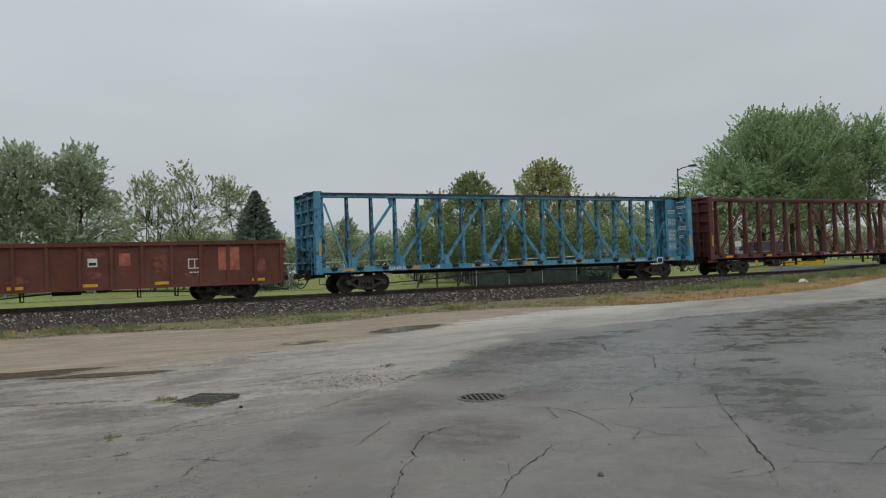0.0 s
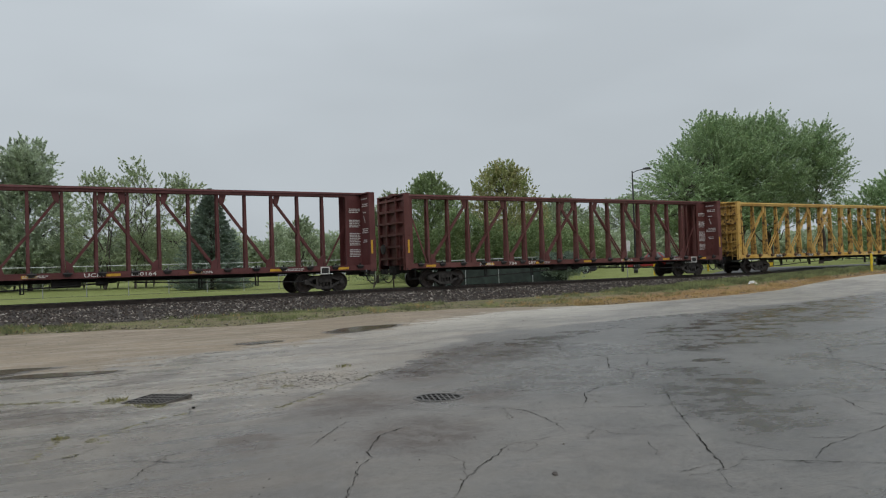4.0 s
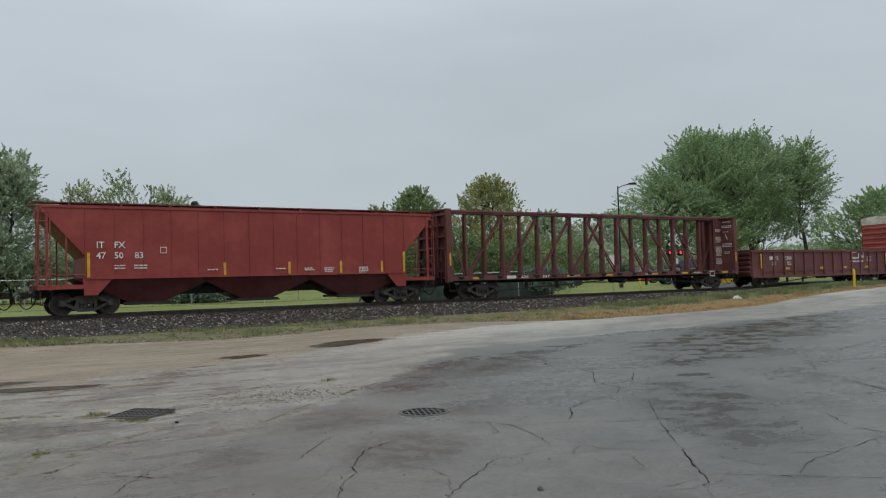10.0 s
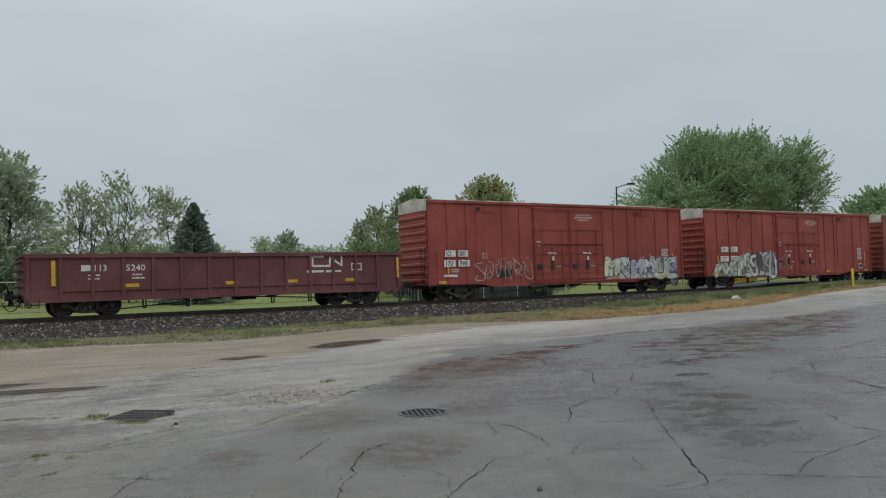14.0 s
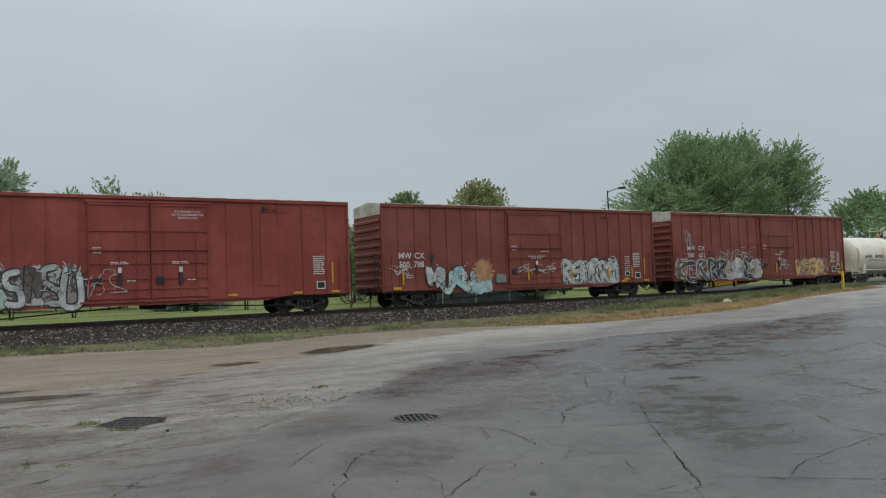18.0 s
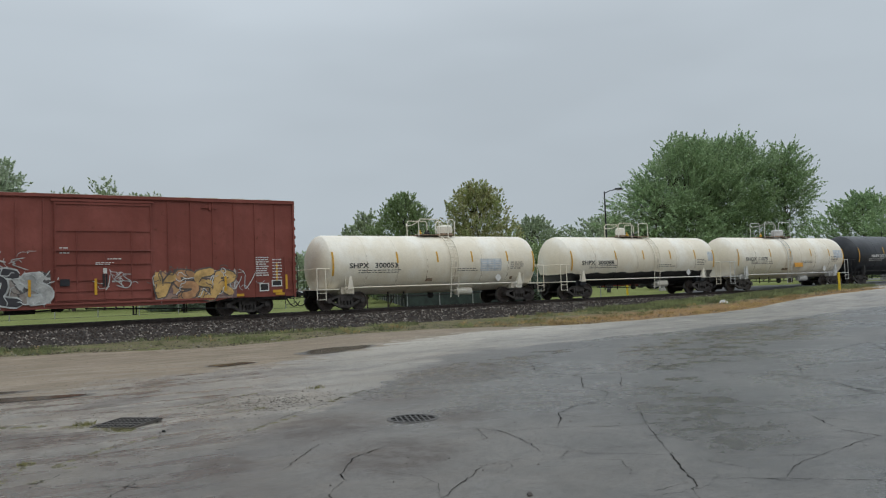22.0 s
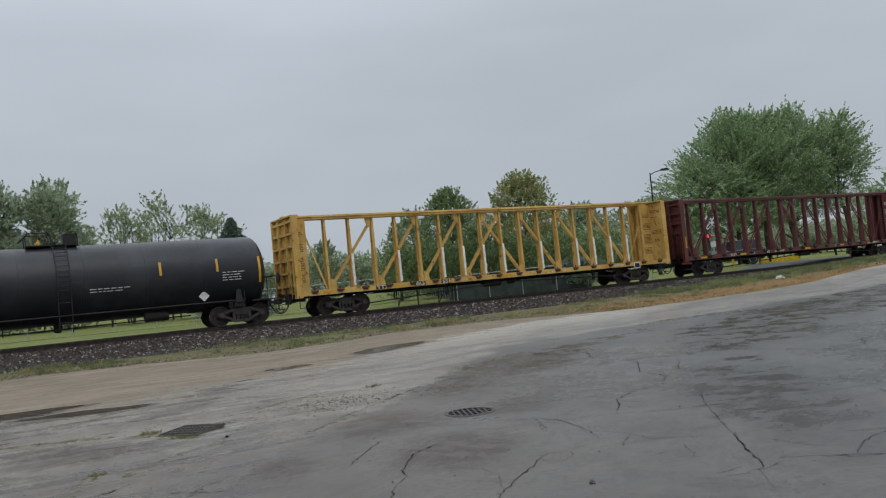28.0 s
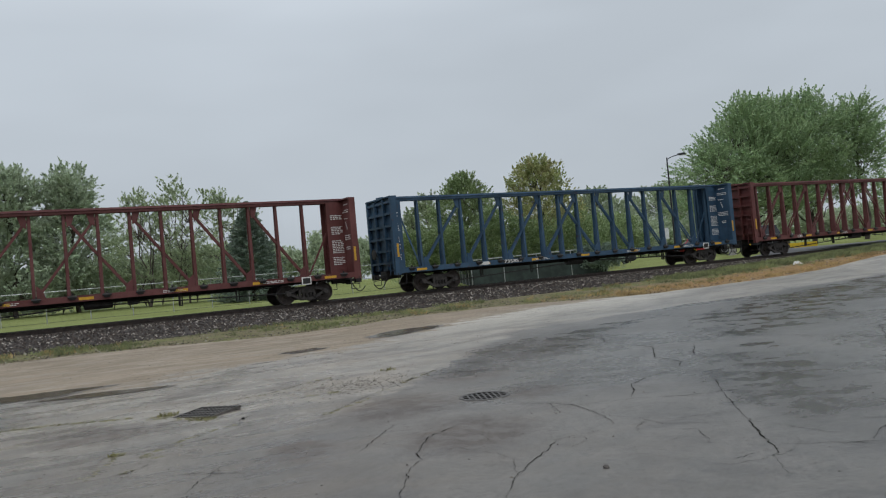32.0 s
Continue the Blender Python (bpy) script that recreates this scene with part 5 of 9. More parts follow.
    # marks on the side sill
    for k in range(7):
        x = -half + 1.6 + k * (2 * half - 3.2) / 6 + rnd.uniform(-0.3, 0.3)
        part("reflector", Shape().box(x - 0.28, x + 0.28, -1.448, -1.443, 1.02, 1.13), M_REFLECT, car)
    for text, x, h in marks:
        wide = 0.165 * len(text) + 0.06
        part("mark_panel", Shape().box(-half + x - 0.05, -half + x + wide, -1.4478, -1.4425, 0.995, 1.18), M_BLACKLET, car) if white_strips or sill_paint is M_YELLOW or paint is M_NAVY else None
        letter(car, text, -half + x, 1.01, h * 0.68, M_WHITE, y=-1.450, stretch=1.6)
    for x in (0.35, 0.62, 0.8):
        bars(car, -half + 2 * half * x, 1.09, 1.0, 2, M_WHITE, y=-1.448, row_h=0.03, gap=0.03, seed=seed + int(x * 10))
    part("placard", Shape().box(half - 2.9, half - 2.45, -1.47, -1.462, 0.82, 1.17), M_WHITE, car)
    part("placard_center", Shape().box(half - 2.85, half - 2.5, -1.474, -1.4705, 0.87, 1.12), M_GRIME, car)
    under_gear(car, half - 3.6, 0.66, seed)
    steps_and_irons(car, half, M_GRIME, 0.45, 1.0)
    ends(car, half, 9.15)
    return car


# ---- open gondola ----
def gondola(left, right, label, paint, seed, posts=14):
    car = thing("gondola", label, "freight car", "freight cars of the train")
    half = register(car, left, right)
    top = 2.50
    for sgn in (-1, 1):
        part("side_wall", Shape().box(-half, half, sgn * 1.36 - 0.015, sgn * 1.36 + 0.015, 0.66, top), paint, car)
        part("top_rail", Shape().box(-half, half, sgn * 1.38 - 0.09, sgn * 1.38 + 0.09, top - 0.14, top + 0.02), paint, car)
        part("bottom_rail", Shape().box(-half + 0.1, half - 0.1, sgn * 1.40 - 0.05, sgn * 1.40 + 0.05, 0.60, 0.74), paint, car)
        for k in range(posts + 1):
            x = -half + 0.12 + k * (2 * half - 0.24) / posts
            part("side_post", Shape().box(x - 0.065, x + 0.065, sgn * 1.41 - 0.045, sgn * 1.41 + 0.045, 0.62, top - 0.1), paint, car)
        if seed == 2:
            part("belt_rail", Shape().box(-half + 1.4, half - 1.4, sgn * 1.40 - 0.035, sgn * 1.40 + 0.035, 1.02, 1.10), paint, car)
    for sgn in (-1, 1):
        x = sgn * half
        e = part("end_wall", Shape().box(min(x, x - sgn * 0.05), max(x, x - sgn * 0.05), -1.36, 1.36, 0.75, top), paint, car)
        for k in range(5):
            z = 1.0 + k * 0.32
            part("corrugation", Shape().prism_y([(x, z - 0.11), (x + sgn * 0.12, z - 0.05), (x + sgn * 0.12, z + 0.05), (x, z + 0.11)], -1.36, 1.36), paint, e)
        part("end_rail", Shape().box(min(x + sgn * 0.1, x - sgn * 0.06), max(x + sgn * 0.1, x - sgn * 0.06), -1.46, 1.46, top - 0.1, top + 0.02), paint, e)
    part("floor", Shape().box(-half, half, -1.34, 1.34, 0.95, 1.05).box(-half, half, -0.33, 0.33, 0.62, 0.95), M_GRIME, car)
    under_gear(car, half - 3.2, 0.5, seed)
    steps_and_irons(car, half, M_GRIME, 0.42, 0.75)
    ends(car, half, half - 2.35)
    return car, half


# ---- boxcar ----
def mural(name, cols, line, scale=1.5, edge=0.07):
    """Sprayed paint: bent interlocking fields of colour with thin drawn edges."""
    m, nt, b = nodes_of(name)
    v = coord(nt, (1.0, 0.0, 0.8))
    jag = nt.nodes.new("ShaderNodeTexNoise")
    jag.inputs["Scale"].default_value, jag.inputs["Detail"].default_value = 1.7, 3
    nt.links.new(v, jag.inputs["Vector"])
    bent = nt.nodes.new("ShaderNodeVectorMath")
    bent.operation = "MULTIPLY_ADD"
    bent.inputs[1].default_value = (1.1, 0.0, 1.1)
    nt.links.new(jag.outputs["Color"], bent.inputs[0])
    nt.links.new(v, bent.inputs[2])
    outs = []
    for feature in ("F1", "DISTANCE_TO_EDGE"):
        vor = nt.nodes.new("ShaderNodeTexVoronoi")
        vor.feature = feature
        vor.inputs["Scale"].default_value = scale
        nt.links.new(bent.outputs[0], vor.inputs["Vector"])
        outs.append(vor.outputs["Color"] if feature == "F1" else vor.outputs["Distance"])
    sep = nt.nodes.new("ShaderNodeSeparateColor")
    nt.links.new(outs[0], sep.inputs[0])
    c = blend(nt, span(nt, sep.outputs[0], 0.34, 0.36), cols[0], cols[1])
    c = blend(nt, span(nt, sep.outputs[1], 0.60, 0.62), c, cols[2])
    c = blend(nt, math_of(nt, "MULTIPLY", noise_of(nt, v, 6.0, 5, 0.65), 0.35), c, cols[1])
    c = blend(nt, span(nt, outs[1], edge * 0.55, edge, 0.85, 0.0), c, line)
    nt.links.new(c, b.inputs["Base Color"])
    b.inputs["Roughness"].default_value = 0.6
    return m


def tag(parent, x0, x1, z0, z1, n, fills, line, seed, y=-1.462, back=None, fat=1.0):
    """A sprayed mural: fat looping strokes side by side with thin outlines, over a ragged field of paint."""
    rnd = random.Random(seed)
    w = (x1 - x0) / n

    def ribbon(s, pts, wd, yy):
        k = len(pts)
        vs = []
        for i, (ax, az) in enumerate(pts):
            dx, dz = pts[min(k - 1, i + 1)][0] - pts[max(0, i - 1)][0], pts[min(k - 1, i + 1)][1] - pts[max(0, i - 1)][1]
            d = math.hypot(dx, dz) or 1e-6
            end = 0.45 if i in (0, k - 1) else 1.0
            ox, oz = -dz / d * wd / 2 * end, dx / d * wd / 2 * end
            vs += [(ax + ox, yy - 0.0003 * i, az + oz), (ax - ox, yy - 0.0003 * i, az - oz)]
        s.add(vs, [(2 * i, 2 * i + 2, 2 * i + 3, 2 * i + 1) for i in range(k - 1)])

    def curve(p, k=5):
        out = []
        p = [p[0]] + p + [p[-1]]
        for i in range(1, len(p) - 2):
            for j in range(k):
                t = j / k
                out.append(tuple(0.5 * (2 * b + (c - a) * t + (2 * a - 5 * b + 4 * c - d) * t * t + (3 * b - a - 3 * c + d) * t**3) for a, b, c, d in zip(p[i - 1], p[i], p[i + 1], p[i + 2])))
        return out + [p[-1]]

    panel, edge, shine = Shape(), Shape(), Shape()
    fill = [Shape() for _ in fills]
    if back:
        k = max(16, int((x1 - x0) / 0.07))
        top = [(x0 + (x1 - x0) * i / k, z1 - 0.10 + 0.22 * noise.noise((i * 0.16, seed * 1.7, 0)) + 0.14 * rnd.random() * (i % 3 == 0)) for i in range(k + 1)]
        for (ax, az), (bx, bz) in zip(top, top[1:]):
            panel.add([(ax, y + 0.002, z0), (bx, y + 0.002, z0), (bx, y + 0.002, bz), (ax, y + 0.002, az)], [(0, 1, 2, 3)])
        for _ in range(int((x1 - x0) * 2)):
            px, d = rnd.uniform(x0, x1), rnd.uniform(0.04, 0.16)
            panel.add([(px, y + 0.002, z0 - d), (px + 0.015, y + 0.002, z0 - d), (px + 0.02, y + 0.002, z0 - 0.001), (px - 0.005, y + 0.002, z0 - 0.001)], [(0, 1, 2, 3)])
    wd = min(0.34, 0.30 * w + 0.06) * fat
    for i in range(n):
        cx = x0 + w * (i + 0.5)
        lo, hi = z0 + wd * 0.6, z1 - wd * 0.5
        l, r = cx - w * 0.36, cx + w * 0.36
        mid = (lo + hi) / 2
        forms = ([(l, lo), (l, hi), (r, hi * 0.9 + lo * 0.1), (l + w * 0.15, mid), (r, lo)], [(r, hi), (l, hi * 0.9 + lo * 0.1), (l, mid + 0.1), (r, mid - 0.1), (r, lo), (l, lo)], [(l, hi), (l, lo), (r, lo), (r, hi)],
                 [(l, lo), (l, hi), (cx, mid), (r, hi), (r, lo)], [(l, hi), (l, lo), (cx, mid), (r, hi)], [(r, hi), (l, hi), (l, mid), (l, lo), (r, lo)])
        pts = [(px + rnd.uniform(-0.10, 0.10), pz + rnd.uniform(-0.14, 0.14)) for px, pz in forms[rnd.randrange(6)]]
        path = curve(pts, 4)
        layer = y - 0.002 - (i % 2) * 0.0004
        if fills:
            ribbon(edge, path, wd + 0.12, layer)
            ribbon(fill[i % len(fills)], path, wd * 0.97, layer - 0.012)
        else:
            ribbon(edge, path, 0.04, layer)
        for _ in range(9 if fills else 3):
            px, pz = cx + rnd.uniform(-0.5, 0.5) * w, rnd.uniform(z0 + 0.1, z1 + 0.05)
            q = [(px, pz)]
            an = rnd.uniform(0, 6.28)
            for _ in range(4):
                an += rnd.uniform(-1.2, 1.2)
                q.append((q[-1][0] + 0.13 * math.cos(an), min(z1 + 0.15, max(z0, q[-1][1] + 0.13 * math.sin(an)))))
            ribbon(shine if rnd.random() < 0.35 else edge, curve(q, 3), 0.034 if fills else 0.024, layer - (0.026 if fills else 0.004))
    name = "sprayed graffiti, unreadable looping shapes"
    ob = part("graffiti", panel, back, parent, name) if back else part("graffiti", edge, line, parent, name)
    if back:
        tagged(part("paint_outline", edge, line, ob), kind="stuff")
    for s, m in zip(fill, fills):
        if s.v:
            tagged(part("paint_fill", s, m, ob), kind="stuff")
    if shine.v:
        tagged(part("paint_highlight", shine, G_WHITE if fills else line, ob), kind="stuff")
    return ob


def burst(parent, x, z, r, material, seed, y=-1.4615):
    """A sprayed ball of paint with a rayed edge."""
    rnd, s = random.Random(seed), Shape()
    n = 170
    s.add([(x, y, z)] + [(x + r * k * math.cos(6.2832 * i / n), y, z + r * k * math.sin(6.2832 * i / n)) for i, k in enumerate(rnd.choice((0.70, 0.84, 0.95, 1.0, 1.12)) for _ in range(n))], [(0, 1 + i, 1 + (i + 1) % n) for i in range(n)])
    part("graffiti", s, material, parent, "orange sprayed ball with a rayed edge")


G_WHITE = plain("white_spray", (0.450, 0.462, 0.445), 0.6, 0, 0.32, 2.6)
G_MINT = plain("mint_spray", (0.405, 0.493, 0.422), 0.6, 0, 0.32, 2.6)
G_AQUA = plain("aqua_spray", (0.317, 0.510, 0.528), 0.6, 0, 0.2, 3)
G_BLUE = plain("violet_blue_spray", (0.194, 0.185, 0.317), 0.6, 0, 0.2, 3)
G_GREY = plain("silver_spray", (0.370, 0.370, 0.352), 0.5, 0.1, 0.32, 2.6)
G_OCHRE = plain("ochre_spray", (0.470, 0.300, 0.105), 0.6, 0, 0.3, 3)
G_PEACH = plain("peach_spray", (0.400, 0.215, 0.100), 0.6, 0, 0.25, 3)
G_YELLOW = plain("pale_yellow_spray", (0.493, 0.510, 0.370), 0.6, 0, 0.32, 2.6)
G_LILAC = plain("lilac_spray", (0.352, 0.317, 0.387), 0.6, 0, 0.2, 3)
G_CAMO = plain("brown_grey_spray", (0.106, 0.088, 0.075), 0.6, 0, 0.3, 3)
G_SILVER = plain("pale_silver_spray", (0.484, 0.484, 0.466), 0.5, 0.1, 0.32, 2.6)
G_BLACK = plain("black_spray", (0.031, 0.029, 0.033), 0.6, 0, 0.2, 3)
G_MURAL_VIOLET = mural("violet_and_mint_mural", ((0.211, 0.202, 0.317), (0.387, 0.370, 0.440), (0.458, 0.528, 0.405)), (0.035, 0.035, 0.053), 1.5)
G_MURAL_MINT = mural("mint_camouflage_mural", ((0.405, 0.484, 0.387), (0.211, 0.211, 0.150), (0.484, 0.510, 0.405)), (0.079, 0.070, 0.053), 1.7)
G_MURAL_SILVER = mural("silver_mural", ((0.422, 0.431, 0.414), (0.528, 0.546, 0.510), (0.317, 0.317, 0.317)), (0.053, 0.053, 0.062), 1.8)
G_MURAL_CAMO = mural("brown_and_white_mural", ((0.141, 0.106, 0.079), (0.405, 0.405, 0.387), (0.211, 0.176, 0.150)), (0.035, 0.031, 0.031), 1.8)
G_MURAL_ORANGE = mural("orange_and_lilac_mural", ((0.230, 0.160, 0.150), (0.400, 0.240, 0.110), (0.350, 0.310, 0.290)), (0.130, 0.080, 0.090), 2.0)


def boxcar(left, right, label, paint, seed, door=(0.43, 0.62), double=False, end_white=M_ROOF, fine=20, wide=0, hatches=()):
    car = thing("boxcar", label, "freight car", "freight cars of the train")
    half = register(car, left, right)
    L, eave, sill = 2 * half, 5.16, 0.80
    d0, d1 = -half + L * door[0], -half + L * door[1]
    body = Shape().box(-half, half, -1.40, 1.40, sill, eave)
    part("body", body, paint, car)
    for sy in (-1, 1):
        # deeper sill between the trucks
        part("side_sill", Shape().prism_y([(-half + 3.0, sill + 0.02), (-half + 4.2, 0.62), (half - 4.2, 0.62), (half - 3.0, sill + 0.02)], sy * 1.40 - 0.02, sy * 1.40 + 0.02), paint, car)
        part("eave_rail", Shape().box(-half, half, sy * 1.42 - 0.05, sy * 1.42 + 0.05, eave - 0.13, eave + 0.02), paint, car)
        part("gutter", Shape().box(-half * 0.82, half * 0.55, sy * 1.46 - 0.04, sy * 1.46 + 0.04, eave - 0.10, eave - 0.02), paint, car) if sy < 0 else None
        x = -half
        k = 0
        while x < half - 0.05:
            if not (d0 - 0.05 < x < d1 + 0.05):
                wd = 0.055 if k % 2 == 0 or not wide else 0.03
                part("side_post", Shape().box(x, x + wd, min(sy * 1.40, sy * 1.445), max(sy * 1.40, sy * 1.445), sill, eave - 0.1), paint, car)
            x += L / fine
            k += 1
        for xe in (-half, half - 0.09):
            part("corner_post", Shape().box(xe, xe + 0.09, min(sy * 1.38, sy * 1.455), max(sy * 1.38, sy * 1.455), sill - 0.05, eave), paint, car)
        # doors
        leaves = [(d0, (d0 + d1) / 2 - 0.02), ((d0 + d1) / 2 + 0.02, d1)] if double else [(d0, d1)]
        for a, c in leaves:
            yo, yi = sy * 1.475, sy * 1.39
            dr = part("door", Shape().box(a, c, min(yo, yi), max(yo, yi), 0.86, eave - 0.28), paint, car)
            for z in (0.95, 1.30, 1.73, 2.37, 2.92, 3.72, 4.80):
                part("panel_rib", Shape().box(a + 0.03, c - 0.03, min(yo, yo + sy * 0.04), max(yo, yo + sy * 0.04), z - 0.025, z + 0.025), paint, dr)
            for u in (0.22, 0.50, 0.78):
                x = a + (c - a) * u
                part("lock_rod", Shape().tube((x, yo + sy * 0.055, 0.90), (x, yo + sy * 0.055, 3.75 if u != 0.5 else 2.95), 0.020, 6), paint, dr)
            for x in (a + 0.04, c - 0.04):
                part("lock_rod", Shape().tube((x, yo + sy * 0.05, 0.90), (x, yo + sy * 0.05, eave - 0.32), 0.022, 6), paint, dr)
            part("lock_bar", Shape().tube((a - 0.08, yo + sy * 0.06, 2.92), (c + 0.08, yo + sy * 0.06, 2.90), 0.018, 6), paint, dr)
            part("door_latch", Shape().box((a + c) / 2 - 0.09, (a + c) / 2 + 0.09, min(yo, yo + sy * 0.07), max(yo, yo + sy * 0.07), 1.45, 1.95), M_GRIME, dr)
            part("latch_tag", Shape().box((a + c) / 2 - 0.07, (a + c) / 2 + 0.07, min(yo + sy * 0.071, yo + sy * 0.078), max(yo + sy * 0.071, yo + sy * 0.078), 1.98, 2.2), M_WHITE, dr)
            part("door_handle", Shape().box(a + 0.2, a + 0.55, min(yo, yo + sy * 0.06), max(yo, yo + sy * 0.06), 1.50, 1.78), M_TANKBLACK, dr)
            if sy < 0:
                bars(dr, (a + c) / 2 - 0.35, 2.40, 0.7, 2, M_WHITE, y=-1.52, row_h=0.035, gap=0.03, seed=seed + 4)
                bars(dr, (a + c) / 2 + 0.28, 1.62, 0.4, 1, M_WHITE, y=-1.482, row_h=0.06, seed=seed + 6)
        part("door_track", Shape().box(d0 - 0.3, d1 + (d1 - d0) * 0.7, min(sy * 1.42, sy * 1.50), max(sy * 1.42, sy * 1.50), 0.76, 0.84), paint, car)
        part("door_rail", Shape().box(d0 - 0.1, d1 + 0.1, min(sy * 1.42, sy * 1.50), max(sy * 1.42, sy * 1.50), eave - 0.27, eave - 0.18), paint, car)
        for x in hatches:
            hp = part("side_hatch", Shape().box(x, x + 1.1, min(sy * 1.40, sy * 1.432), max(sy * 1.40, sy * 1.432), 1.3, 4.62), paint, car)
            part("hatch_hood", Shape().box(x - 0.03, x + 1.13, min(sy * 1.40, sy * 1.47), max(sy * 1.40, sy * 1.47), 4.62, 4.67), paint, hp)
            part("hatch_hook", Shape().box(x + 0.12, x + 0.26, min(sy * 1.40, sy * 1.49), max(sy * 1.40, sy * 1.49), 4.68, 4.86), M_GRIME, hp)
        part("reflector", Shape().box(-half + 1.15, -half + 1.24, sy * 1.452 - 0.004, sy * 1.452 + 0.004, 1.35, 2.15), M_REFLECT, car)
    # roof and ends
    roof = Shape().prism_x([(-1.45, eave - 0.01), (-1.45, eave + 0.03), (0, eave + 0.20), (1.45, eave + 0.03), (1.45, eave - 0.01)], -half, half)
    for k in range(1, 16):
        x = -half + L * k / 16
        roof.prism_x([(-1.45, eave + 0.03), (-1.45, eave + 0.06), (0, eave + 0.23), (1.45, eave + 0.06), (1.45, eave + 0.03)], x - 0.03, x + 0.03)
    part("roof", roof, M_ROOF, car, "galvanised peaked steel roof")
    for sg in (-1, 1):
        x = sg * half
        e = part("end_wall", Shape().box(min(x, x + sg * 0.03), max(x, x + sg * 0.03), -1.38, 1.38, sill, eave - 0.55), paint, car)
        for k in range(9):
            z = 1.05 + k * 0.41
            part("corrugation", Shape().prism_y([(x, z - 0.13), (x + sg * 0.10, z - 0.05), (x + sg * 0.10, z + 0.05), (x, z + 0.13)], -1.34, 1.34), paint, e)
        part("roof_end", Shape().box(min(x, x + sg * 0.05), max(x, x + sg * 0.05), -1.40, 1.40, eave - 0.52, eave + 0.02), end_white, e)
        ladder(e, x + sg * 0.14, -1.12, 0.9, 2.7, 0.42, M_GRIME, along="y")
        ladder(car, x - sg * 0.32, -1.47, 0.9, 2.6, 0.42, paint)
        ladder(car, x - sg * 0.32, 1.47, 0.9, 2.6, 0.42, paint)
    part("underframe", Shape().box(-half, half, -0.33, 0.33, 0.62, sill).box(-half + 0.2, half - 0.2, -1.3, 1.3, sill - 0.1, sill), M_GRIME, car)
    for k in range(3):
        x = -half + L * (0.7, 0.86, 0.96)[k]
        part("reflector", Shape().box(x - 0.22, x + 0.22, -1.452, -1.446, 0.86, 0.97), M_REFLECT, car)
    part("reflector", Shape().box(-half + 0.6, -half + 1.05, -1.452, -1.446, 0.86, 1.0), M_REFLECT, car)
    part("reflector", Shape().box(half - 0.95, half - 0.87, -1.452, -1.446, 1.3, 2.3), M_REFLECT, car)
    bars(car, half - 1.9, 2.55, 0.6, 9, M_WHITE, row_h=0.05, gap=0.05, seed=seed)
    bars(car, -half + 1.35, 1.55, 0.5, 2, M_WHITE, row_h=0.05, gap=0.06, seed=seed + 9)
    bars(car, d0 + 0.2, 3.0, 0.35, 3, M_WHITE, y=-1.482, row_h=0.05, gap=0.05, seed=seed + 5)
    part("placard", Shape().box(half - 1.75, half - 1.3, -1.455, -1.448, 1.05, 1.42), M_WHITE, car)
    part("placard_center", Shape().box(half - 1.70, half - 1.35, -1.459, -1.4555, 1.10, 1.37), M_GRIME, car)
    part("hatch_plate", Shape().box(half * 0.55, half * 0.55 + 0.75, -1.45, -1.40, eave - 0.42, eave - 0.36).box(half * 0.55 + 0.33, half * 0.55 + 0.43, -1.48, -1.42, eave - 0.50, eave - 0.30), paint, car)
    under_gear(car, half - 3.2, 0.5, seed)
    steps_and_irons(car, half, M_GRIME, 0.42, 0.85, 1.44)
    ends(car, half, half - 2.2)
    return car, half


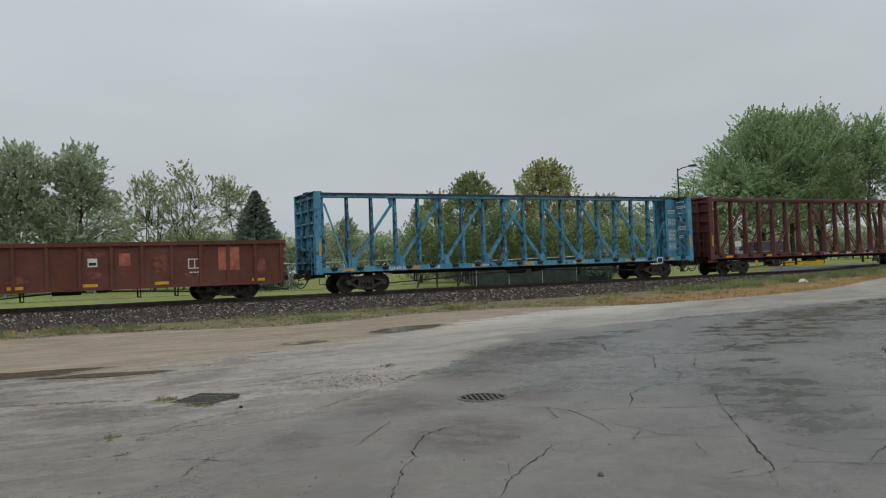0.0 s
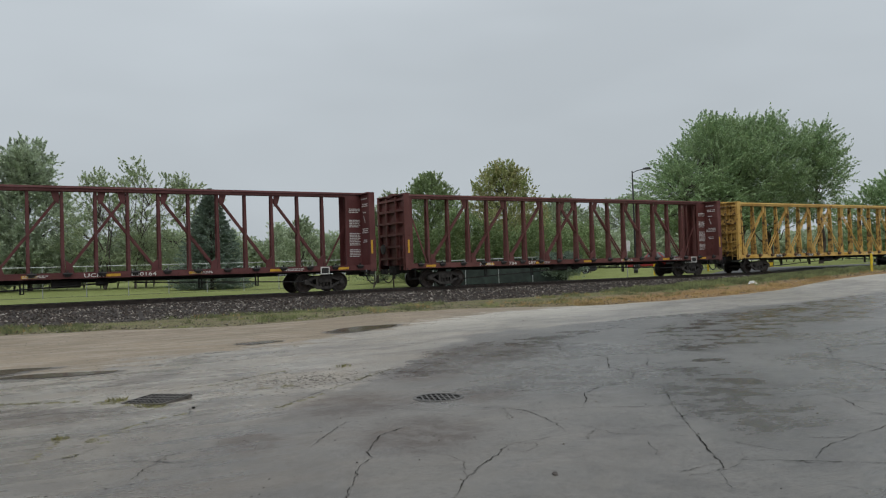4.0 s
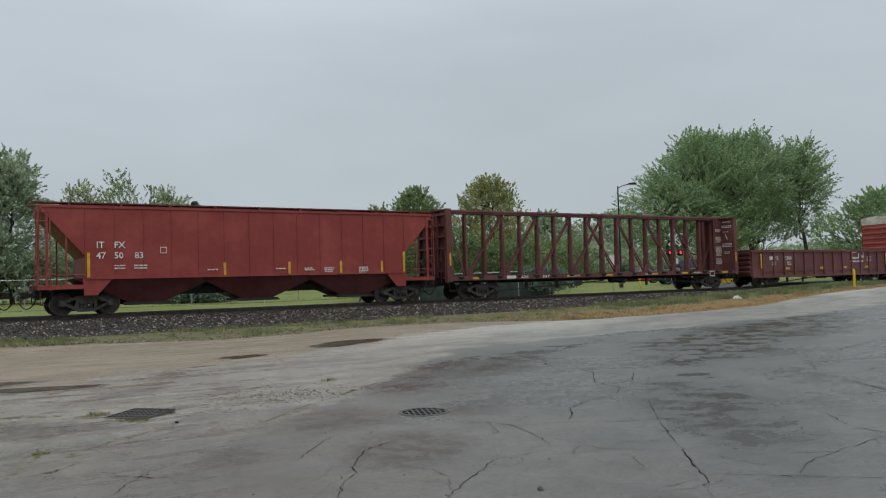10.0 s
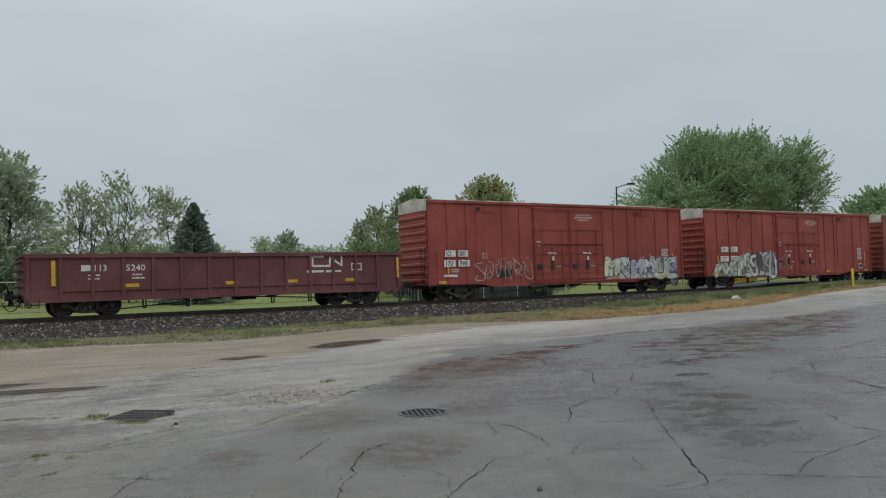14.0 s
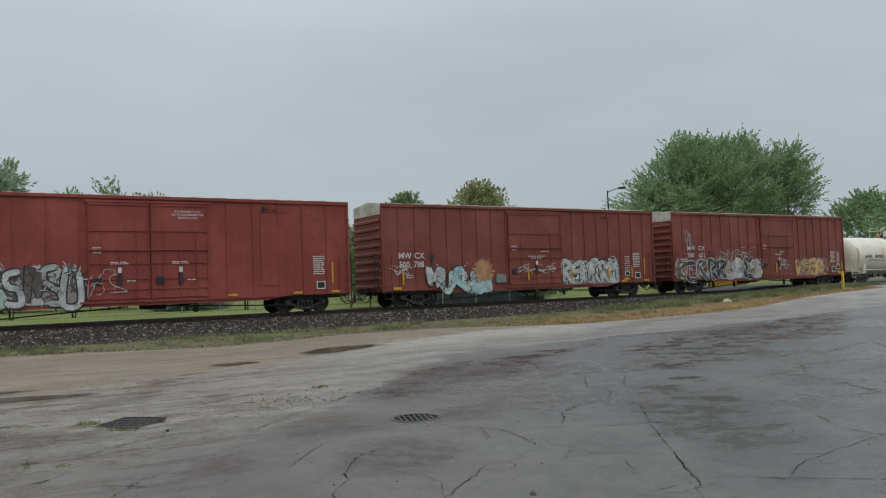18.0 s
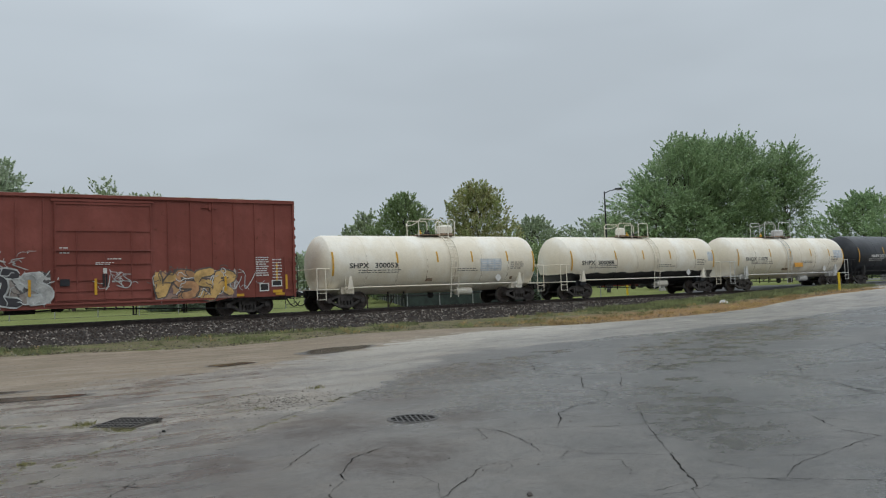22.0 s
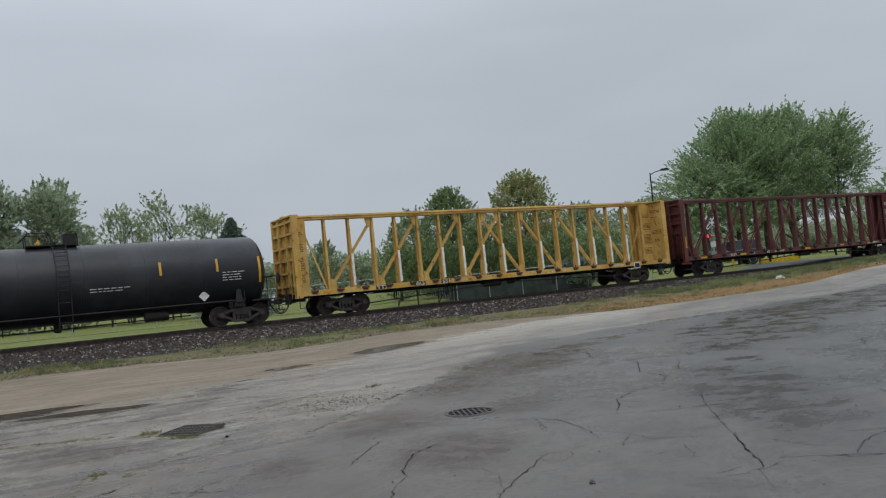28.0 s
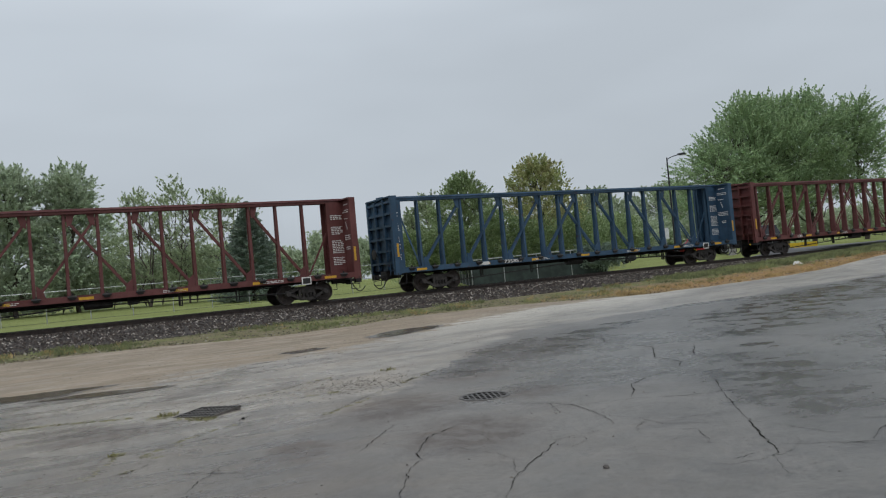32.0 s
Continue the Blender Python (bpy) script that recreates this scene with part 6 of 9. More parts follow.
# ---- covered hopper ----
def hopper(left, right):
    car = thing("covered_hopper", "red covered grain hopper with sloped ends and three discharge bays", "freight car", "freight cars of the train")
    half = register(car, left, right)
    hs = half - 1.75      # where the full-depth side begins
    outline = [(-half + 0.15, 4.36), (-half + 0.15, 4.18), (-hs, 2.35), (-hs, 1.46), (hs, 1.46), (hs, 2.35), (half - 0.15, 4.18), (half - 0.15, 4.36)]
    part("body", Shape().prism_y(outline, -1.42, 1.42), M_HOPPER, car)
    n = 13
    for sy in (-1, 1):
        for k in range(n + 1):
            x = -hs + 2 * hs * k / n
            part("side_post", Shape().box(x - 0.02, x + 0.02, sy * 1.43 - 0.02, sy * 1.43 + 0.02, 1.46, 4.3), M_HOPPER, car)
        part("top_rail", Shape().box(-half + 0.1, half - 0.1, sy * 1.40 - 0.06, sy * 1.40 + 0.06, 4.30, 4.40), M_HOPPER, car)
        part("bottom_rail", Shape().box(-hs, hs, sy * 1.43 - 0.03, sy * 1.43 + 0.03, 1.42, 1.50), M_HOPPER, car)
        # end frames: the sill, posts and a gusset beside each truck
        for sg in (-1, 1):
            part("side_sill", Shape().box(min(sg * half, sg * hs), max(sg * half, sg * hs), sy * 1.40 - 0.04, sy * 1.40 + 0.04, 1.05, 1.22), M_HOPPER, car)
            part("end_post", Shape().beam((sg * (half - 0.35), sy * 1.36, 1.2), (sg * (half - 0.35), sy * 1.36, 4.2), 0.09, 0.07), M_HOPPER, car)
            part("end_post", Shape().beam((sg * (half - 1.05), sy * 1.36, 1.2), (sg * (half - 1.05), sy * 1.36, 3.25), 0.06, 0.06), M_HOPPER, car)
            part("hand_rail", Shape().tube((sg * (half - 0.1), sy * 1.38, 1.62), (sg * hs, sy * 1.38, 1.62), 0.022, 6), M_HOPPER, car)
            part("gusset", Shape().prism_y([(sg * (hs + 0.1), 1.46), (sg * (hs - 1.05), 1.46), (sg * (hs - 0.45), 0.78), (sg * (hs + 0.05), 0.78)], sy * 1.40 - 0.015, sy * 1.40 + 0.015), M_HOPPER, car)
    part("roof", Shape().prism_x([(-1.42, 4.36), (0, 4.50), (1.42, 4.36)], -half + 0.15, half - 0.15), M_HOPPER, car)
    part("running_board", Shape().box(-half - 0.15, half + 0.1, -1.05, -0.45, 4.52, 4.57).box(-half - 0.15, half + 0.1, 0.45, 1.05, 4.52, 4.57), M_MAROON2, car)
    part("hatch_trough", Shape().box(-half + 1.0, half - 1.0, -0.3, 0.3, 4.46, 4.58), M_MAROON2, car)
    for k in range(9):
        x = -half + 1.2 + k * (2 * half - 2.4) / 8
        part("board_support", Shape().box(x - 0.03, x + 0.03, -1.25, 1.25, 4.40, 4.53), M_MAROON2, car)
    for cx in (-hs * 0.66, 0.0, hs * 0.66):
        s = Shape()
        for yy0, yy1 in ((-1.36, 1.36),):
            w1, w0 = hs * 0.40, 0.75
            vs = [(cx - w1, yy0, 1.47), (cx + w1, yy0, 1.47), (cx + w1, yy1, 1.47), (cx - w1, yy1, 1.47), (cx - w0, -0.75, 0.46), (cx + w0, -0.75, 0.46), (cx + w0, 0.75, 0.46), (cx - w0, 0.75, 0.46)]
            s.add(vs, [(0, 1, 5, 4), (1, 2, 6, 5), (2, 3, 7, 6), (3, 0, 4, 7), (4, 5, 6, 7)])
        bay = part("discharge_bay", s, M_MAROON, car)
        part("gate", Shape().box(cx - 0.95, cx + 0.95, -0.8, 0.8, 0.36, 0.46).box(cx - 0.95, cx + 0.95, -1.0, -0.8, 0.33, 0.40), M_GRIME, bay)
    part("center_sill", Shape().box(-half, half, -0.32, 0.32, 0.72, 1.12), M_GRIME, car)
    for sg in (-1, 1):
        x0 = sg * half
        part("end_platform", Shape().box(min(x0, sg * hs), max(x0, sg * hs), -1.36, 1.36, 1.02, 1.10), M_GRIME, car)
        part("slope_sheet", Shape().add([(sg * (half - 0.15), -1.3, 4.15), (sg * (half - 0.15), 1.3, 4.15), (sg * (hs - 0.1), 1.3, 2.2), (sg * (hs - 0.1), -1.3, 2.2), (sg * (hs - 0.1), 1.3, 1.1), (sg * (hs - 0.1), -1.3, 1.1)],
             [(0, 1, 2, 3), (3, 2, 4, 5)]), M_HOPPER, car)
        ladder(car, sg * (half - 0.25), -1.45, 1.0, 4.3, 0.42, M_HOPPER, rungs=9)
        ladder(car, sg * (half - 0.02), -1.0, 1.1, 4.3, 0.42, M_HOPPER, along="y", rungs=9)
    lx = -hs
    for txt, x, z in (("IT", -6.98, 2.69), ("FX", -6.30, 2.69), ("47", -6.98, 2.26), ("50", -6.30, 2.26), ("83", -5.50, 2.26)):
        letter(car, txt, x, z, 0.26, M_WHITE, stretch=1.0)
    bars(car, -6.29, 1.94, 0.42, 2, M_WHITE, row_h=0.05, gap=0.06, seed=4)
    bars(car, -5.52, 1.94, 0.52, 2, M_WHITE, row_h=0.05, gap=0.06, seed=5)
    part("placard", Shape().box(-4.47, -4.20, -1.46, -1.452, 2.46, 2.73), M_WHITE, car)
    part("placard_center", Shape().box(-4.44, -4.23, -1.465, -1.461, 2.49, 2.70), M_HOPPER, car)
    for k, x in enumerate((0.05, 5.6, 8.6, 11.2, 13.4, 14.65)):
        part("reflector", Shape().box(lx + x, lx + x + 0.12, -1.46, -1.452, 1.5, 2.5 if k in (0, 5) else 2.05), M_REFLECT, car)
    for x, k in ((4.9, 1), (8.0, 1), (9.4, 2), (10.4, 3), (12.2, 4)):
        bars(car, lx + x, 1.72, 0.5, k, M_WHITE, row_h=0.05, gap=0.03, seed=int(x * 7))
    steps_and_irons(car, half, M_GRIME, 0.45, 1.05, 1.42)
    ends(car, half - 0.1, 7.3)
    return car


# ---- tank car ----
def tank_car(left, right, label, paint, frame_paint, radius, cz, marks, seed, lower=None, black=False, lx=0.8, deck=(-1.8, 1.1), tall=0.86, panel=None):
    car = thing("tank_car", label, "freight car", "freight cars of the train")
    half = register(car, left, right)
    R, rnd = radius, random.Random(seed)
    dome = [(math.sin(a) * 0.62, math.cos(a) * R) for a in [radians(d) for d in (88, 80, 68, 55, 42, 28, 14, 0)]]
    hx = half - 0.62
    prof = [(-hx - dx, r) for dx, r in dome]
    for k in range(1, 7):
        x = -hx + 2 * hx * k / 7
        prof += [(x - 0.025, R), (x - 0.012, R + 0.008), (x + 0.012, R + 0.008), (x + 0.025, R)]
    prof += [(hx + dx, r) for dx, r in dome[::-1]]
    part("tank_shell", Shape().lathe_x(prof, 56, 0, cz), M_TANK_TWO if lower else paint, car, smooth=25)
    yr = M_BLACKLET if not black else M_WHITE
    # sills, bolsters, running gear
    for sg in (-1, 1):
        x = sg * (half - 1.5)
        part("saddle", Shape().box(x - 0.35, x + 0.35, -1.05, 1.05, 0.78, cz - R * 0.72).box(x - 0.2, x + 0.2, -1.32, 1.32, 0.82, 1.02), lower or frame_paint, car)
        part("stub_sill", Shape().box(min(sg * (half + 0.25), sg * (half - 3.4)), max(sg * (half + 0.25), sg * (half - 3.4)), -0.3, 0.3, 0.70, 1.02), M_GRIME, car)
        part("end_platform", Shape().box(min(sg * (half + 0.3), sg * (half - 0.9)), max(sg * (half + 0.3), sg * (half - 0.9)), -1.35, 1.35, 1.00, 1.05), frame_paint, car)
        rail = Shape()
        xe, xi = sg * (half + 0.25), sg * (half - 1.25)
        rail.path([(xi, -1.36, 1.05), (xi, -1.36, 2.02), (xe, -1.36, 2.02), (xe, -1.36, 0.55)], 0.022)
        rail.path([(xe, -1.36, 2.02), (xe, 1.36, 2.02), (xe, 1.36, 1.0)], 0.022)
        rail.path([(sg * (half - 0.2), -1.36, 0.5), (sg * (half - 0.2), -1.36, 2.02)], 0.022)
        for z in (0.55, 0.85):
            rail.tube((xe, -1.36, z), (sg * (half - 0.2), -1.36, z), 0.016, 6)
        part("end_rail", rail, frame_paint, car)
        part("jack_post", Shape().prism_y([(x - 0.16, 1.0), (x + 0.16, 1.0), (x + 0.07, cz - 0.62), (x - 0.07, cz - 0.62)], -1.40, -1.22).lathe_z([(cz - 0.66, 0.11), (cz - 0.56, 0.11)], 10, x, -1.3), frame_paint, car)
    side = Shape().tube((-half + 1.2, -1.33, 1.08), (half - 1.2, -1.33, 1.08), 0.035, 8)
    for k in range(7):
        x = -half + 2.4 + k * (2 * half - 4.8) / 6
        side.beam((x, -1.33, 1.08), (x + 0.05, -1.0, cz - R * 0.75), 0.04, 0.03)
    part("side_rail", side, frame_paint, car)
    # the top platform, valves and ladder
    zt = cz + R
    d0, d1 = deck
    fit = frame_paint if not black and not lower else (M_GRIME if black else M_TANK)
    part("top_platform", Shape().box(d0, d1, -0.62, 0.62, zt + 0.02, zt + 0.06), M_RUSTSTAIN if not black else M_GRIME, car)
    for y in (-0.6, 0.6):
        for p, q in ((d0, lx - 0.28), (lx + 0.28, d1)) if lx + 0.6 < d1 else ((d0, d0 + 1.15), (d0 + 1.75, lx + 0.3)):
            hoop = [(p, y, zt - 0.05), (p, y, zt + tall - 0.12), (p + 0.10, y, zt + tall), (q - 0.10, y, zt + tall), (q, y, zt + tall - 0.12), (q, y, zt - 0.05)]
            part("guard_rail", Shape().path(hoop, 0.026), fit, car)
    part("end_guard", Shape().path([(d0, -0.6, zt + tall - 0.12), (d0 - 0.22, -0.3, zt + tall - 0.3), (d0 - 0.22, 0.3, zt + tall - 0.3), (d0, 0.6, zt + tall - 0.12)], 0.024), fit, car)
    hx0 = (lx + d1) / 2 + 0.1 if lx + 0.6 < d1 else d0 + 0.75
    wide = 0.42 if lx + 0.6 < d1 else 0.30
    if black:
        part("dome", Shape().box(hx0 - 0.25, hx0 + 0.25, -0.3, 0.3, zt, zt + 0.5), M_GRIME, car)
    else:
        dome_part = part("dome", Shape().lathe_z([(zt + 0.14, wide), (zt + 0.50, wide), (zt + 0.58, wide * 0.85), (zt + 0.62, 0.08)], 18, hx0, 0), fit, car, smooth=30)
        part("hatch_ring", Shape().lathe_z([(zt - 0.05, wide * 0.9), (zt + 0.08, wide * 0.9), (zt + 0.08, wide * 1.06), (zt + 0.15, wide * 1.06), (zt + 0.15, 0.02)], 18, hx0, 0), M_RUSTSTAIN, dome_part)
    for k in range(3):
        part("valve", Shape().lathe_z([(zt, 0.10), (zt + 0.20, 0.10), (zt + 0.24, 0.05), (zt + 0.34, 0.04)], 10, d0 + 0.5 + 0.26 * k if hx0 > lx else hx0 + 0.7 + 0.27 * k, 0.1 * (-1) ** k), M_GRIME if k else M_REFLECT, car)
    lad = Shape()
    arc = [radians(a) for a in (78, 62, 46, 30, 14, 0, -12)]
    pts = [(-(R + 0.09) * math.cos(a), cz + (R + 0.09) * math.sin(a)) for a in arc] + [(-1.42, 0.42)]
    for dx in (-0.24, 0.24):
        lad.path([(lx + dx, y, z) for y, z in pts], 0.022)
    for (ya, za), (yb, zb) in zip(pts, pts[1:]):
        for t in (0.25, 0.75):
            lad.tube((lx - 0.24, ya + (yb - ya) * t, za + (zb - za) * t), (lx + 0.24, ya + (yb - ya) * t, za + (zb - za) * t), 0.016, 6)
    part("ladder", lad, fit, car)

    def patch(x0, x1, z0, z1, m, name, off=0.012):
        a0, a1 = (z0 - cz) / R, (z1 - cz) / R
        s = Shape()
        vs = [(x, -(R + off) * math.cos(a0 + (a1 - a0) * t / 4), cz + (R + off) * math.sin(a0 + (a1 - a0) * t / 4)) for t in range(5) for x in (x0, x1)]
        s.add(vs, [(2 * i, 2 * i + 1, 2 * i + 3, 2 * i + 2) for i in range(4)])
        return part(name, s, m, car)

    for k, x in enumerate((-half + 0.55, -half + 4.1, -half + 6.5, half - 4.75, half - 2.4, half - 0.55)):
        patch(x - 0.05, x + 0.05, cz + (-0.55 if k in (0, 5) else 0.05), cz + 0.62, M_REFLECT, "reflector")
    for txt, x, z, h in marks:
        letter(car, txt, -half + x, z, h * 0.92, yr, stretch=1.30, radius=R, cz=cz, bold=0.010 if not black else 0.012)
    for j, (x, w, n) in enumerate(((1.9, 2.6, 2), (half * 1.15, 1.4, 3), (2 * half - 2.2, 0.9, 4))):
        for i in range(n):
            q = x
            while q < x + w * (0.7 + 0.3 * rnd.random()):
                d = rnd.uniform(0.08, 0.3)
                z = cz - 0.32 - 0.11 * i + (0.3 if j == 2 else 0)
                patch(-half + q, -half + q + d, z, z + 0.034, yr, "small_print") if i < 2 or j == 2 else None
                q += d + 0.06
    if not black:
        for k in range(1, 7):
            x = -hx + 2 * hx * k / 7
            top = cz + rnd.uniform(-0.35, 0.45)
            patch(x + 0.02, x + 0.045, (cz - R * 0.36) if lower else cz - 1.05, top, M_RUSTSTAIN, "ring_stain", 0.006)
            patch(x + rnd.uniform(-0.5, 0.4), x + 0.42, cz - 0.98, cz - 0.80, M_RUSTSTAIN, "ring_stain", 0.004) if k % 3 == 0 and not lower else None
    if panel:
        x0, x1, z0, z1 = panel
        patch(x0, x1, z0, z1, M_PANEL, "data_panel", 0.010)
        for r in range(5):
            for c in range(3):
                za = z0 + (z1 - z0) * (r + 0.22) / 5
                xa = x0 + (x1 - x0) * (c + 0.12) / 3
                patch(xa, xa + (x1 - x0) * 0.25, za, za + (z1 - z0) * 0.10, M_WHITE, "small_print", 0.013)
    part("placard", Shape().prism_y([(half - 3.0, 1.15), (half - 2.77, 1.38), (half - 3.0, 1.61), (half - 3.23, 1.15 + 0.23)], -1.40, -1.395), M_WHITE, car)
    part("outlet_valve", Shape().lathe_z([(0.42, 0.10), (0.5, 0.16), (cz - R + 0.1, 0.16)], 12, 0.2, 0), M_GRIME, car)
    part("heater_pipe", Shape().path([(-half + 3.4, -0.5, 0.62), (-1, -0.55, 0.55), (half - 3.4, -0.5, 0.62)], 0.03), M_GRIME, car)
    part("air_tank", Shape().lathe_x([(half - 5.4, 0.02), (half - 5.36, 0.2), (half - 4.4, 0.2), (half - 4.36, 0.02)], 14, -0.7, 0.72), frame_paint, car)
    under = [-half + 4, -1.8, 2.2]
    for x in under:
        part("hanger", Shape().box(x - 0.025, x + 0.025, -0.6, -0.54, 0.45, 0.9), M_GRIME, car)
    ends(car, half + 0.25, half - 1.35)
    return car


# ---- the cars, front to back ----
def build_train():
    g, h = gondola(-6.16, 10.54, "heavily rusted brown steel gondola with orange patches", M_GON, 1, 14)
    for x, z, w, d in ((1.48, 1.56, 0.43, 0.50), (5.47, 1.25, 0.90, 1.0)):
        part("paint_patch", Shape().box(x, x + w, -1.384, -1.377, z, z + d), M_ORANGE, g, "faded orange primer patch")
    for k, (x, z, w, d) in enumerate(((0.2, 1.05, 0.6, 0.32), (0.15, 1.95, 0.8, 0.2), (2.75, 1.25, 0.7, 0.7), (-2.6, 0.95, 0.9, 0.3), (7.0, 1.0, 0.5, 0.9), (-4.6, 1.3, 0.7, 0.5), (4.0, 1.0, 0.8, 0.25))):
        blot = Shape()
        pts = [(x + w / 2 + w / 2 * math.cos(6.2832 * j / 18) * (1 + 0.5 * noise.noise((j * 0.9, k * 3.3, 0))), z + d / 2 + d / 2 * math.sin(6.2832 * j / 18) * (1 + 0.5 * noise.noise((j * 0.9, k * 3.3, 5)))) for j in range(18)]
        blot.add([(p, -1.379, q) for p, q in pts], [tuple(range(18))])
        part("rust_patch", blot, M_RUSTRED, g)
    part("placard", Shape().box(0.30, 0.66, -1.384, -1.377, 1.54, 1.88), M_WHITE, g)
    part("placard_center", Shape().box(0.34, 0.62, -1.388, -1.3845, 1.60, 1.72), M_GRIME, g)
    fr = Shape()
    for a in (4.22, 4.47, 4.72):
        fr.box(a - 0.02, a + 0.02, -1.386, -1.378, 1.36, 1.78)
    fr.box(4.20, 4.74, -1.386, -1.378, 1.36, 1.40).box(4.20, 4.74, -1.386, -1.378, 1.74, 1.78)
    part("inspection_mark", fr, M_WHITE, g)
    bars(g, 4.25, 1.18, 0.45, 1, M_WHITE, y=-1.384, seed=3)
    for x in (-6.9, -2.56, 0.10, 2.84, 6.9):
        part("reflector", Shape().box(x, x + 0.56, -1.384, -1.377, 0.72, 0.86), M_REFLECT, g)
    centerbeam(12.04, 35.48, "sky-blue centre-beam lumber flatcar with open truss, empty", M_BLUE, M_GRIME, [("GNRR", 3.6, 0.22), ("7318", 5.7, 0.22)], 11, wing_left=False)
    centerbeam(36.91, 60.38, "dark maroon centre-beam lumber flatcar, empty", M_MAROON, M_MAROON, [("UCIR", 10.4, 0.22), ("800164", 12.2, 0.22)], 12)
    centerbeam(62.01, 85.30, "brown-red centre-beam lumber flatcar, empty and scuffed", M_MAROON2, M_MAROON2, [("NOKL", 4.4, 0.22), ("734", 6.3, 0.22), ("287", 7.6, 0.22)], 13)
    centerbeam(86.93, 110.17, "rust-streaked yellow centre-beam lumber flatcar, empty", M_YELLOW, M_YELLOW, [("TTZX", 3.9, 0.22), ("856", 6.0, 0.22), ("564", 7.4, 0.22)], 14, sill_paint=M_YELLOW, winch=M_RUSTBROWN)
    hopper(111.59, 129.85)
    c = centerbeam(130.61, 153.77, "dull brown-red centre-beam lumber flatcar, empty", M_MAROON2, M_MAROON2, [("626", 4.8, 0.22), ("337", 6.3, 0.22)], 15)
    part("mark_bar", Shape().box(-11.35 + 3.6, -11.35 + 4.2, -1.450, -1.444, 1.01, 1.17), M_WHITE, c)
    g, h = gondola(155.19, 171.93, "brown steel gondola with white lettering and yellow reflectors", M_CNGON, 2, 14)
    part("mark_bar", Shape().box(-h + 2.05, -h + 2.6, -1.385, -1.378, 1.82, 2.06), M_WHITE, g)
    letter(g, "13", -h + 2.68, 1.82, 0.25, M_WHITE, y=-1.384)
    letter(g, "5240", -h + 3.75, 1.82, 0.25, M_WHITE, y=-1.384, stretch=1.1)
    bars(g, -h + 2.3, 1.62, 0.5, 2, M_WHITE, y=-1.384, row_h=0.06, gap=0.08, seed=2)
    bars(g, -h + 4.0, 1.62, 0.5, 2, M_WHITE, y=-1.384, row_h=0.06, gap=0.08, seed=3)
    logo = Shape()
    lx = -h + 12.0
    for p, q in (((0.62, 2.32), (0.05, 2.32)), ((0.05, 2.34), (0.05, 1.86)), ((0.05, 1.88), (0.95, 1.88)), ((0.92, 1.88), (0.95, 2.32)), ((0.92, 2.30), (1.55, 1.88)), ((1.54, 1.86), (1.54, 2.36))):
        logo.beam((lx + p[0], -1.386, p[1]), (lx + q[0], -1.386, q[1]), 0.09, 0.012)
    part("emblem", logo, M_WHITE, g, "white bent-line emblem")
    part("mark_bar", Shape().box(lx - 0.25, lx + 0.6, -1.385, -1.378, 1.58, 1.68).box(lx + 0.72, lx + 1.5, -1.385, -1.378, 1.58, 1.68), M_WHITE, g)
    fr = Shape().box(lx + 2.05, lx + 2.6, -1.385, -1.379, 1.65, 2.0)
    part("inspection_mark", fr, M_WHITE, g)
    part("inspection_mark_center", Shape().box(lx + 2.1, lx + 2.55, -1.389, -1.3855, 1.70, 1.95), M_CNGON, g)
    for x in (4.0, 8.2, 11.0, 14.0):
        part("reflector", Shape().box(-h + x - 0.28, -h + x + 0.28, -1.384, -1.377, 1.14, 1.28), M_REFLECT, g)
    part("reflector", Shape().box(-h + 0.95, -h + 1.1, -1.47, -1.46, 1.25, 2.25), M_REFLECT, g)
    part("reflector", Shape().box(h - 0.25, h - 0.13, -1.47, -1.46, 1.25, 2.25), M_REFLECT, g)
    # boxcars
    def plates(car, h, words):
        for txt, x0, x1, z0, z1 in words:
            pl = part("number_plate", Shape().box(x0, x1, -1.464, -1.456, z0, z1), M_WHITE, car)
            letter(pl, txt, x0 + 0.05, z0 + 0.05, (z1 - z0) - 0.10, M_BLACKLET, y=-1.468, stretch=1.0)

    def strips(car, h, xs, on_door=()):
        for x in xs + on_door:
            y = -1.545 if x in on_door else -1.50
            part("reflector", Shape().box(-h + x - 0.05, -h + x + 0.05, y, y + 0.008, 1.12, 1.78), M_REFLECT, car)
        part("reflector", Shape().box(-h + xs[-1] - 0.65, -h + xs[-1] - 0.20, -1.458, -1.450, 0.98, 1.10), M_REFLECT, car)

    def caution(car, x):
        for k, (txt, dx) in enumerate((("CLOSE AND LOCK", 0.10), ("BOTH DOORS BEFORE", 0.0), ("MOVING CAR", 0.26))):
            letter(car, txt, x + dx, 4.52 - 0.135 * k, 0.085, M_WHITE, y=-1.480, stretch=1.12)

    b1, h = boxcar(173.56, 192.49, "weathered red boxcar with pale roof ends and violet and mint graffiti", M_BOX, 1, (0.364, 0.639), True, fine=16, hatches=(5.42, -6.45))
    plates(b1, h, (("CI", -8.45, -7.80, 2.25, 2.58), ("BX", -7.63, -7.01, 2.25, 2.58), ("172", -8.53, -7.81, 1.73, 2.07), ("998", -7.63, -6.93, 1.73, 2.07)))
    caution(b1, 0.45)
    part("inspection_mark", Shape().box(-6.06, -5.78, -1.439, -1.434, 2.15, 2.43), M_WHITE, b1)
    part("inspection_mark_center", Shape().box(-6.03, -5.81, -1.443, -1.4395, 2.18, 2.40), M_BOX, b1)
    part("grime_plate", Shape().box(-5.05, -4.18, -1.45, -1.40, 1.13, 1.51), M_TANKBLACK, b1)
    part("reflector", Shape().box(-8.58, -7.72, -1.452, -1.446, 1.2, 1.32), M_WHITEWEAR, b1)
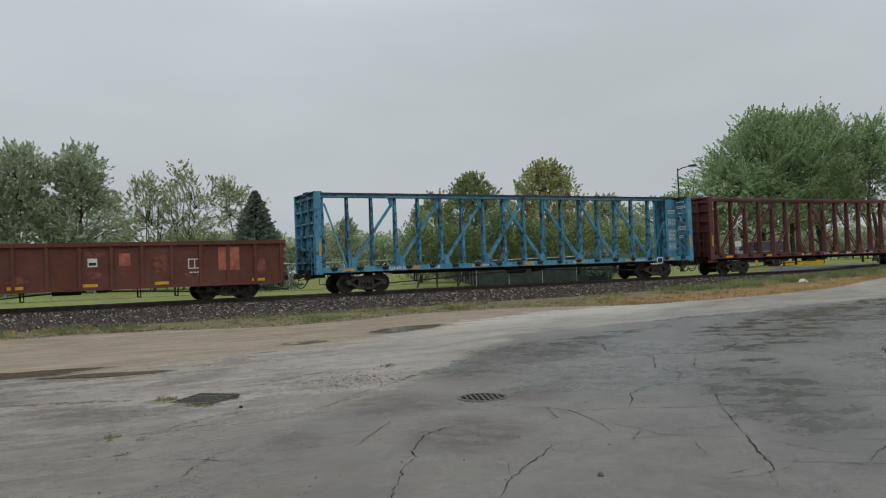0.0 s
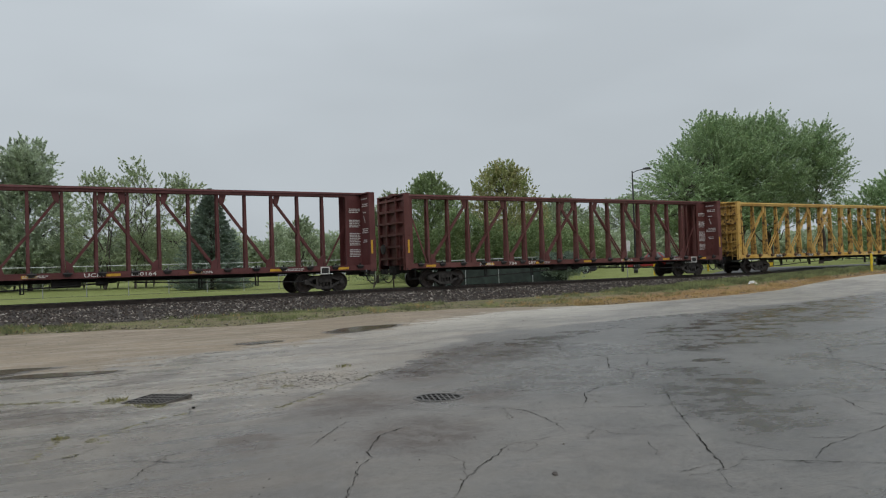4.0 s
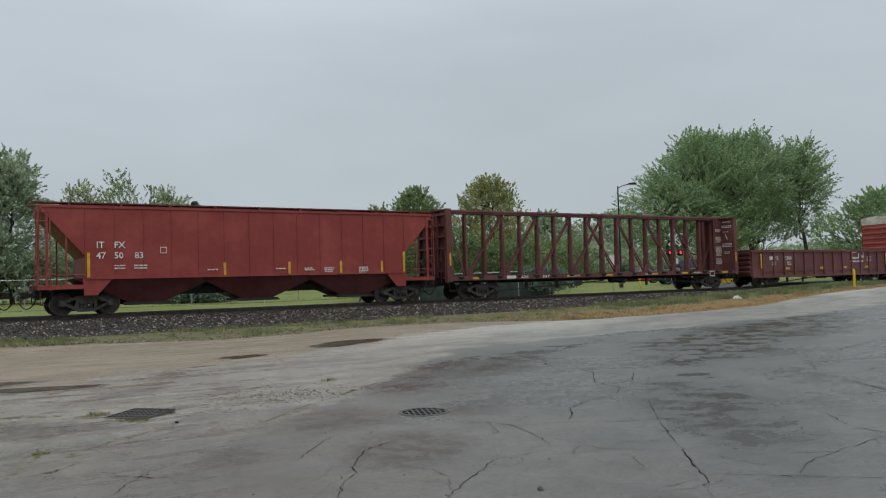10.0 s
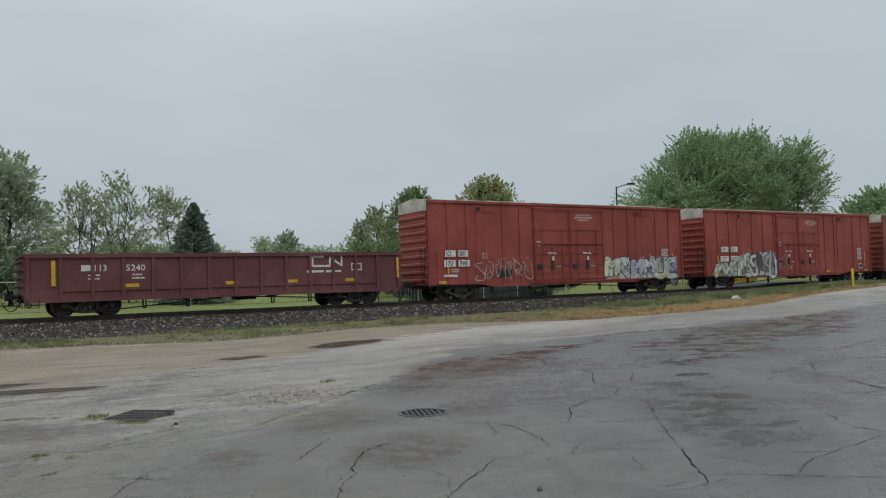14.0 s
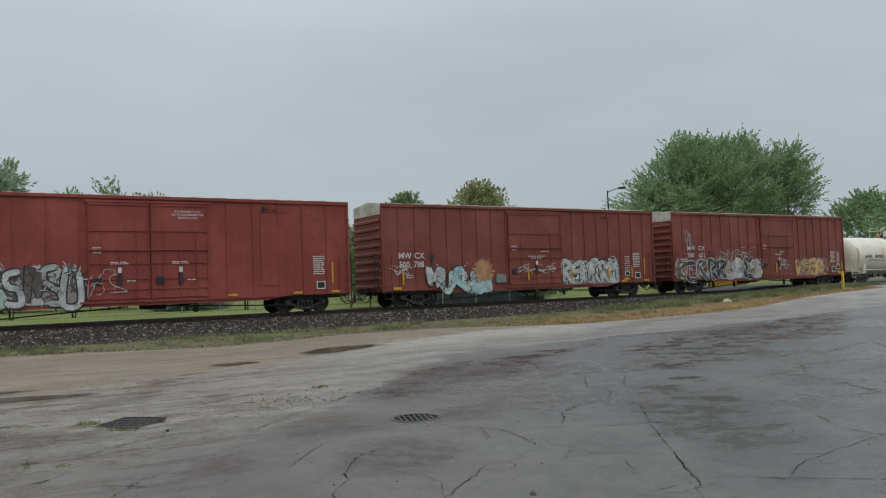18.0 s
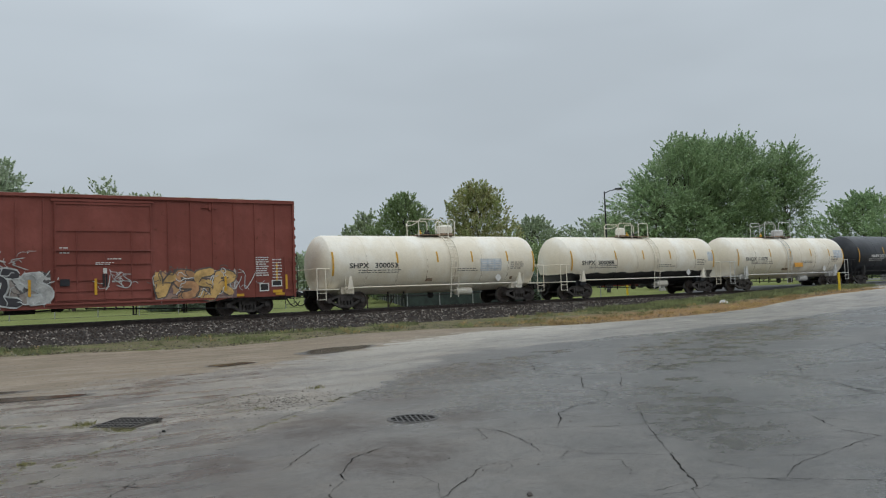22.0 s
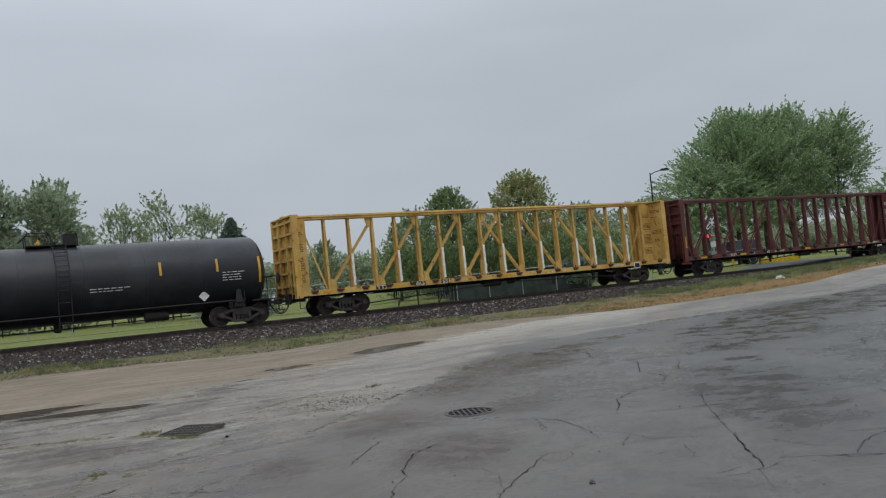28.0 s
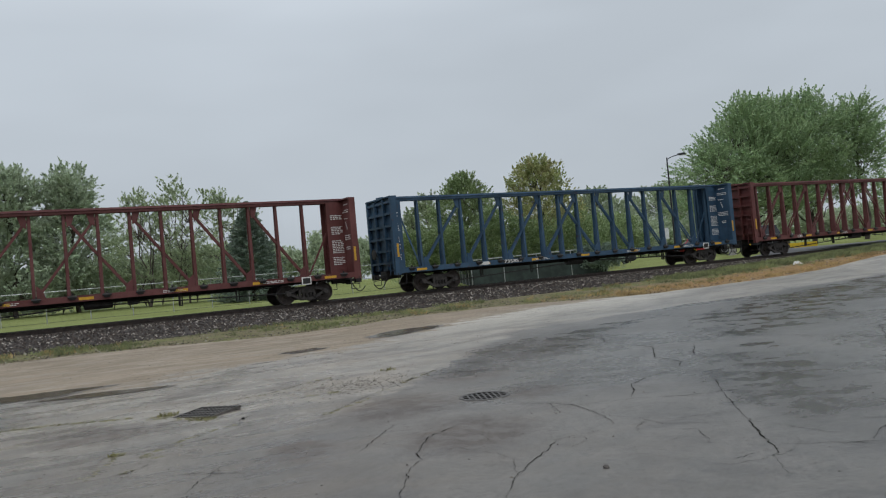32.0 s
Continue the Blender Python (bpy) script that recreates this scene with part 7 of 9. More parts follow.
    tag(b1, 2.75, 8.95, 0.84, 2.12, 6, [G_YELLOW, G_WHITE, G_LILAC, G_WHITE], G_BLACK, 21, back=G_MURAL_VIOLET, fat=1.0)
    for x in (3.3, 7.5):
        part("reflector", Shape().box(x, x + 0.5, -1.50, -1.492, 0.86, 0.97), M_REFLECT, b1)
    tag(b1, -6.6, -2.75, 0.95, 2.0, 6, [], G_GREY, 22)
    b2, h = boxcar(194.69, 213.93, "red boxcar with cream roof end and mint and silver graffiti", M_BOX, 2, (0.39, 0.645), True, fine=16, hatches=(5.2, -6.3))
    plates(b2, h, (("CI", -8.07, -7.35, 2.37, 2.72), ("BX", -7.1, -6.4, 2.37, 2.72), ("173", -8.17, -7.35, 1.75, 2.10), ("009", -7.1, -6.3, 1.75, 2.10)))
    caution(b2, 1.25)
    tag(b2, -h + 0.9, -h + 3.1, 0.78, 1.66, 3, [G_MINT, G_YELLOW], G_CAMO, 23, back=G_MURAL_MINT)
    tag(b2, -h + 3.2, -h + 4.5, 0.78, 2.2, 2, [G_YELLOW, G_MINT], G_CAMO, 43, back=G_MURAL_MINT)
    tag(b2, -h + 4.5, -h + 7.25, 0.78, 2.3, 4, [G_WHITE, G_CAMO, G_GREY], G_BLACK, 24, back=G_MURAL_CAMO, fat=0.9)
    part("reflector", Shape().box(-h + 0.75, -h + 1.2, -1.50, -1.492, 0.95, 1.06), M_REFLECT, b2)
    tag(b2, -h + 7.45, -h + 9.0, 0.95, 2.0, 2, [], G_GREY, 34, y=-1.53)
    m1, h = boxcar(215.72, 235.07, "brown-red boxcar with white and aqua graffiti", M_BOX2, 3, (0.4076, 0.605), False, fine=20, hatches=())
    for txt, x, z in (("MW", 0.92, 2.42), ("CX", 1.85, 2.42), ("500", 0.95, 1.98), ("788", 1.80, 1.98)):
        letter(m1, txt, -h + x, z, 0.30, M_WHITE)
    tag(m1, -h + 0.75, -h + 1.45, 1.62, 1.95, 3, [], G_WHITE, 47)
    part("inspection_mark", Shape().box(-6.89, -6.63, -1.452, -1.446, 2.31, 2.6), M_BLACKLET, m1)
    part("route_box", Shape().box(-2.69, -2.05, -1.50, -1.44, 1.07, 1.53), M_GALVBOX, m1)
    burst(m1, -3.55, 1.68, 0.72, G_PEACH, 5)
    tag(m1, -h + 2.65, -h + 5.6, 0.70, 2.0, 4, [G_WHITE, G_MINT, G_AQUA], G_BLACK, 25, y=-1.466, fat=1.2)
    tag(m1, -h + 5.2, -h + 6.6, 0.58, 1.10, 2, [G_AQUA, G_WHITE], G_AQUA, 36, y=-1.464, back=G_AQUA)
    strips(m1, h, (1.15, 12.4, 15.34, 17.3), (9.17,))
    bars(m1, -h + 16.75, 2.35, 0.42, 7, M_WHITE, y=-1.456, row_h=0.045, gap=0.09, seed=63)
    part("inspection_mark", Shape().box(-h + 16.75, -h + 17.15, -1.452, -1.446, 1.22, 1.48), M_WHITE, m1)
    part("inspection_mark_center", Shape().box(-h + 16.79, -h + 17.11, -1.456, -1.4525, 1.26, 1.44), M_BLACKLET, m1)
    bars(m1, -h + 9.2, 2.45, 1.4, 1, M_WHITE, y=-1.53, row_h=0.035, seed=64)
    bars(m1, -h + 10.1, 2.72, 0.7, 1, M_WHITE, y=-1.53, row_h=0.035, seed=65)
    tag(m1, 2.05, 6.45, 0.82, 2.25, 6, [G_SILVER, G_WHITE], G_BLACK, 27, back=G_MURAL_SILVER)
    tag(m1, -h + 8.4, -h + 11.2, 1.5, 1.9, 4, [], G_WHITE, 37, y=-1.53)
    m2, h = boxcar(236.81, 256.03, "brown-red boxcar with rusty roof end and crowded graffiti", M_BOX2, 4, (0.47, 0.665), False, end_white=M_RUSTROOF, fine=20)
    for txt, x, z in (("MW", 1.35, 2.72), ("CX", 2.45, 2.72), ("500", 1.35, 2.27), ("651", 2.45, 2.27)):
        letter(m2, txt, -h + x, z, 0.30, M_WHITE)
    part("paint_patch", Shape().box(-h + 3.45, -h + 4.1, -1.456, -1.450, 2.3, 2.7), M_RED, m2)
    tag(m2, -h + 0.2, -h + 4.3, 0.74, 2.1, 4, [G_CAMO, G_BLACK], G_WHITE, 28, fat=0.75)
    tag(m2, -h + 4.2, -h + 8.9, 0.80, 2.1, 5, [G_BLACK, G_GREY, G_WHITE], G_WHITE, 29, back=G_MURAL_CAMO)
    tag(m2, -h + 4.6, -h + 8.2, 2.1, 2.75, 5, [], G_GREY, 39)
    strips(m2, h, (1.23, 5.3, 8.15, 15.9, 18.75), (10.55,))
    bars(m2, -h + 18.1, 2.45, 0.45, 7, M_WHITE, y=-1.456, row_h=0.045, gap=0.09, seed=61)
    part("inspection_mark", Shape().box(-h + 18.05, -h + 18.55, -1.452, -1.446, 1.25, 1.55), M_WHITE, m2)
    part("inspection_mark_center", Shape().box(-h + 18.1, -h + 18.5, -1.456, -1.4525, 1.30, 1.50), M_BLACKLET, m2)
    bars(m2, -h + 11.0, 2.55, 0.7, 1, M_WHITE, y=-1.53, row_h=0.04, seed=62)
    tag(m2, -h + 12.9, -h + 16.4, 0.82, 2.1, 4, [G_OCHRE, G_PEACH, G_OCHRE], G_CAMO, 30, back=G_MURAL_ORANGE)
    tag(m2, -h + 15.7, -h + 17.3, 1.1, 1.9, 3, [], G_WHITE, 32)
    tag(m2, -h + 1.2, -h + 1.9, 3.0, 3.9, 2, [], G_GREY, 33)
    tag(m2, -h + 10.9, -h + 11.9, 1.3, 2.0, 3, [], G_WHITE, 35, y=-1.53)
    # tanks
    tank_car(257.39, 270.83, "cream-white tank car with rust stains and black lettering", M_TANK, M_TANK, 1.50, 2.20, [("SHPX", 1.4, 2.02, 0.26), ("300053", 2.8, 2.02, 0.26)], 41, deck=(-0.75, 1.5), panel=(2.5, 3.9, 1.75, 2.40))
    tank_car(272.62, 286.31, "cream-white tank car with a black lower shell", M_TANK, M_TANK, 1.50, 2.20, [("SHPX", 1.30, 1.97, 0.26), ("300088", 2.60, 1.97, 0.26)], 42, lower=M_TANKBLACK, deck=(-1.5, 1.2), panel=(5.7, 6.2, 2.1, 2.7))
    t3 = tank_car(287.85, 301.60, "cream-white tank car with white end rails and ladders", M_TANK, M_WHITEWEAR, 1.50, 2.25, [("SHQX", 1.30, 2.05, 0.26), ("11075", 2.65, 2.05, 0.26)], 43, lx=-0.6, deck=(-2.0, 1.05), tall=1.1, panel=(5.05, 6.15, 2.15, 2.75))
    part("orange_panel", Shape().box(0.05, 1.05, -1.475, -1.465, 1.55, 1.85), M_ORANGEPAINT, t3, "orange painted panel")
    tank_car(302.62, 320.26, "long black tank car with yellow reflectors", M_TANKBLACK, M_GRIME, 1.60, 2.33, [("NATX", 2.25, 2.15, 0.24), ("251350", 3.5, 2.15, 0.24)], 44, black=True, lx=0.4, deck=(-0.8, 1.1), tall=0.55)
    centerbeam(321.38, 344.72, "bright yellow centre-beam lumber flatcar with white rub strips", M_YELLOW, M_YELLOW, [("TTZX", 4.0, 0.22), ("863", 6.1, 0.22), ("551", 7.6, 0.22)], 16, white_strips=True, sill_paint=M_YELLOW, winch=M_RUSTBROWN)
    centerbeam(345.98, 369.41, "maroon centre-beam lumber flatcar, empty", M_RED, M_MAROON, [("GTW", 4.0, 0.22), ("623", 5.8, 0.22), ("342", 7.2, 0.22)], 17)
    c = centerbeam(371.24, 394.63, "dark-blue centre-beam lumber flatcar, empty", M_NAVY, M_NAVY, [("735888", 6.2, 0.24)], 18)
    part("mark_bar", Shape().box(-11.4 + 4.4, -11.4 + 5.0, -1.450, -1.444, 1.01, 1.17), M_WHITE, c)
    centerbeam(396.33, 419.67, "red centre-beam lumber flatcar, empty", M_RED, M_RED, [("623", 4.0, 0.22)], 19)


M_RUSTSTAIN = plain("brown_rust_stain", (0.24, 0.17, 0.11), 0.8, 0, 0.5, 5)
M_PANEL = plain("pale_blue_data_panel", (0.42, 0.46, 0.50), 0.6, 0, 0.15, 5)
M_GALVBOX = plain("galvanised_box", (0.22, 0.22, 0.22), 0.5, 0.3, 0.3, 4)
M_BROWNPRINT = plain("faded_brown_print", (0.150, 0.080, 0.030), 0.7, 0, 0.3, 5)
M_STRIP = plain("white_rub_strip", (0.74, 0.73, 0.69), 0.6, 0, 0.15, 4)
M_RUSTBROWN = plain("brown_rusted_steel", (0.105, 0.055, 0.032), 0.85, 0, 0.4, 6)
M_RUSTRED = plain("red_rust", (0.150, 0.050, 0.035), 0.9, 0, 0.5, 3)
M_RUSTROOF = car_paint("rusty_cream_roof", (0.50, 0.46, 0.40), 0.6, rust_col=(0.30, 0.13, 0.05))
M_ORANGEPAINT = plain("orange_panel_paint", (0.62, 0.30, 0.03), 0.5, 0, 0.15, 3)
build_train()


# ---- trees ----
def leaf_material(name, dark, light, tip=None):
    """Thin leaves: part of the light passes through."""
    m, nt, b = nodes_of(name)
    g = nt.nodes.new("ShaderNodeNewGeometry")
    v = world_coord(nt)
    patch = noise_of(nt, v, 0.7, 3)
    c = blend(nt, g.outputs["Random Per Island"], dark, light)
    c = blend(nt, math_of(nt, "MULTIPLY", patch, 0.5), c, tip or light)
    nt.links.new(c, b.inputs["Base Color"])
    b.inputs["Roughness"].default_value = 0.55
    b.inputs["Specular IOR Level"].default_value = 0.35
    tr = nt.nodes.new("ShaderNodeBsdfTranslucent")
    nt.links.new(c, tr.inputs["Color"])
    mx = nt.nodes.new("ShaderNodeMixShader")
    mx.inputs[0].default_value = 0.36
    nt.links.new(b.outputs[0], mx.inputs[1])
    nt.links.new(tr.outputs[0], mx.inputs[2])
    nt.links.new(mx.outputs[0], nt.nodes["Material Output"].inputs[0])
    return m


M_LEAF_MAPLE = leaf_material("maple_leaves", (0.177, 0.246, 0.112), (0.289, 0.369, 0.177), (0.300, 0.364, 0.171))
M_LEAF_TURN = leaf_material("maple_leaves_turning", (0.235, 0.289, 0.107), (0.374, 0.423, 0.177), (0.449, 0.358, 0.187))
M_LEAF_BIG = leaf_material("silver_maple_leaves", (0.214, 0.310, 0.161), (0.332, 0.449, 0.235), (0.348, 0.439, 0.214))
M_LEAF_PALE = leaf_material("poplar_leaves", (0.230, 0.285, 0.165), (0.410, 0.475, 0.290), (0.420, 0.475, 0.300))
# the next two leaf colours have mist and haze mixed in, greyed and paled
M_LEAF_MIST = leaf_material("mist_paled_leaves", (0.350, 0.420, 0.290), (0.470, 0.540, 0.390), (0.480, 0.540, 0.395))
M_LEAF_HAZE = leaf_material("haze_paled_leaves", (0.270, 0.335, 0.216), (0.421, 0.486, 0.324), (0.427, 0.486, 0.329))
M_NEEDLE = leaf_material("spruce_needles", (0.115, 0.165, 0.125), (0.230, 0.290, 0.225), (0.235, 0.290, 0.225))
M_HEDGE = leaf_material("hedge_leaves", (0.120, 0.175, 0.070), (0.215, 0.285, 0.125), (0.225, 0.290, 0.125))
M_BARK = plain("grey_brown_bark", (0.075, 0.060, 0.048), 0.95, 0, 0.4, 2.5)


def leaves(points, axis, size, rnd, name, material, droop=0.15):
    """Many small leaves, each a bent pair of faces that grows along its twig and faces the sky."""
    n = len(points)
    p = np.asarray(points)
    gen = np.random.RandomState(rnd)
    a = np.asarray(axis) * 1.0 + gen.normal(size=(n, 3)) * 0.45 - np.array([0, 0, droop])
    a /= np.linalg.norm(a, axis=1)[:, None] + 1e-6
    face = np.asarray(axis) * 0.25 + np.array([0, 0, 0.75]) + gen.normal(size=(n, 3)) * 0.55
    face -= (a * face).sum(1)[:, None] * a
    face /= np.linalg.norm(face, axis=1)[:, None] + 1e-6
    b = np.cross(face, a)
    s = (size * gen.uniform(0.6, 1.3, n))[:, None]
    v = np.stack([p - a * s, p + b * s * 0.5 - face * s * 0.12, p + a * s, p - b * s * 0.5 - face * s * 0.12], 1).reshape(-1, 3)
    f = np.arange(4 * n).reshape(-1, 4)
    me = bpy.data.meshes.new(name)
    me.from_pydata(v.tolist(), [], f.tolist())
    me.materials.append(material)
    return me


def limb(s, p, q, r0, r1, gen, bend=0.08, k=4):
    """A tapered, slightly crooked limb."""
    p, q = np.array(p, float), np.array(q, float)
    pts = [p + (q - p) * t / k + (gen.normal(size=3) * bend * np.linalg.norm(q - p) * 0.4 if 0 < t < k else 0) for t in range(k + 1)]
    for i in range(k):
        s.tube(pts[i], pts[i + 1], r0 + (r1 - r0) * i / k, 7, r0 + (r1 - r0) * (i + 1) / k, caps=False)
    return pts


CROWNS = {"egg": ((0.0, 0.62), (0.15, 0.92), (0.35, 1.0), (0.55, 0.88), (0.75, 0.60), (0.9, 0.30), (1.0, 0.06)),
          "dome": ((0.0, 0.80), (0.2, 1.0), (0.45, 0.98), (0.65, 0.88), (0.82, 0.64), (0.94, 0.34), (1.0, 0.10)),
          "vase": ((0.0, 0.45), (0.25, 0.72), (0.5, 0.92), (0.72, 1.0), (0.86, 0.78), (0.95, 0.42), (1.0, 0.12)),
          "spire": ((0.0, 0.90), (0.2, 1.0), (0.45, 0.92), (0.62, 0.66), (0.74, 0.46), (0.88, 0.52), (1.0, 0.16)),
          "column": ((0.0, 0.80), (0.2, 1.0), (0.5, 0.95), (0.75, 0.85), (0.9, 0.55), (1.0, 0.15))}


def broadleaf(name, x, y, h, w, label, material, seed, shape="dome", base=0.05, boughs=110, tufts=12, per=26, leaf=0.11, pad=1.5, finger=0.75, up=0.55, stems=1, gaps=-0.45, lobes=0.22, bark=1.0):
    """A tree in four orders: stems, limbs, boughs that end on an uneven crown, and on each bough a pad of leafy fingers."""
    th = thing(name, label, "tree", at=pose(x, y, lift(x, y) - 0.1))
    gen = np.random.RandomState(seed)
    us, rs = zip(*CROWNS[shape])
    s = Shape()
    tops = []
    for k in range(stems):
        spread = w * 0.12 if stems > 1 else 0.0
        off = np.array([gen.uniform(-1, 1), gen.uniform(-1, 1), 0]) * spread
        lean = np.array([gen.uniform(-1, 1), gen.uniform(-1, 1), 0]) * w * (0.2 if stems > 1 else 0.03)
        top = off + lean + np.array([0, 0, h * gen.uniform(0.82, 0.92)])
        limb(s, off, top, (0.014 * h + 0.05) * bark, 0.02, gen, 0.04, 6)
        tops.append((off, top))
    ends = []
    for k in range(boughs * 2):
        u = ((k + gen.uniform(0, 1)) / (boughs * 2)) ** 0.9
        ang = k * 2.39996 + gen.uniform(-0.5, 0.5)
        r = w / 2 * np.interp(u, us, rs)
        swell = 1 + lobes * 1.7 * noise.noise((math.cos(ang) * 1.5 + seed * 3.1, math.sin(ang) * 1.5, u * 3.0 + seed)) + gen.uniform(-0.16, 0.10)
        deep = 1.0 if k % 3 else gen.uniform(0.35, 0.75)
        e = np.array([math.cos(ang) * r * swell * deep, math.sin(ang) * r * swell * deep, h * (base + (0.95 - base) * u * (1 + 0.10 * (swell - 1)))])
        if noise.noise((e[0] * 0.36 + seed, e[1] * 0.36, e[2] * 0.42)) > gaps:
            ends.append(e)
    ends = np.array(ends)
    hubs = ends[gen.permutation(len(ends))[: max(4, len(ends) // 9)]] * np.array([0.55, 0.55, 0.88])
    roots = []
    for j, q in enumerate(hubs):
        off, top = tops[j % stems]
        f = np.clip((q[2] - up * 1.3 * math.hypot(q[0], q[1])) / h, 0.10, 0.86)
        root = off + (top - off) * f
        limb(s, root, q, (0.0050 * h + 0.012) * bark, 0.018, gen, 0.10, 4)
        roots.append(root)
    roots = np.array(roots)
    pts, axes = [], []
    for e in ends:
        j = int(np.argmin(((hubs - e) ** 2).sum(1)))
        start = hubs[j] + (roots[j] - hubs[j]) * gen.uniform(0.0, 0.4)
        d = e - start
        L = np.linalg.norm(d) + 1e-6
        d = d / L
        limb(s, start, e - d * 0.2, 0.013 + 0.0012 * h, 0.008, gen, 0.08, 2)
        out = np.array([e[0], e[1], 0.0]) / (math.hypot(e[0], e[1]) + 1e-6) * (1 - 0.75 * max(0.0, e[2] / h - 0.55) / 0.45)
        lead = d * 0.55 + out * 0.55 + np.array([0, 0, up])
        lead /= np.linalg.norm(lead)
        side = np.cross(lead, (0, 0, 1.0))
        side /= np.linalg.norm(side) + 1e-6
        over = np.cross(side, lead)
        n = max(3, int(tufts * gen.uniform(0.6, 1.2)))
        along, wide = gen.uniform(-0.75, 0.30, n) * pad, gen.uniform(-0.55, 0.55, n) * pad
        thick = gen.normal(size=n) * 0.16 * pad
        for a, b, c in zip(along, wide, thick):
            p = e + lead * a + side * b * (1 - 0.5 * max(0.0, a / pad)) + over * c
            q = lead * 0.8 + side * (b / pad) * 1.1 + over * gen.uniform(-0.25, 0.45) + gen.normal(size=3) * 0.10
            q /= np.linalg.norm(q)
            ln = finger * gen.uniform(0.6, 1.3) * (0.75 if e[2] > 0.8 * h else 1.0)
            t = gen.uniform(0, 1, per) ** 0.85
            rad = 0.02 + min(finger, 1.1) * 0.14 * (1.05 - t) ** 0.9
            g = p + q * (ln * t)[:, None] + gen.normal(size=(per, 3)) * rad[:, None] * 0.62
            g[:, 2] -= 0.05 * ln * t * t
            g = g[g[:, 2] > 0.25]
            pts.append(g)
            axes.append(np.repeat(q[None], len(g), 0))
    part("trunk", s, M_BARK, th)
    part("crown", leaves(np.concatenate(pts), np.concatenate(axes), leaf, seed, "crown", material), material, th)
    return th


def conifer(x, y, h, w, label, seed):
    th = thing("spruce_tree", label, "tree", at=pose(x, y, lift(x, y) - 0.1))
    gen = np.random.RandomState(seed)
    s = Shape()
    limb(s, (0, 0, 0), (0, 0, h * 0.97), 0.20, 0.02, gen, 0.01, 5)
    pts, axes = [], []
    for k in range(620):
        u = 0.03 + 0.96 * (k / 620) ** 1.1
        ang = k * 2.399 + gen.uniform(-0.3, 0.3)
        r = w / 2 * (1 - u) ** 0.80 * gen.uniform(0.80, 1.08) + 0.04
        o = np.array([0, 0, h * u])
        d = np.array([math.cos(ang), math.sin(ang), 0.05])
        e = o + d * r
        if k % 5 == 0:
            s.tube(o, e, 0.03, 4, 0.01, caps=False)
        t = gen.uniform(0.1, 1.0, 75) ** 0.6
        q = o + d * (r * t)[:, None] + gen.normal(size=(75, 3)) * np.array([0.16, 0.16, 0.07]) * (0.25 + r * 0.35) * (1.25 - t)[:, None]
        q[:, 2] -= 0.10 * r * t * (1.15 - t) * 2
        pts.append(q)
        axes.append(np.repeat(d[None], 75, 0))
    part("trunk", s, M_BARK, th)
    part("crown", leaves(np.concatenate(pts), np.concatenate(axes), 0.11, seed, "crown", M_NEEDLE, 0.0), M_NEEDLE, th)


def thicket(name, line, h0, h1, depth, label, material, seed, per_m=90, leaf=0.12, category="hedge", lumpy=0.35):
    """A bank of bushes along a line of (x, y) points."""
    gen = np.random.RandomState(seed)
    th = thing(name, label, category, at=pose(line[0][0], line[0][1], lift(*line[0]) - 0.05))
    o = np.array([line[0][0], line[0][1], lift(*line[0]) - 0.05])
    pts, axes, s = [], [], Shape()
    for (x0, y0), (x1, y1) in zip(line, line[1:]):
        d = math.hypot(x1 - x0, y1 - y0)
        for tt in gen.uniform(0, 1, int(d * per_m)):
            x, y = x0 + (x1 - x0) * tt, y0 + (y1 - y0) * tt
            top = (h0 + (h1 - h0) * tt) * (1 + lumpy * noise.noise((x * 0.22 + seed, y * 0.22, 1.0)) + 0.18 * noise.noise((x * 0.9, y * 0.9, seed)))
            v = gen.uniform(-1, 1)
            hh = top * math.sqrt(max(0.02, 1 - v * v * 0.8)) * gen.uniform(0.03, 1.0) ** 0.4
            c = np.array([x + gen.uniform(-0.3, 0.3), y + v * depth / 2, lift(x, y) + hh]) - o
            ax = np.array([gen.uniform(-0.8, 0.8), v + gen.uniform(-0.5, 0.5), 0.8])
            ax /= np.linalg.norm(ax)
            k = leaf / 0.12
            t = gen.uniform(0, 1, 14)
            pts.append(c + ax * (t * 0.6 * k)[:, None] + gen.normal(size=(14, 3)) * 0.20 * k * (1.1 - t)[:, None])
            axes.append(np.repeat(ax[None], 14, 0))
        for k in range(int(d / 1.6)):
            tt = (k + 0.5) / max(1, int(d / 1.6))
            b = np.array([x0 + (x1 - x0) * tt, y0 + (y1 - y0) * tt, lift(x0, y0)]) - o
            for _ in range(3):
                limb(s, b, b + np.array([gen.uniform(-0.8, 0.8), gen.uniform(-0.8, 0.8), h0 * 0.5]), 0.05, 0.015, gen, 0.1, 3)
    ob = part("brushwood", s, M_BARK, th)
    tagged(ob, kind="stuff")
    part("crown", leaves(np.concatenate(pts), np.concatenate(axes), leaf, seed, "crown", material), material, th)


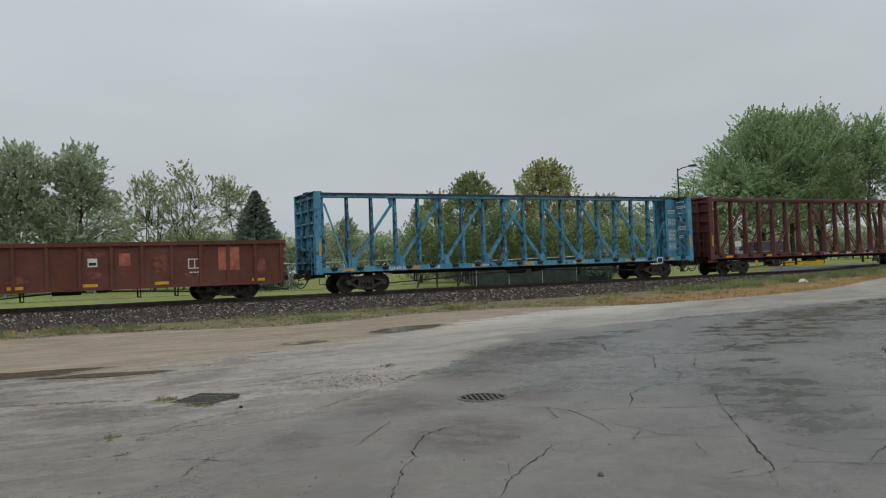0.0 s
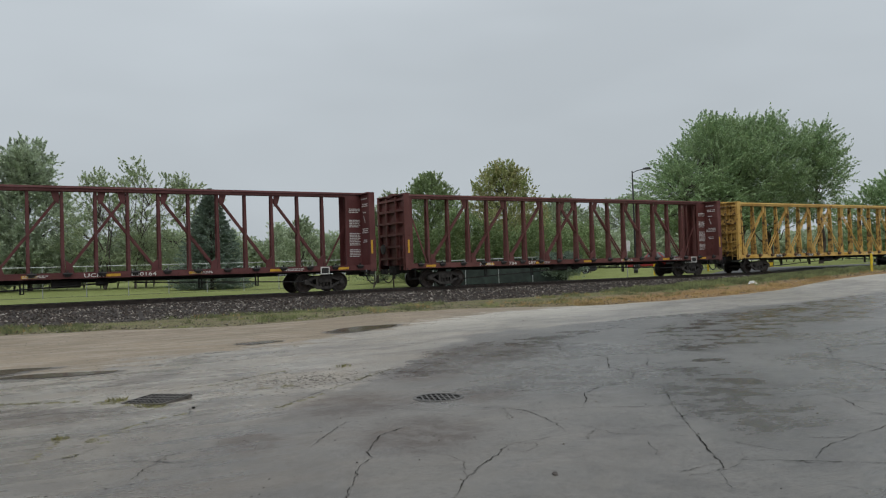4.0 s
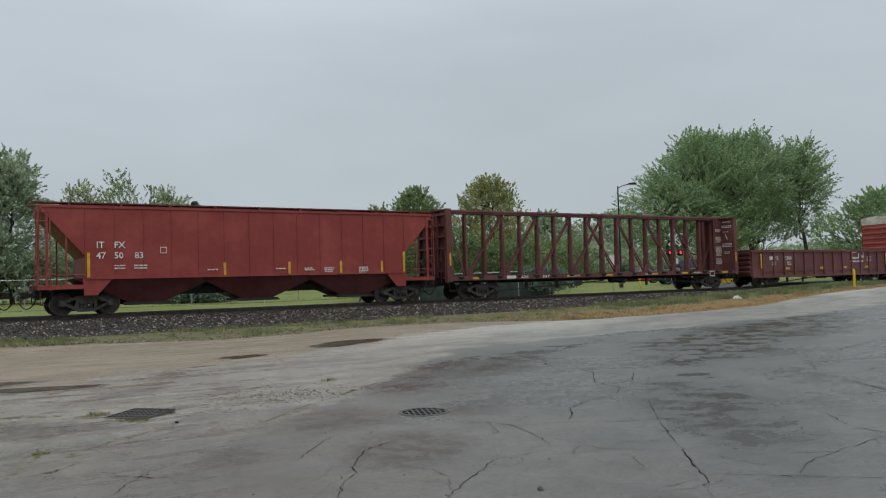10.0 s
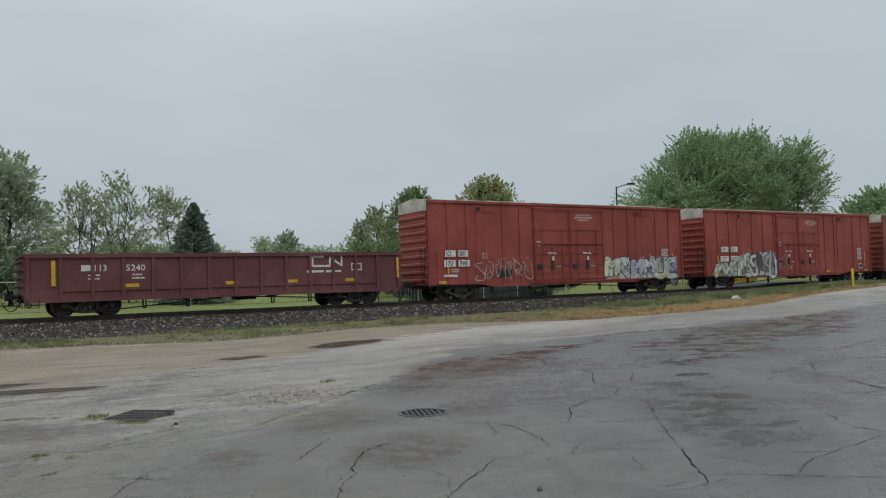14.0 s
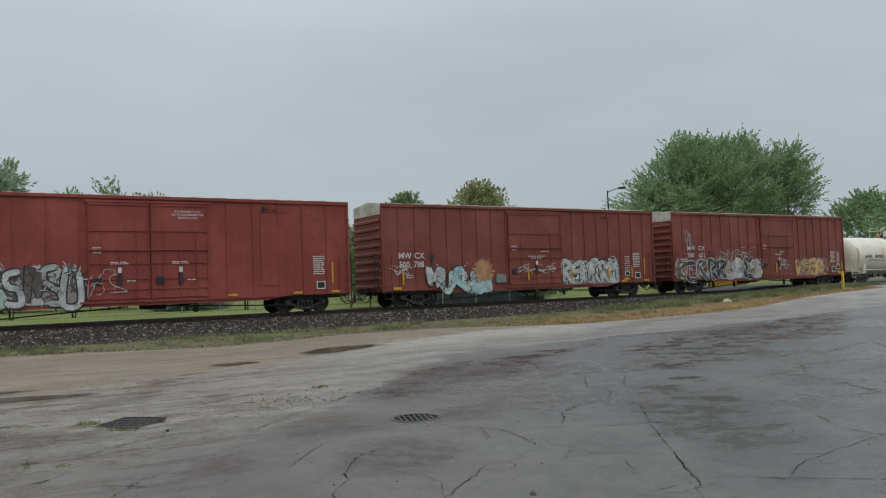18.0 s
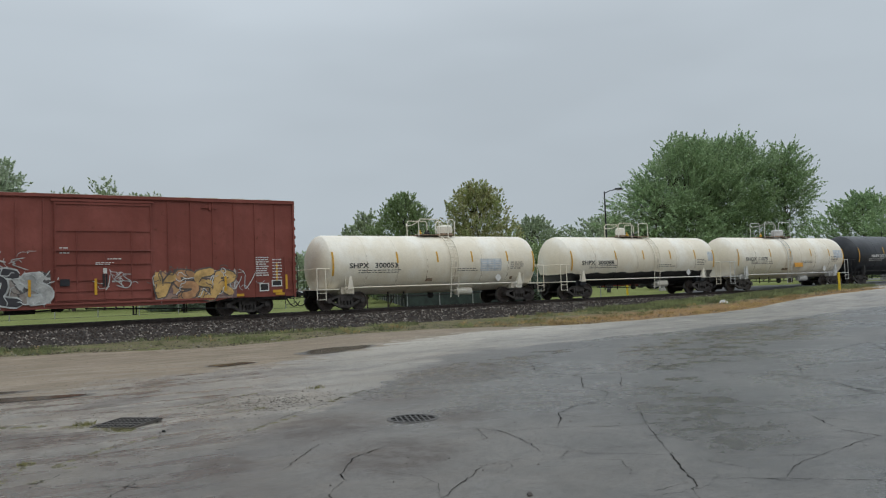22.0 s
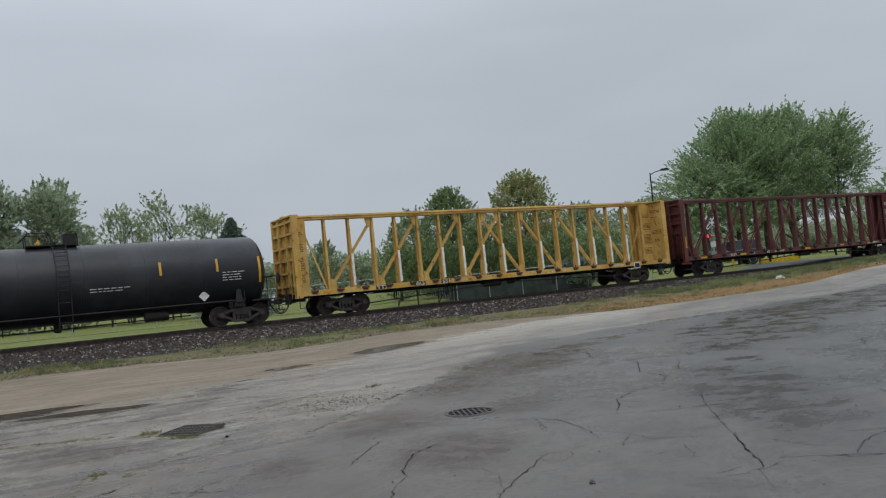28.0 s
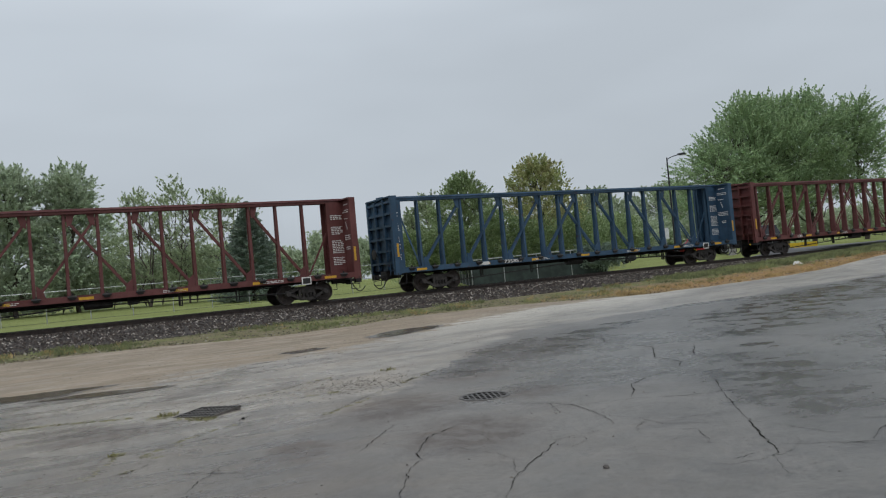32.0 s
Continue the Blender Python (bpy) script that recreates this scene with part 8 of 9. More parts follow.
def build_trees():
    B = broadleaf
    B("willow_tree", -6.5, 101, 14.6, 11.0, "tall mist-paled green tree at the field edge", M_LEAF_MIST, 1, "column", 0.03, 120, 12, 24, 0.16, 2.0, 1.0, 0.5, lobes=0.35)
    B("willow_tree", 0.4, 100, 16.6, 9.6, "tall mist-paled green tree with a forked top", M_LEAF_MIST, 2, "spire", 0.03, 130, 12, 24, 0.16, 2.0, 1.0, 0.5, lobes=0.45)
    B("willow_tree", 6.6, 100, 16.6, 8.4, "tall mist-paled green tree with tufted branches", M_LEAF_MIST, 3, "spire", 0.03, 130, 12, 24, 0.16, 2.0, 1.1, 0.4, lobes=0.50)
    B("poplar_tree", 12.6, 94, 12.9, 7.6, "thin open-crowned tree with sky showing through", M_LEAF_PALE, 4, "dome", 0.10, 66, 10, 14, 0.13, 1.5, 0.8, 0.7, stems=3, gaps=-0.18, lobes=0.45, bark=0.45)
    B("poplar_tree", 17.0, 93.5, 14.4, 7.8, "tall open-crowned tree with sky showing through", M_LEAF_PALE, 5, "vase", 0.10, 74, 10, 14, 0.13, 1.5, 0.8, 0.7, stems=3, gaps=-0.18, lobes=0.45, bark=0.45)
    B("poplar_tree", 21.3, 92.5, 12.8, 7.4, "open-crowned tree beside a dark spruce", M_LEAF_PALE, 6, "dome", 0.10, 66, 10, 14, 0.13, 1.5, 0.8, 0.7, stems=3, gaps=-0.18, lobes=0.45, bark=0.45)
    conifer(20.4, 77.4, 9.7, 8.6, "dark green spruce with a pointed top", 7)
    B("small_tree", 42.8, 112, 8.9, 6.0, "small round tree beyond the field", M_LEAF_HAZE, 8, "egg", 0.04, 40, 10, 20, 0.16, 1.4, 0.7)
    B("small_tree", 34.4, 70.5, 7.7, 2.6, "slim pointed tree beside a maple", M_LEAF_PALE, 18, "egg", 0.04, 34, 8, 20, 0.10, 0.9, 0.55, 0.9)
    B("small_tree", 41.0, 80.0, 9.8, 4.4, "small feathery tree behind a maple", M_LEAF_PALE, 19, "dome", 0.04, 46, 9, 22, 0.12, 1.1, 0.7, 0.8)
    B("small_tree", 72.5, 90.0, 10.6, 10.5, "haze-paled rounded tree behind the maples", M_LEAF_HAZE, 20, "dome", 0.03, 80, 11, 22, 0.16, 1.6, 0.8)
    B("maple_tree", 37.8, 66.0, 10.3, 6.9, "round green maple with an even crown", M_LEAF_MAPLE, 9, "dome", 0.06, 110, 13, 17, 0.105, 1.2, 0.62, 0.75, lobes=0.12)
    B("maple_tree", 41.3, 59.0, 10.5, 7.0, "green maple just turning brown at its tips", M_LEAF_TURN, 10, "dome", 0.06, 100, 13, 17, 0.105, 1.2, 0.75, 0.8, lobes=0.22)
    B("silver_maple", 63.0, 58.5, 11.6, 8.0, "broad green tree with feathery low branches", M_LEAF_BIG, 30, "dome", 0.36, 46, 12, 26, 0.115, 2.0, 1.60, 0.05, lobes=0.35)
    B("silver_maple", 67.4, 58.2, 16.0, 9.8, "huge dark green tree with plumed branches", M_LEAF_BIG, 11, "dome", 0.24, 105, 13, 26, 0.115, 2.0, 1.60, 0.35, lobes=0.42)
    B("silver_maple", 75.6, 58.0, 16.8, 11.2, "huge dark green tree with a broad crown", M_LEAF_BIG, 12, "dome", 0.28, 120, 13, 26, 0.115, 1.9, 1.45, 0.75, lobes=0.25)
    B("silver_maple", 70.9, 57.6, 16.0, 8.6, "tall dark green tree amid wider crowns", M_LEAF_BIG, 31, "dome", 0.30, 75, 13, 26, 0.115, 1.9, 1.45, 0.65, lobes=0.3)
    B("silver_maple", 79.3, 54.6, 15.2, 6.2, "tall dark green tree with feathery outer branches", M_LEAF_BIG, 13, "dome", 0.33, 66, 12, 26, 0.115, 2.0, 1.60, 0.25, gaps=-0.25, lobes=0.45)
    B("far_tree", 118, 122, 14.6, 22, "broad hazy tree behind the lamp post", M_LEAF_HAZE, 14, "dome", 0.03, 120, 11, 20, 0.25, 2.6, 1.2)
    B("far_tree", 127.5, 74, 14.3, 15.4, "round green tree beyond the crossing", M_LEAF_BIG, 15, "dome", 0.05, 95, 13, 16, 0.22, 2.4, 1.2, 0.5, lobes=0.35)
    B("far_tree", 123, 62, 13.0, 17.0, "round green tree beside another beyond the crossing", M_LEAF_BIG, 16, "dome", 0.05, 95, 13, 16, 0.22, 2.4, 1.2, 0.5, lobes=0.35)
    B("far_tree", 129.5, 56, 11.6, 9, "thin pale tree beyond the crossing", M_LEAF_PALE, 17, "egg", 0.04, 50, 8, 14, 0.16, 1.7, 0.9, 0.9, stems=2, gaps=-0.2, lobes=0.4)
    thicket("hedge", [(28.0, 60.0), (33.0, 55.5), (38.5, 49.5)], 4.9, 4.2, 3.6, "dense dark green hedge bank behind the fence", M_HEDGE, 21, 170, 0.10)
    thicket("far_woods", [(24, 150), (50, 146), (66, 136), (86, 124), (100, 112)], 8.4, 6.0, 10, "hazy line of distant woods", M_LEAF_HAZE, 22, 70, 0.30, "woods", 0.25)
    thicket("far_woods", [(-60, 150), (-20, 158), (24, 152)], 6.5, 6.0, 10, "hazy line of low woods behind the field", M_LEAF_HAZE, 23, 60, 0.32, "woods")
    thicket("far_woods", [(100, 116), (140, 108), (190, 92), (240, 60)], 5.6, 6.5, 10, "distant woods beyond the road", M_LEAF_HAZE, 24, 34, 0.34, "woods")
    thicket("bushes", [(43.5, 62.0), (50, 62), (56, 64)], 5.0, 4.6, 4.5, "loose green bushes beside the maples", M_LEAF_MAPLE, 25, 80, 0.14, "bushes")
    thicket("bushes", [(4, 98.5), (16, 97), (22, 97)], 7.2, 5.0, 3.5, "haze-paled bushes under the thin trees", M_LEAF_HAZE, 26, 60, 0.16, "bushes")
    thicket("hedge_end", [(36.6, 47.8), (38.6, 46.2)], 2.2, 2.0, 1.8, "dark clipped bush at the fence end", M_NEEDLE, 27, 240, 0.08, "bush", 0.15)


build_trees()

# ---- fences, lamp, signals ----
M_GALV = plain("galvanised_steel", (0.357, 0.365, 0.365), 0.45, 0.6, 0.2, 5)
# near-black green for sheets that stand in for shade under the hedge
M_HEDGE_SHADE = plain("dark_hedge_shade", (0.025, 0.036, 0.031), 0.85, 0, 0.35, 1.5)
M_LAMPPOST = plain("dark_bronze_pole", (0.025, 0.025, 0.027), 0.5, 0.3, 0.3, 5)
M_SIGNWHITE = plain("white_sign_face", (0.663, 0.663, 0.654), 0.5, 0, 0.08, 5)
M_SAFETY = plain("safety_yellow_paint", (0.612, 0.425, 0.017), 0.5, 0, 0.15, 4)
M_REDLAMP = plain("lit_red_lens", (0.510, 0.017, 0.017), 0.3, 0, 0.05, 5, emit=(1.0, 0.03, 0.04, 2.2))
M_CONCRETE = plain("pale_concrete", (0.306, 0.297, 0.281), 0.85, 0, 0.2, 2)
M_ASPHALT2 = plain("road_asphalt", (0.081, 0.081, 0.081), 0.7, 0, 0.25, 0.7)


def fence(label, line, h, gap, shade_sheet):
    th = tagged(new("fence"), label, "fence")
    for (x0, y0), (x1, y1) in zip(line, line[1:]):
        d = math.hypot(x1 - x0, y1 - y0)
        n = max(1, round(d / gap))
        P = [(x0 + (x1 - x0) * k / n, y0 + (y1 - y0) * k / n) for k in range(n + 1)]
        for k, (x, y) in enumerate(P[:-1] if (x1, y1) != line[-1] else P):
            part("post", Shape().tube((x, y, lift(x, y) - 0.1), (x, y, lift(x, y) + h), 0.035, 7), M_GALV, th)
        for p, q in zip(P, P[1:]):
            part("top_rail", Shape().tube((*p, lift(*p) + h - 0.03), (*q, lift(*q) + h - 0.03), 0.034, 6), M_GALV, th)
        for p, q in zip(P, P[1:]):
            mesh = Shape()
            a, b = Vector((*p, lift(*p))), Vector((*q, lift(*q)))
            # an added dark sheet behind the posts draws the shade below the hedge
            if shade_sheet:
                nrm = Vector((-(q[1] - p[1]), q[0] - p[0], 0)).normalized() * 0.05
                mesh.add([a + nrm, b + nrm, b + nrm + Vector((0, 0, h - 0.1)), a + nrm + Vector((0, 0, h - 0.1)), a + nrm * 1.3, b + nrm * 1.3, b + nrm * 1.3 + Vector((0, 0, h - 0.1)), a + nrm * 1.3 + Vector((0, 0, h - 0.1))],
                         [(0, 1, 2, 3), (7, 6, 5, 4), (3, 2, 6, 7), (0, 4, 5, 1)])
            else:
                for z in (0.05, h * 0.5):
                    mesh.tube(a + Vector((0, 0, z)), b + Vector((0, 0, z)), 0.012, 4)
                k = int((b - a).length / 0.45)
                for i in range(k):
                    c = a + (b - a) * (i / k)
                    e = a + (b - a) * ((i + 1) / k)
                    mesh.tube(c, e + Vector((0, 0, h)), 0.0016, 3, caps=False)
                    mesh.tube(e, c + Vector((0, 0, h)), 0.0016, 3, caps=False)
            part("shade_sheet" if shade_sheet else "chain_link", mesh, M_HEDGE_SHADE if shade_sheet else M_LAMPPOST, th)


fence("chain-link fence with pale posts and dark sheets for the hedge's shade", [(54.0, 107.0), (31.0, 53.9), (38.0, 46.5)], 2.0, 2.4, True)
fence("tall chain-link fence round the far side of the field", [(-50, 70), (-10, 69), (33, 68)], 2.4, 3.0, False)


def street_lamp(x, y):
    th = thing("street_lamp", "dark metal street lamp with a short arm and flat head", "street lamp", at=pose(x, y, lift(x, y)))
    z = 8.75 - lift(x, y)
    part("pole", Shape().tube((0, 0, 0), (0, 0, z), 0.085, 10, 0.05), M_LAMPPOST, th)
    part("base", Shape().lathe_z([(0, 0.16), (0.25, 0.16), (0.32, 0.10)], 12), M_LAMPPOST, th)
    part("arm", Shape().path([(0, 0, z - 0.15), (0.25, -0.26, z + 0.02), (0.62, -0.66, z + 0.12)], 0.035), M_LAMPPOST, th)
    part("head", Shape().prism_y([(0, -0.06), (0.55, -0.08), (0.62, -0.02), (0.45, 0.08), (0.0, 0.05)], -0.15, 0.15), M_LAMPPOST, th, at=pose(0.55, -0.58, z + 0.14, 0, 0, -46))
    part("lens", Shape().box(0.12, 0.5, -0.11, 0.11, -0.105, -0.081), M_SIGNWHITE, th, at=pose(0.55, -0.58, z + 0.14, 0, 0, -46))


street_lamp(44.38, 46.12)


def signal(x, y, h, turn, label, top, blades=0):
    th = thing("crossing_signal", label, "crossing signal", at=pose(x, y, lift(x, y) - 0.05, 0, 0, turn))
    part("mast", Shape().tube((0, 0, 0), (0, 0, h), 0.065, 10).lathe_z([(h, 0.08), (h + 0.06, 0.02)], 10), M_GALV, th)
    part("base", Shape().lathe_z([(0, 0.28), (0.5, 0.22), (0.6, 0.12)], 12), M_CONCRETE, th)
    for a in (45, -45):
        blade = part("crossbuck_blade", Shape().box(-0.61, 0.61, -0.012, 0.012, -0.115, 0.115), M_SIGNWHITE, th, at=pose(0, 0, top, 0, 0, blades) @ pose(0, -0.09 - (0.026 if a > 0 else 0), 0, 0, a, 0))
        part("legend", Shape().box(-0.5, -0.12, -0.018, -0.0125, -0.05, 0.05).box(0.12, 0.5, -0.018, -0.0125, -0.05, 0.05), M_BLACKLET, blade)
    part("crossarm", Shape().tube((-0.55, 0, top - 0.95), (0.55, 0, top - 0.95), 0.035, 8), M_GALV, th)
    for dx in (-0.42, 0.42):
        lamp = part("lamp_disc", Shape().lathe_y([(0.0, 0.25), (-0.02, 0.25)], 24, dx, top - 0.95), M_GRIME, th)
        part("hood", Shape().lathe_y([(-0.05, 0.16), (-0.28, 0.15), (-0.28, 0.14), (-0.06, 0.14)], 18, dx, top - 0.95), M_GRIME, lamp)
        part("lens", Shape().lathe_y([(-0.06, 0.13), (-0.10, 0.11)], 18, dx, top - 0.95), M_REDLAMP, lamp, "lit red lens")
    part("sign", Shape().box(-0.22, 0.22, -0.10, -0.085, top - 1.75, top - 1.35), M_SIGNWHITE, th)
    part("control_box", Shape().box(-0.28, 0.28, -0.2, 0.2, 0.65, 1.35), M_GALV, th)


signal(65.2, 30.6, 4.2, -4, "railway crossing signal with white crossbuck and lit red lamps", 3.75, 68)
signal(45.8, 42.0, 3.7, -20, "railway crossing signal with a white crossbuck beyond the track", 3.4)


def bollard(x, y, h, label, sign=False):
    th = thing("bollard", label, "bollard", at=pose(x, y, lift(x, y) - 0.02))
    part("post", Shape().lathe_z([(0, 0.075), (h - 0.05, 0.075), (h, 0.04)], 14), M_SAFETY, th)
    if sign:
        part("sign_plate", Shape().box(-0.15, 0.15, -0.01, 0.01, h + 0.02, h + 0.55), M_SIGNWHITE, th)


bollard(48.6, 30.0, 1.12, "yellow painted steel bollard in the grass verge")
bollard(43.2, 43.0, 1.1, "yellow bollard beyond the track")
bollard(46.5, 41.0, 1.1, "yellow bollard beside the far signal")


def far_side():
    """The road beyond the track, its yellow kerb, a low wall and signs."""
    s = Shape()
    road = [(43, 39.2), (60, 33.6), (74, 34.0), (120, 52), (140, 74), (90, 52), (60, 41.0), (48, 43.0)]
    s.add([(x, y, max(0.55, lift(x, y)) + 0.03) for x, y in road], [tuple(range(len(road)))])
    ob = part("road", s, M_ASPHALT2)
    tagged(ob, "grey asphalt road at the crossing", "road", kind="structure")
    kerb = part("kerb", Shape().beam((51.2, 42.6, lift(51.2, 42.6) + 0.05), (55.0, 42.1, lift(55.0, 42.1) + 0.05), 0.6, 0.18), M_SAFETY)
    tagged(kerb, "low kerb painted bright yellow", "kerb", kind="structure")
    corners = [(44.4, 19.2), (56.0, 19.6), (57.0, 12.0), (37.5, 12.6)]

    def slab(inset, up):
        cx, cy = 49.0, 15.6
        ring = [(x0 + (x1 - x0) * k / 10, y0 + (y1 - y0) * k / 10) for (x0, y0), (x1, y1) in zip(corners, corners[1:] + corners[:1]) for k in range(10)]
        ring = [(x + (cx - x) / math.hypot(cx - x, cy - y) * inset, y + (cy - y) / math.hypot(cx - x, cy - y) * inset) for x, y in ring]
        n = len(ring)
        rows = [[(x + (cx - x) * f, y + (cy - y) * f) for x, y in ring] for f in (0, 0.3, 0.6, 0.9)]
        vs = [(x, y, lift(x, y) - 0.1) for x, y in ring] + [(x, y, lift(x, y) + up) for row in rows for x, y in row] + [(cx, cy, lift(cx, cy) + up)]
        fs = [(j * n + k, j * n + (k + 1) % n, j * n + n + (k + 1) % n, j * n + n + k) for j in range(4) for k in range(n)]
        return Shape().add(vs, fs + [(4 * n + k, 4 * n + (k + 1) % n, 5 * n) for k in range(n)])

    island = tagged(part("island", slab(0, 0.11), M_CONCRETE), "pale concrete kerb round a grass island", "kerb", kind="structure")
    part("island_grass", slab(0.3, 0.14), M_GRASS, island)
    wall = part("low_wall", Shape().box(0, 22, -0.15, 0.15, 0, 1.0), M_CONCRETE, at=pose(74, 41.5, 0.7, 0, 0, 24))
    tagged(wall, "low grey concrete wall beyond the road", "wall", kind="structure")
    for x, y, z, w, h, m, label in ((40.2, 42.6, 2.55, 0.45, 0.75, M_SIGNWHITE, "small white road sign on a post"), (53.6, 45.0, 2.0, 0.5, 0.8, M_SAFETY, "yellow road sign on a post")):
        th = thing("road_sign", label, "road sign", at=pose(x, y, lift(x, y), 0, 0, -40))
        zz = z - lift(x, y)
        part("post", Shape().tube((0, 0, 0), (0, 0, zz + h), 0.03, 8), M_GALV, th)
        part("sign_plate", Shape().box(-w / 2, w / 2, -0.045, -0.03, zz, zz + h), m, th)


far_side()

# ---- vehicles ----
M_GLASS, nt_g, b_g = nodes_of("dark_car_glass")
b_g.inputs["Base Color"].default_value = (0.02, 0.024, 0.028, 1)
b_g.inputs["Roughness"].default_value = 0.06
M_RUBBER = plain("tyre_rubber", (0.016, 0.016, 0.017), 0.85, 0, 0.2, 6)
M_ALLOY = plain("alloy_rim", (0.45, 0.46, 0.47), 0.35, 0.7, 0.15, 6)
M_HEAD = plain("headlamp_lens", (0.70, 0.70, 0.66), 0.15, 0, 0.1, 8)
M_AMBER = plain("amber_lens", (0.62, 0.26, 0.03), 0.2, 0, 0.1, 8)


def body_paint(name, col):
    m, nt, b = nodes_of(name)
    c = blend(nt, noise_of(nt, coord(nt), 2.0, 4), tuple(x * 0.8 for x in col), tuple(x * 1.2 + 0.002 for x in col))
    nt.links.new(c, b.inputs["Base Color"])
    b.inputs["Roughness"].default_value = 0.3
    b.inputs["Coat Weight"].default_value, b.inputs["Coat Roughness"].default_value = 0.6, 0.08
    return m


def hull(bottom, top, n_in=0.08):
    """A rounded car shell from side outlines: (x, z) with half-width; sections along z."""
    s = Shape()
    k = len(bottom)
    vs = []
    for sec in (bottom, top):
        vs += [(x, -w, z) for x, z, w in sec]
    for sec in (bottom, top):
        vs += [(x, w, z) for x, z, w in sec]
    fs = [(i, i + 1, k + i + 1, k + i) for i in range(k - 1)] + [(2 * k + i, 3 * k + i, 3 * k + i + 1, 2 * k + i + 1) for i in range(k - 1)]
    fs += [(k + i, k + i + 1, 3 * k + i + 1, 3 * k + i) for i in range(k - 1)] + [(i, 2 * k + i, 2 * k + i + 1, i + 1) for i in range(k - 1)]
    fs += [(0, k, 3 * k, 2 * k), (k - 1, 2 * k + k - 1, 3 * k + k - 1, 2 * k - 1)]
    return s.add(vs, fs)


def vehicle(name, label, at, paint, kind):
    """A car that points along -x."""
    th = thing(name, label, "car", at=at)
    L, tall, belt, base = {"sedan": (4.7, 1.45, 0.92, 0.24), "compact": (4.3, 1.36, 0.82, 0.20), "suv": (5.2, 1.85, 1.15, 0.36)}[kind]
    f = L / 2
    lower = [(-f, base + 0.12, 0.72), (-f + 0.25, base, 0.84), (-f + 1.0, base, 0.89), (f - 1.0, base, 0.89), (f - 0.25, base, 0.84), (f, base + 0.15, 0.74)]
    upper = [(-f + 0.04, belt - 0.24, 0.70), (-f + 0.35, belt - 0.12, 0.83), (-f + 1.25, belt, 0.88), (f - 1.2, belt + 0.02, 0.88), (f - 0.35, belt + 0.01, 0.83), (f - 0.02, belt - 0.12, 0.72)]
    body = part("body", hull(lower, upper), paint, th, smooth=50)
    bev = body.modifiers.new("bevel", "BEVEL")
    bev.width, bev.segments, bev.limit_method = 0.05, 3, "ANGLE"
    if kind != "suv":
        c0 = [(-f + 1.25, belt - 0.02, 0.80), (-f + 2.0, belt, 0.80), (f - 1.6, belt, 0.80), (f - 0.75, belt - 0.02, 0.78)]
        c1 = [(-f + 2.0, tall - 0.04, 0.60), (-f + 2.4, tall, 0.62), (f - 1.9, tall, 0.62), (f - 1.5, tall - 0.06, 0.60)]
    else:
        c0 = [(-f + 1.35, belt - 0.02, 0.82), (-f + 2.0, belt, 0.82), (f - 1.0, belt, 0.82), (f - 0.15, belt - 0.02, 0.80)]
        c1 = [(-f + 1.95, tall - 0.05, 0.66), (-f + 2.35, tall, 0.68), (f - 1.0, tall, 0.68), (f - 0.4, tall - 0.05, 0.66)]
    cab = part("cabin_glass", hull(c0, c1), M_GLASS, th, "dark tinted glass", smooth=40)
    part("roof_panel", hull([(c1[0][0] + 0.02, tall - 0.05, 0.60), (c1[-1][0] - 0.02, tall - 0.05, 0.60)], [(c1[0][0] + 0.25, tall + 0.02, 0.56), (c1[-1][0] - 0.2, tall + 0.02, 0.56)]), paint, th, smooth=40)
    for sy in (-1, 1):
        for xb, xt in ((c0[1][0] - 0.45, c1[0][0] + 0.05), ((c0[1][0] + c0[2][0]) / 2, (c1[1][0] + c1[2][0]) / 2), (c0[2][0] + 0.25, c1[2][0] + 0.05)):
            part("pillar", Shape().beam((xb, sy * 0.815, belt), (xt, sy * 0.635, tall - 0.02), 0.09, 0.03), paint, cab)
        part("mirror", Shape().prism_y([(-f + 1.63, belt - 0.06), (-f + 1.68, belt - 0.11), (-f + 1.84, belt - 0.10), (-f + 1.86, belt + 0.01), (-f + 1.80, belt + 0.05), (-f + 1.69, belt + 0.03)], min(sy * 0.90, sy * 1.05), max(sy * 0.90, sy * 1.05)).beam((-f + 1.75, sy * 0.80, belt - 0.06), (-f + 1.75, sy * 0.92, belt + 0.03), 0.05, 0.04), M_RUBBER, th)
        lens = [(-f - 0.02, belt - 0.41), (-f + 0.26, belt - 0.36), (-f + 0.30, belt - 0.20), (-f + 0.02, belt - 0.25)]
        part("headlight", Shape().prism_y(lens, min(sy * 0.46, sy * 0.70), max(sy * 0.46, sy * 0.70)), M_HEAD, th)
        part("turn_lamp", Shape().prism_y([(x + 0.05, z) for x, z in lens], min(sy * 0.70, sy * 0.82), max(sy * 0.70, sy * 0.82)), M_AMBER, th)
        part("tail_light", Shape().box(f - 0.28, f + 0.0, min(sy * 0.62, sy * 0.84), max(sy * 0.62, sy * 0.84), belt - 0.2, belt - 0.06), M_RED, th)
        part("door_handle", Shape().box(0.0, 0.16, min(sy * 0.89, sy * 0.915), max(sy * 0.89, sy * 0.915), belt - 0.14, belt - 0.11), paint, th)
        for x in (-f + 0.92, f - 1.0):
            r = 0.38 if kind == "suv" else 0.32
            w = part("wheel", Shape().lathe_y([(sy * 0.70, r * 0.6), (sy * 0.70, r * 0.94), (sy * 0.74, r), (sy * 0.88, r), (sy * 0.905, r * 0.94), (sy * 0.90, r * 0.66)], 26, x, r), M_RUBBER, th, smooth=35)
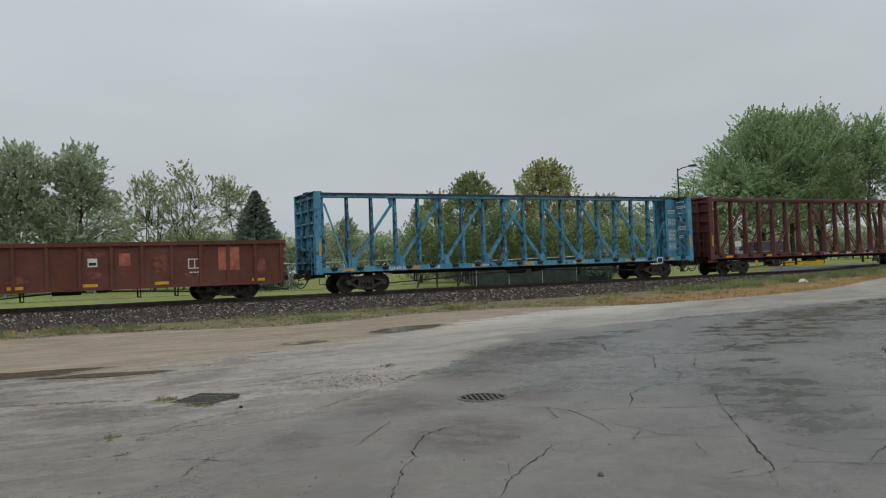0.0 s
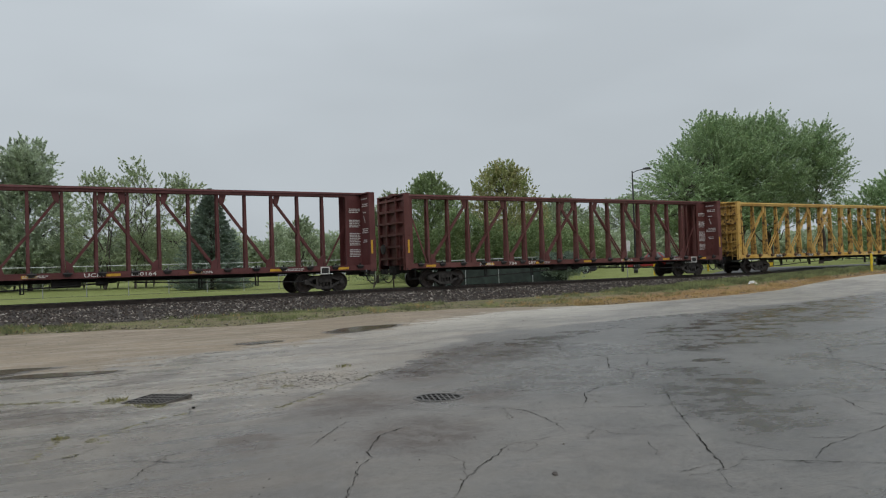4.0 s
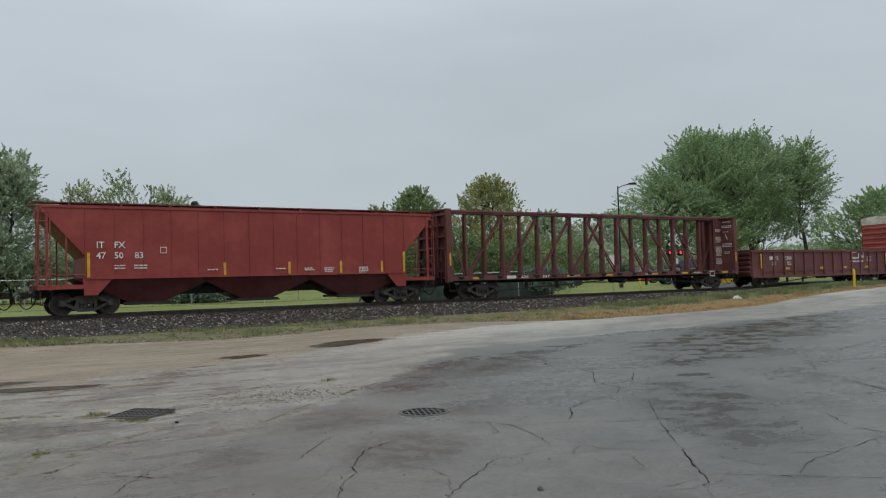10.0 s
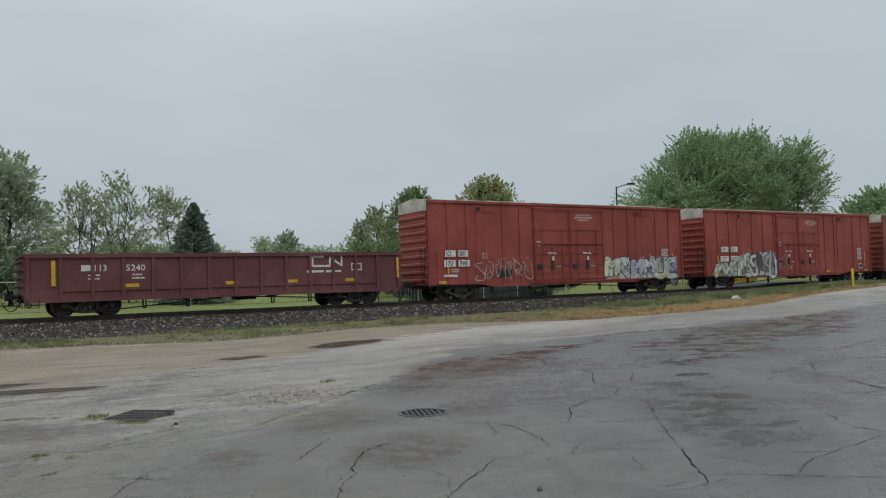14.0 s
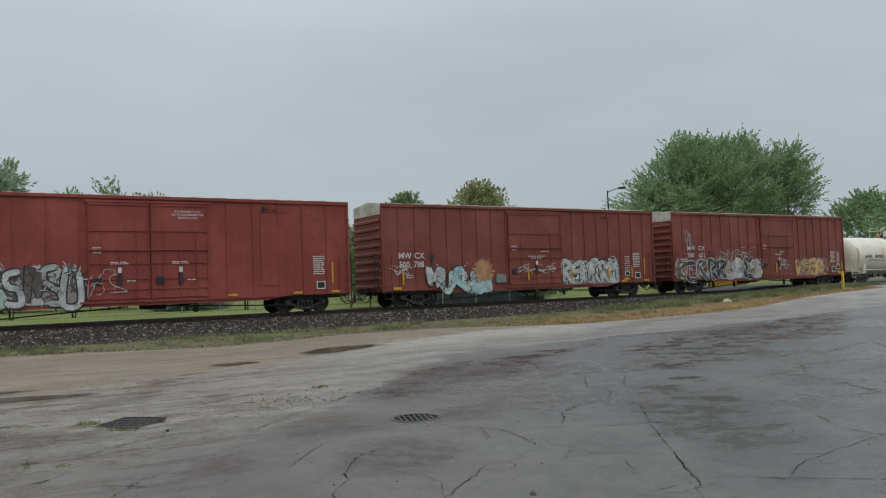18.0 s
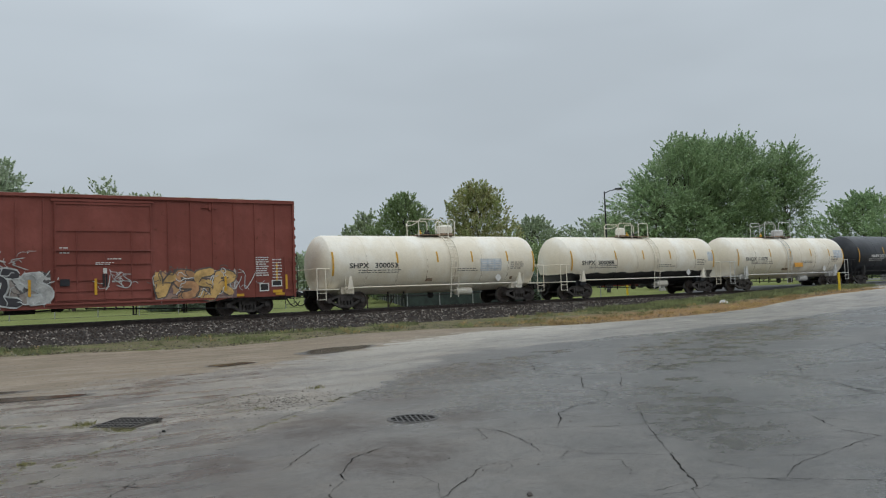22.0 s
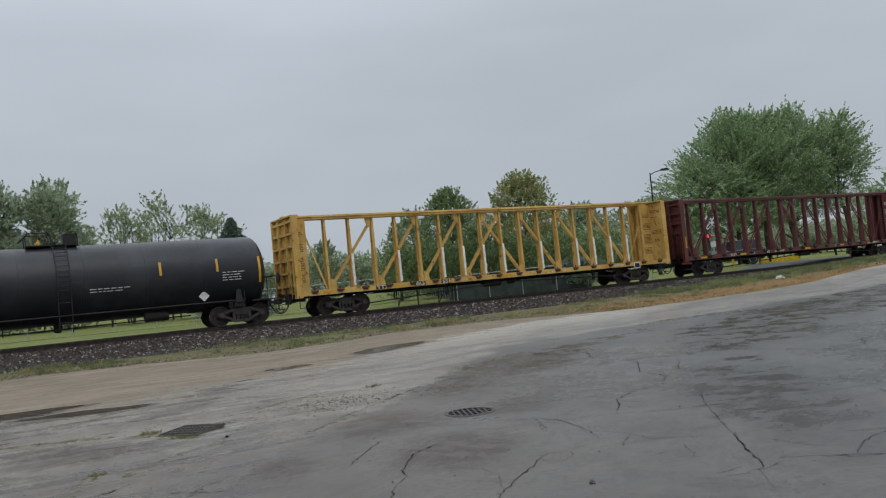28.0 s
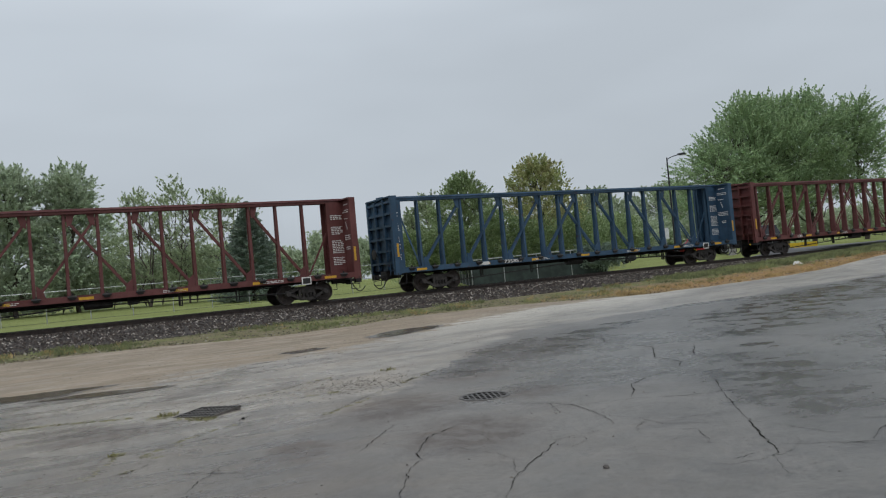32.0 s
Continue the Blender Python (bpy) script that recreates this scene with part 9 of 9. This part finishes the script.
            part("rim", Shape().lathe_y([(sy * 0.80, r * 0.1), (sy * 0.88, r * 0.66), (sy * 0.905, r * 0.67), (sy * 0.905, r * 0.60), (sy * 0.87, r * 0.56), (sy * 0.885, r * 0.15)], 20, x, r), M_ALLOY, w)
    part("bumper", Shape().box(-f - 0.03, -f + 0.08, -0.74, 0.74, base - 0.02, base + 0.22), M_RUBBER, th)
    part("air_dam", Shape().box(-f + 0.06, -f + 0.30, -0.78, 0.78, base - 0.09, base + 0.04), M_RUBBER, th)
    part("grille", Shape().box(-f + 0.0, -f + 0.05, -0.42, 0.42, base + 0.28, belt - 0.30), M_GRIME, th)
    return th


M_CARBLACK, M_CARGREEN, M_CARRED = body_paint("black_car_paint", (0.012, 0.013, 0.014)), body_paint("dark_green_car_paint", (0.012, 0.020, 0.018)), body_paint("red_car_paint", (0.26, 0.015, 0.015))
vehicle("sedan", "black sedan waiting at the crossing", pose(64.2, 26.4, lift(64, 26) + 0.012, 0, 0, -84), M_CARBLACK, "sedan")
vehicle("sedan", "dark green-black sedan parked at the edge of the lot", pose(-1.40, 14.95, 0.012, 0, 0, 97), M_CARGREEN, "compact")
vehicle("suv", "dark sport utility vehicle waiting beyond the track", pose(48.9, 43.6, lift(48.9, 43.6) + 0.01, 0, 0, -35), M_CARBLACK, "suv")
vehicle("sedan", "dark sedan parked beyond the track", pose(47.8, 58.0, lift(48, 58) + 0.01, 0, 0, -42), M_CARBLACK, "sedan")
vehicle("sedan", "red sedan parked beyond the track", pose(53.5, 53.5, lift(53, 53) + 0.01, 0, 0, -40), M_CARRED, "sedan")


# ---- movement ----
def travelled(t):
    """How far the train has rolled to the left after t seconds."""
    return 10.728 * t + 0.01139 * t * t


def motions():
    for car, x in TRAIN:
        walk(car, [(t, on_track(x - travelled(t))) for t in range(0, 33, 4)])
    # every axle turns as its car rolls: one set of keys for leading and one for trailing axles
    made = {}
    for ob, d in WHEELSETS:
        if d not in made:
            walk(ob, [(k / 30, pose(d, 0, 0.44, 0, -math.degrees(travelled(k / 30) / 0.44) % 360, 0)) for k in range(961)])
            made[d] = ob
        else:
            src = made[d].animation_data
            ob.rotation_mode = "QUATERNION"
            ob.animation_data_create()
            ob.animation_data.action = src.action
            ob.animation_data.action_slot = src.action_slot


motions()
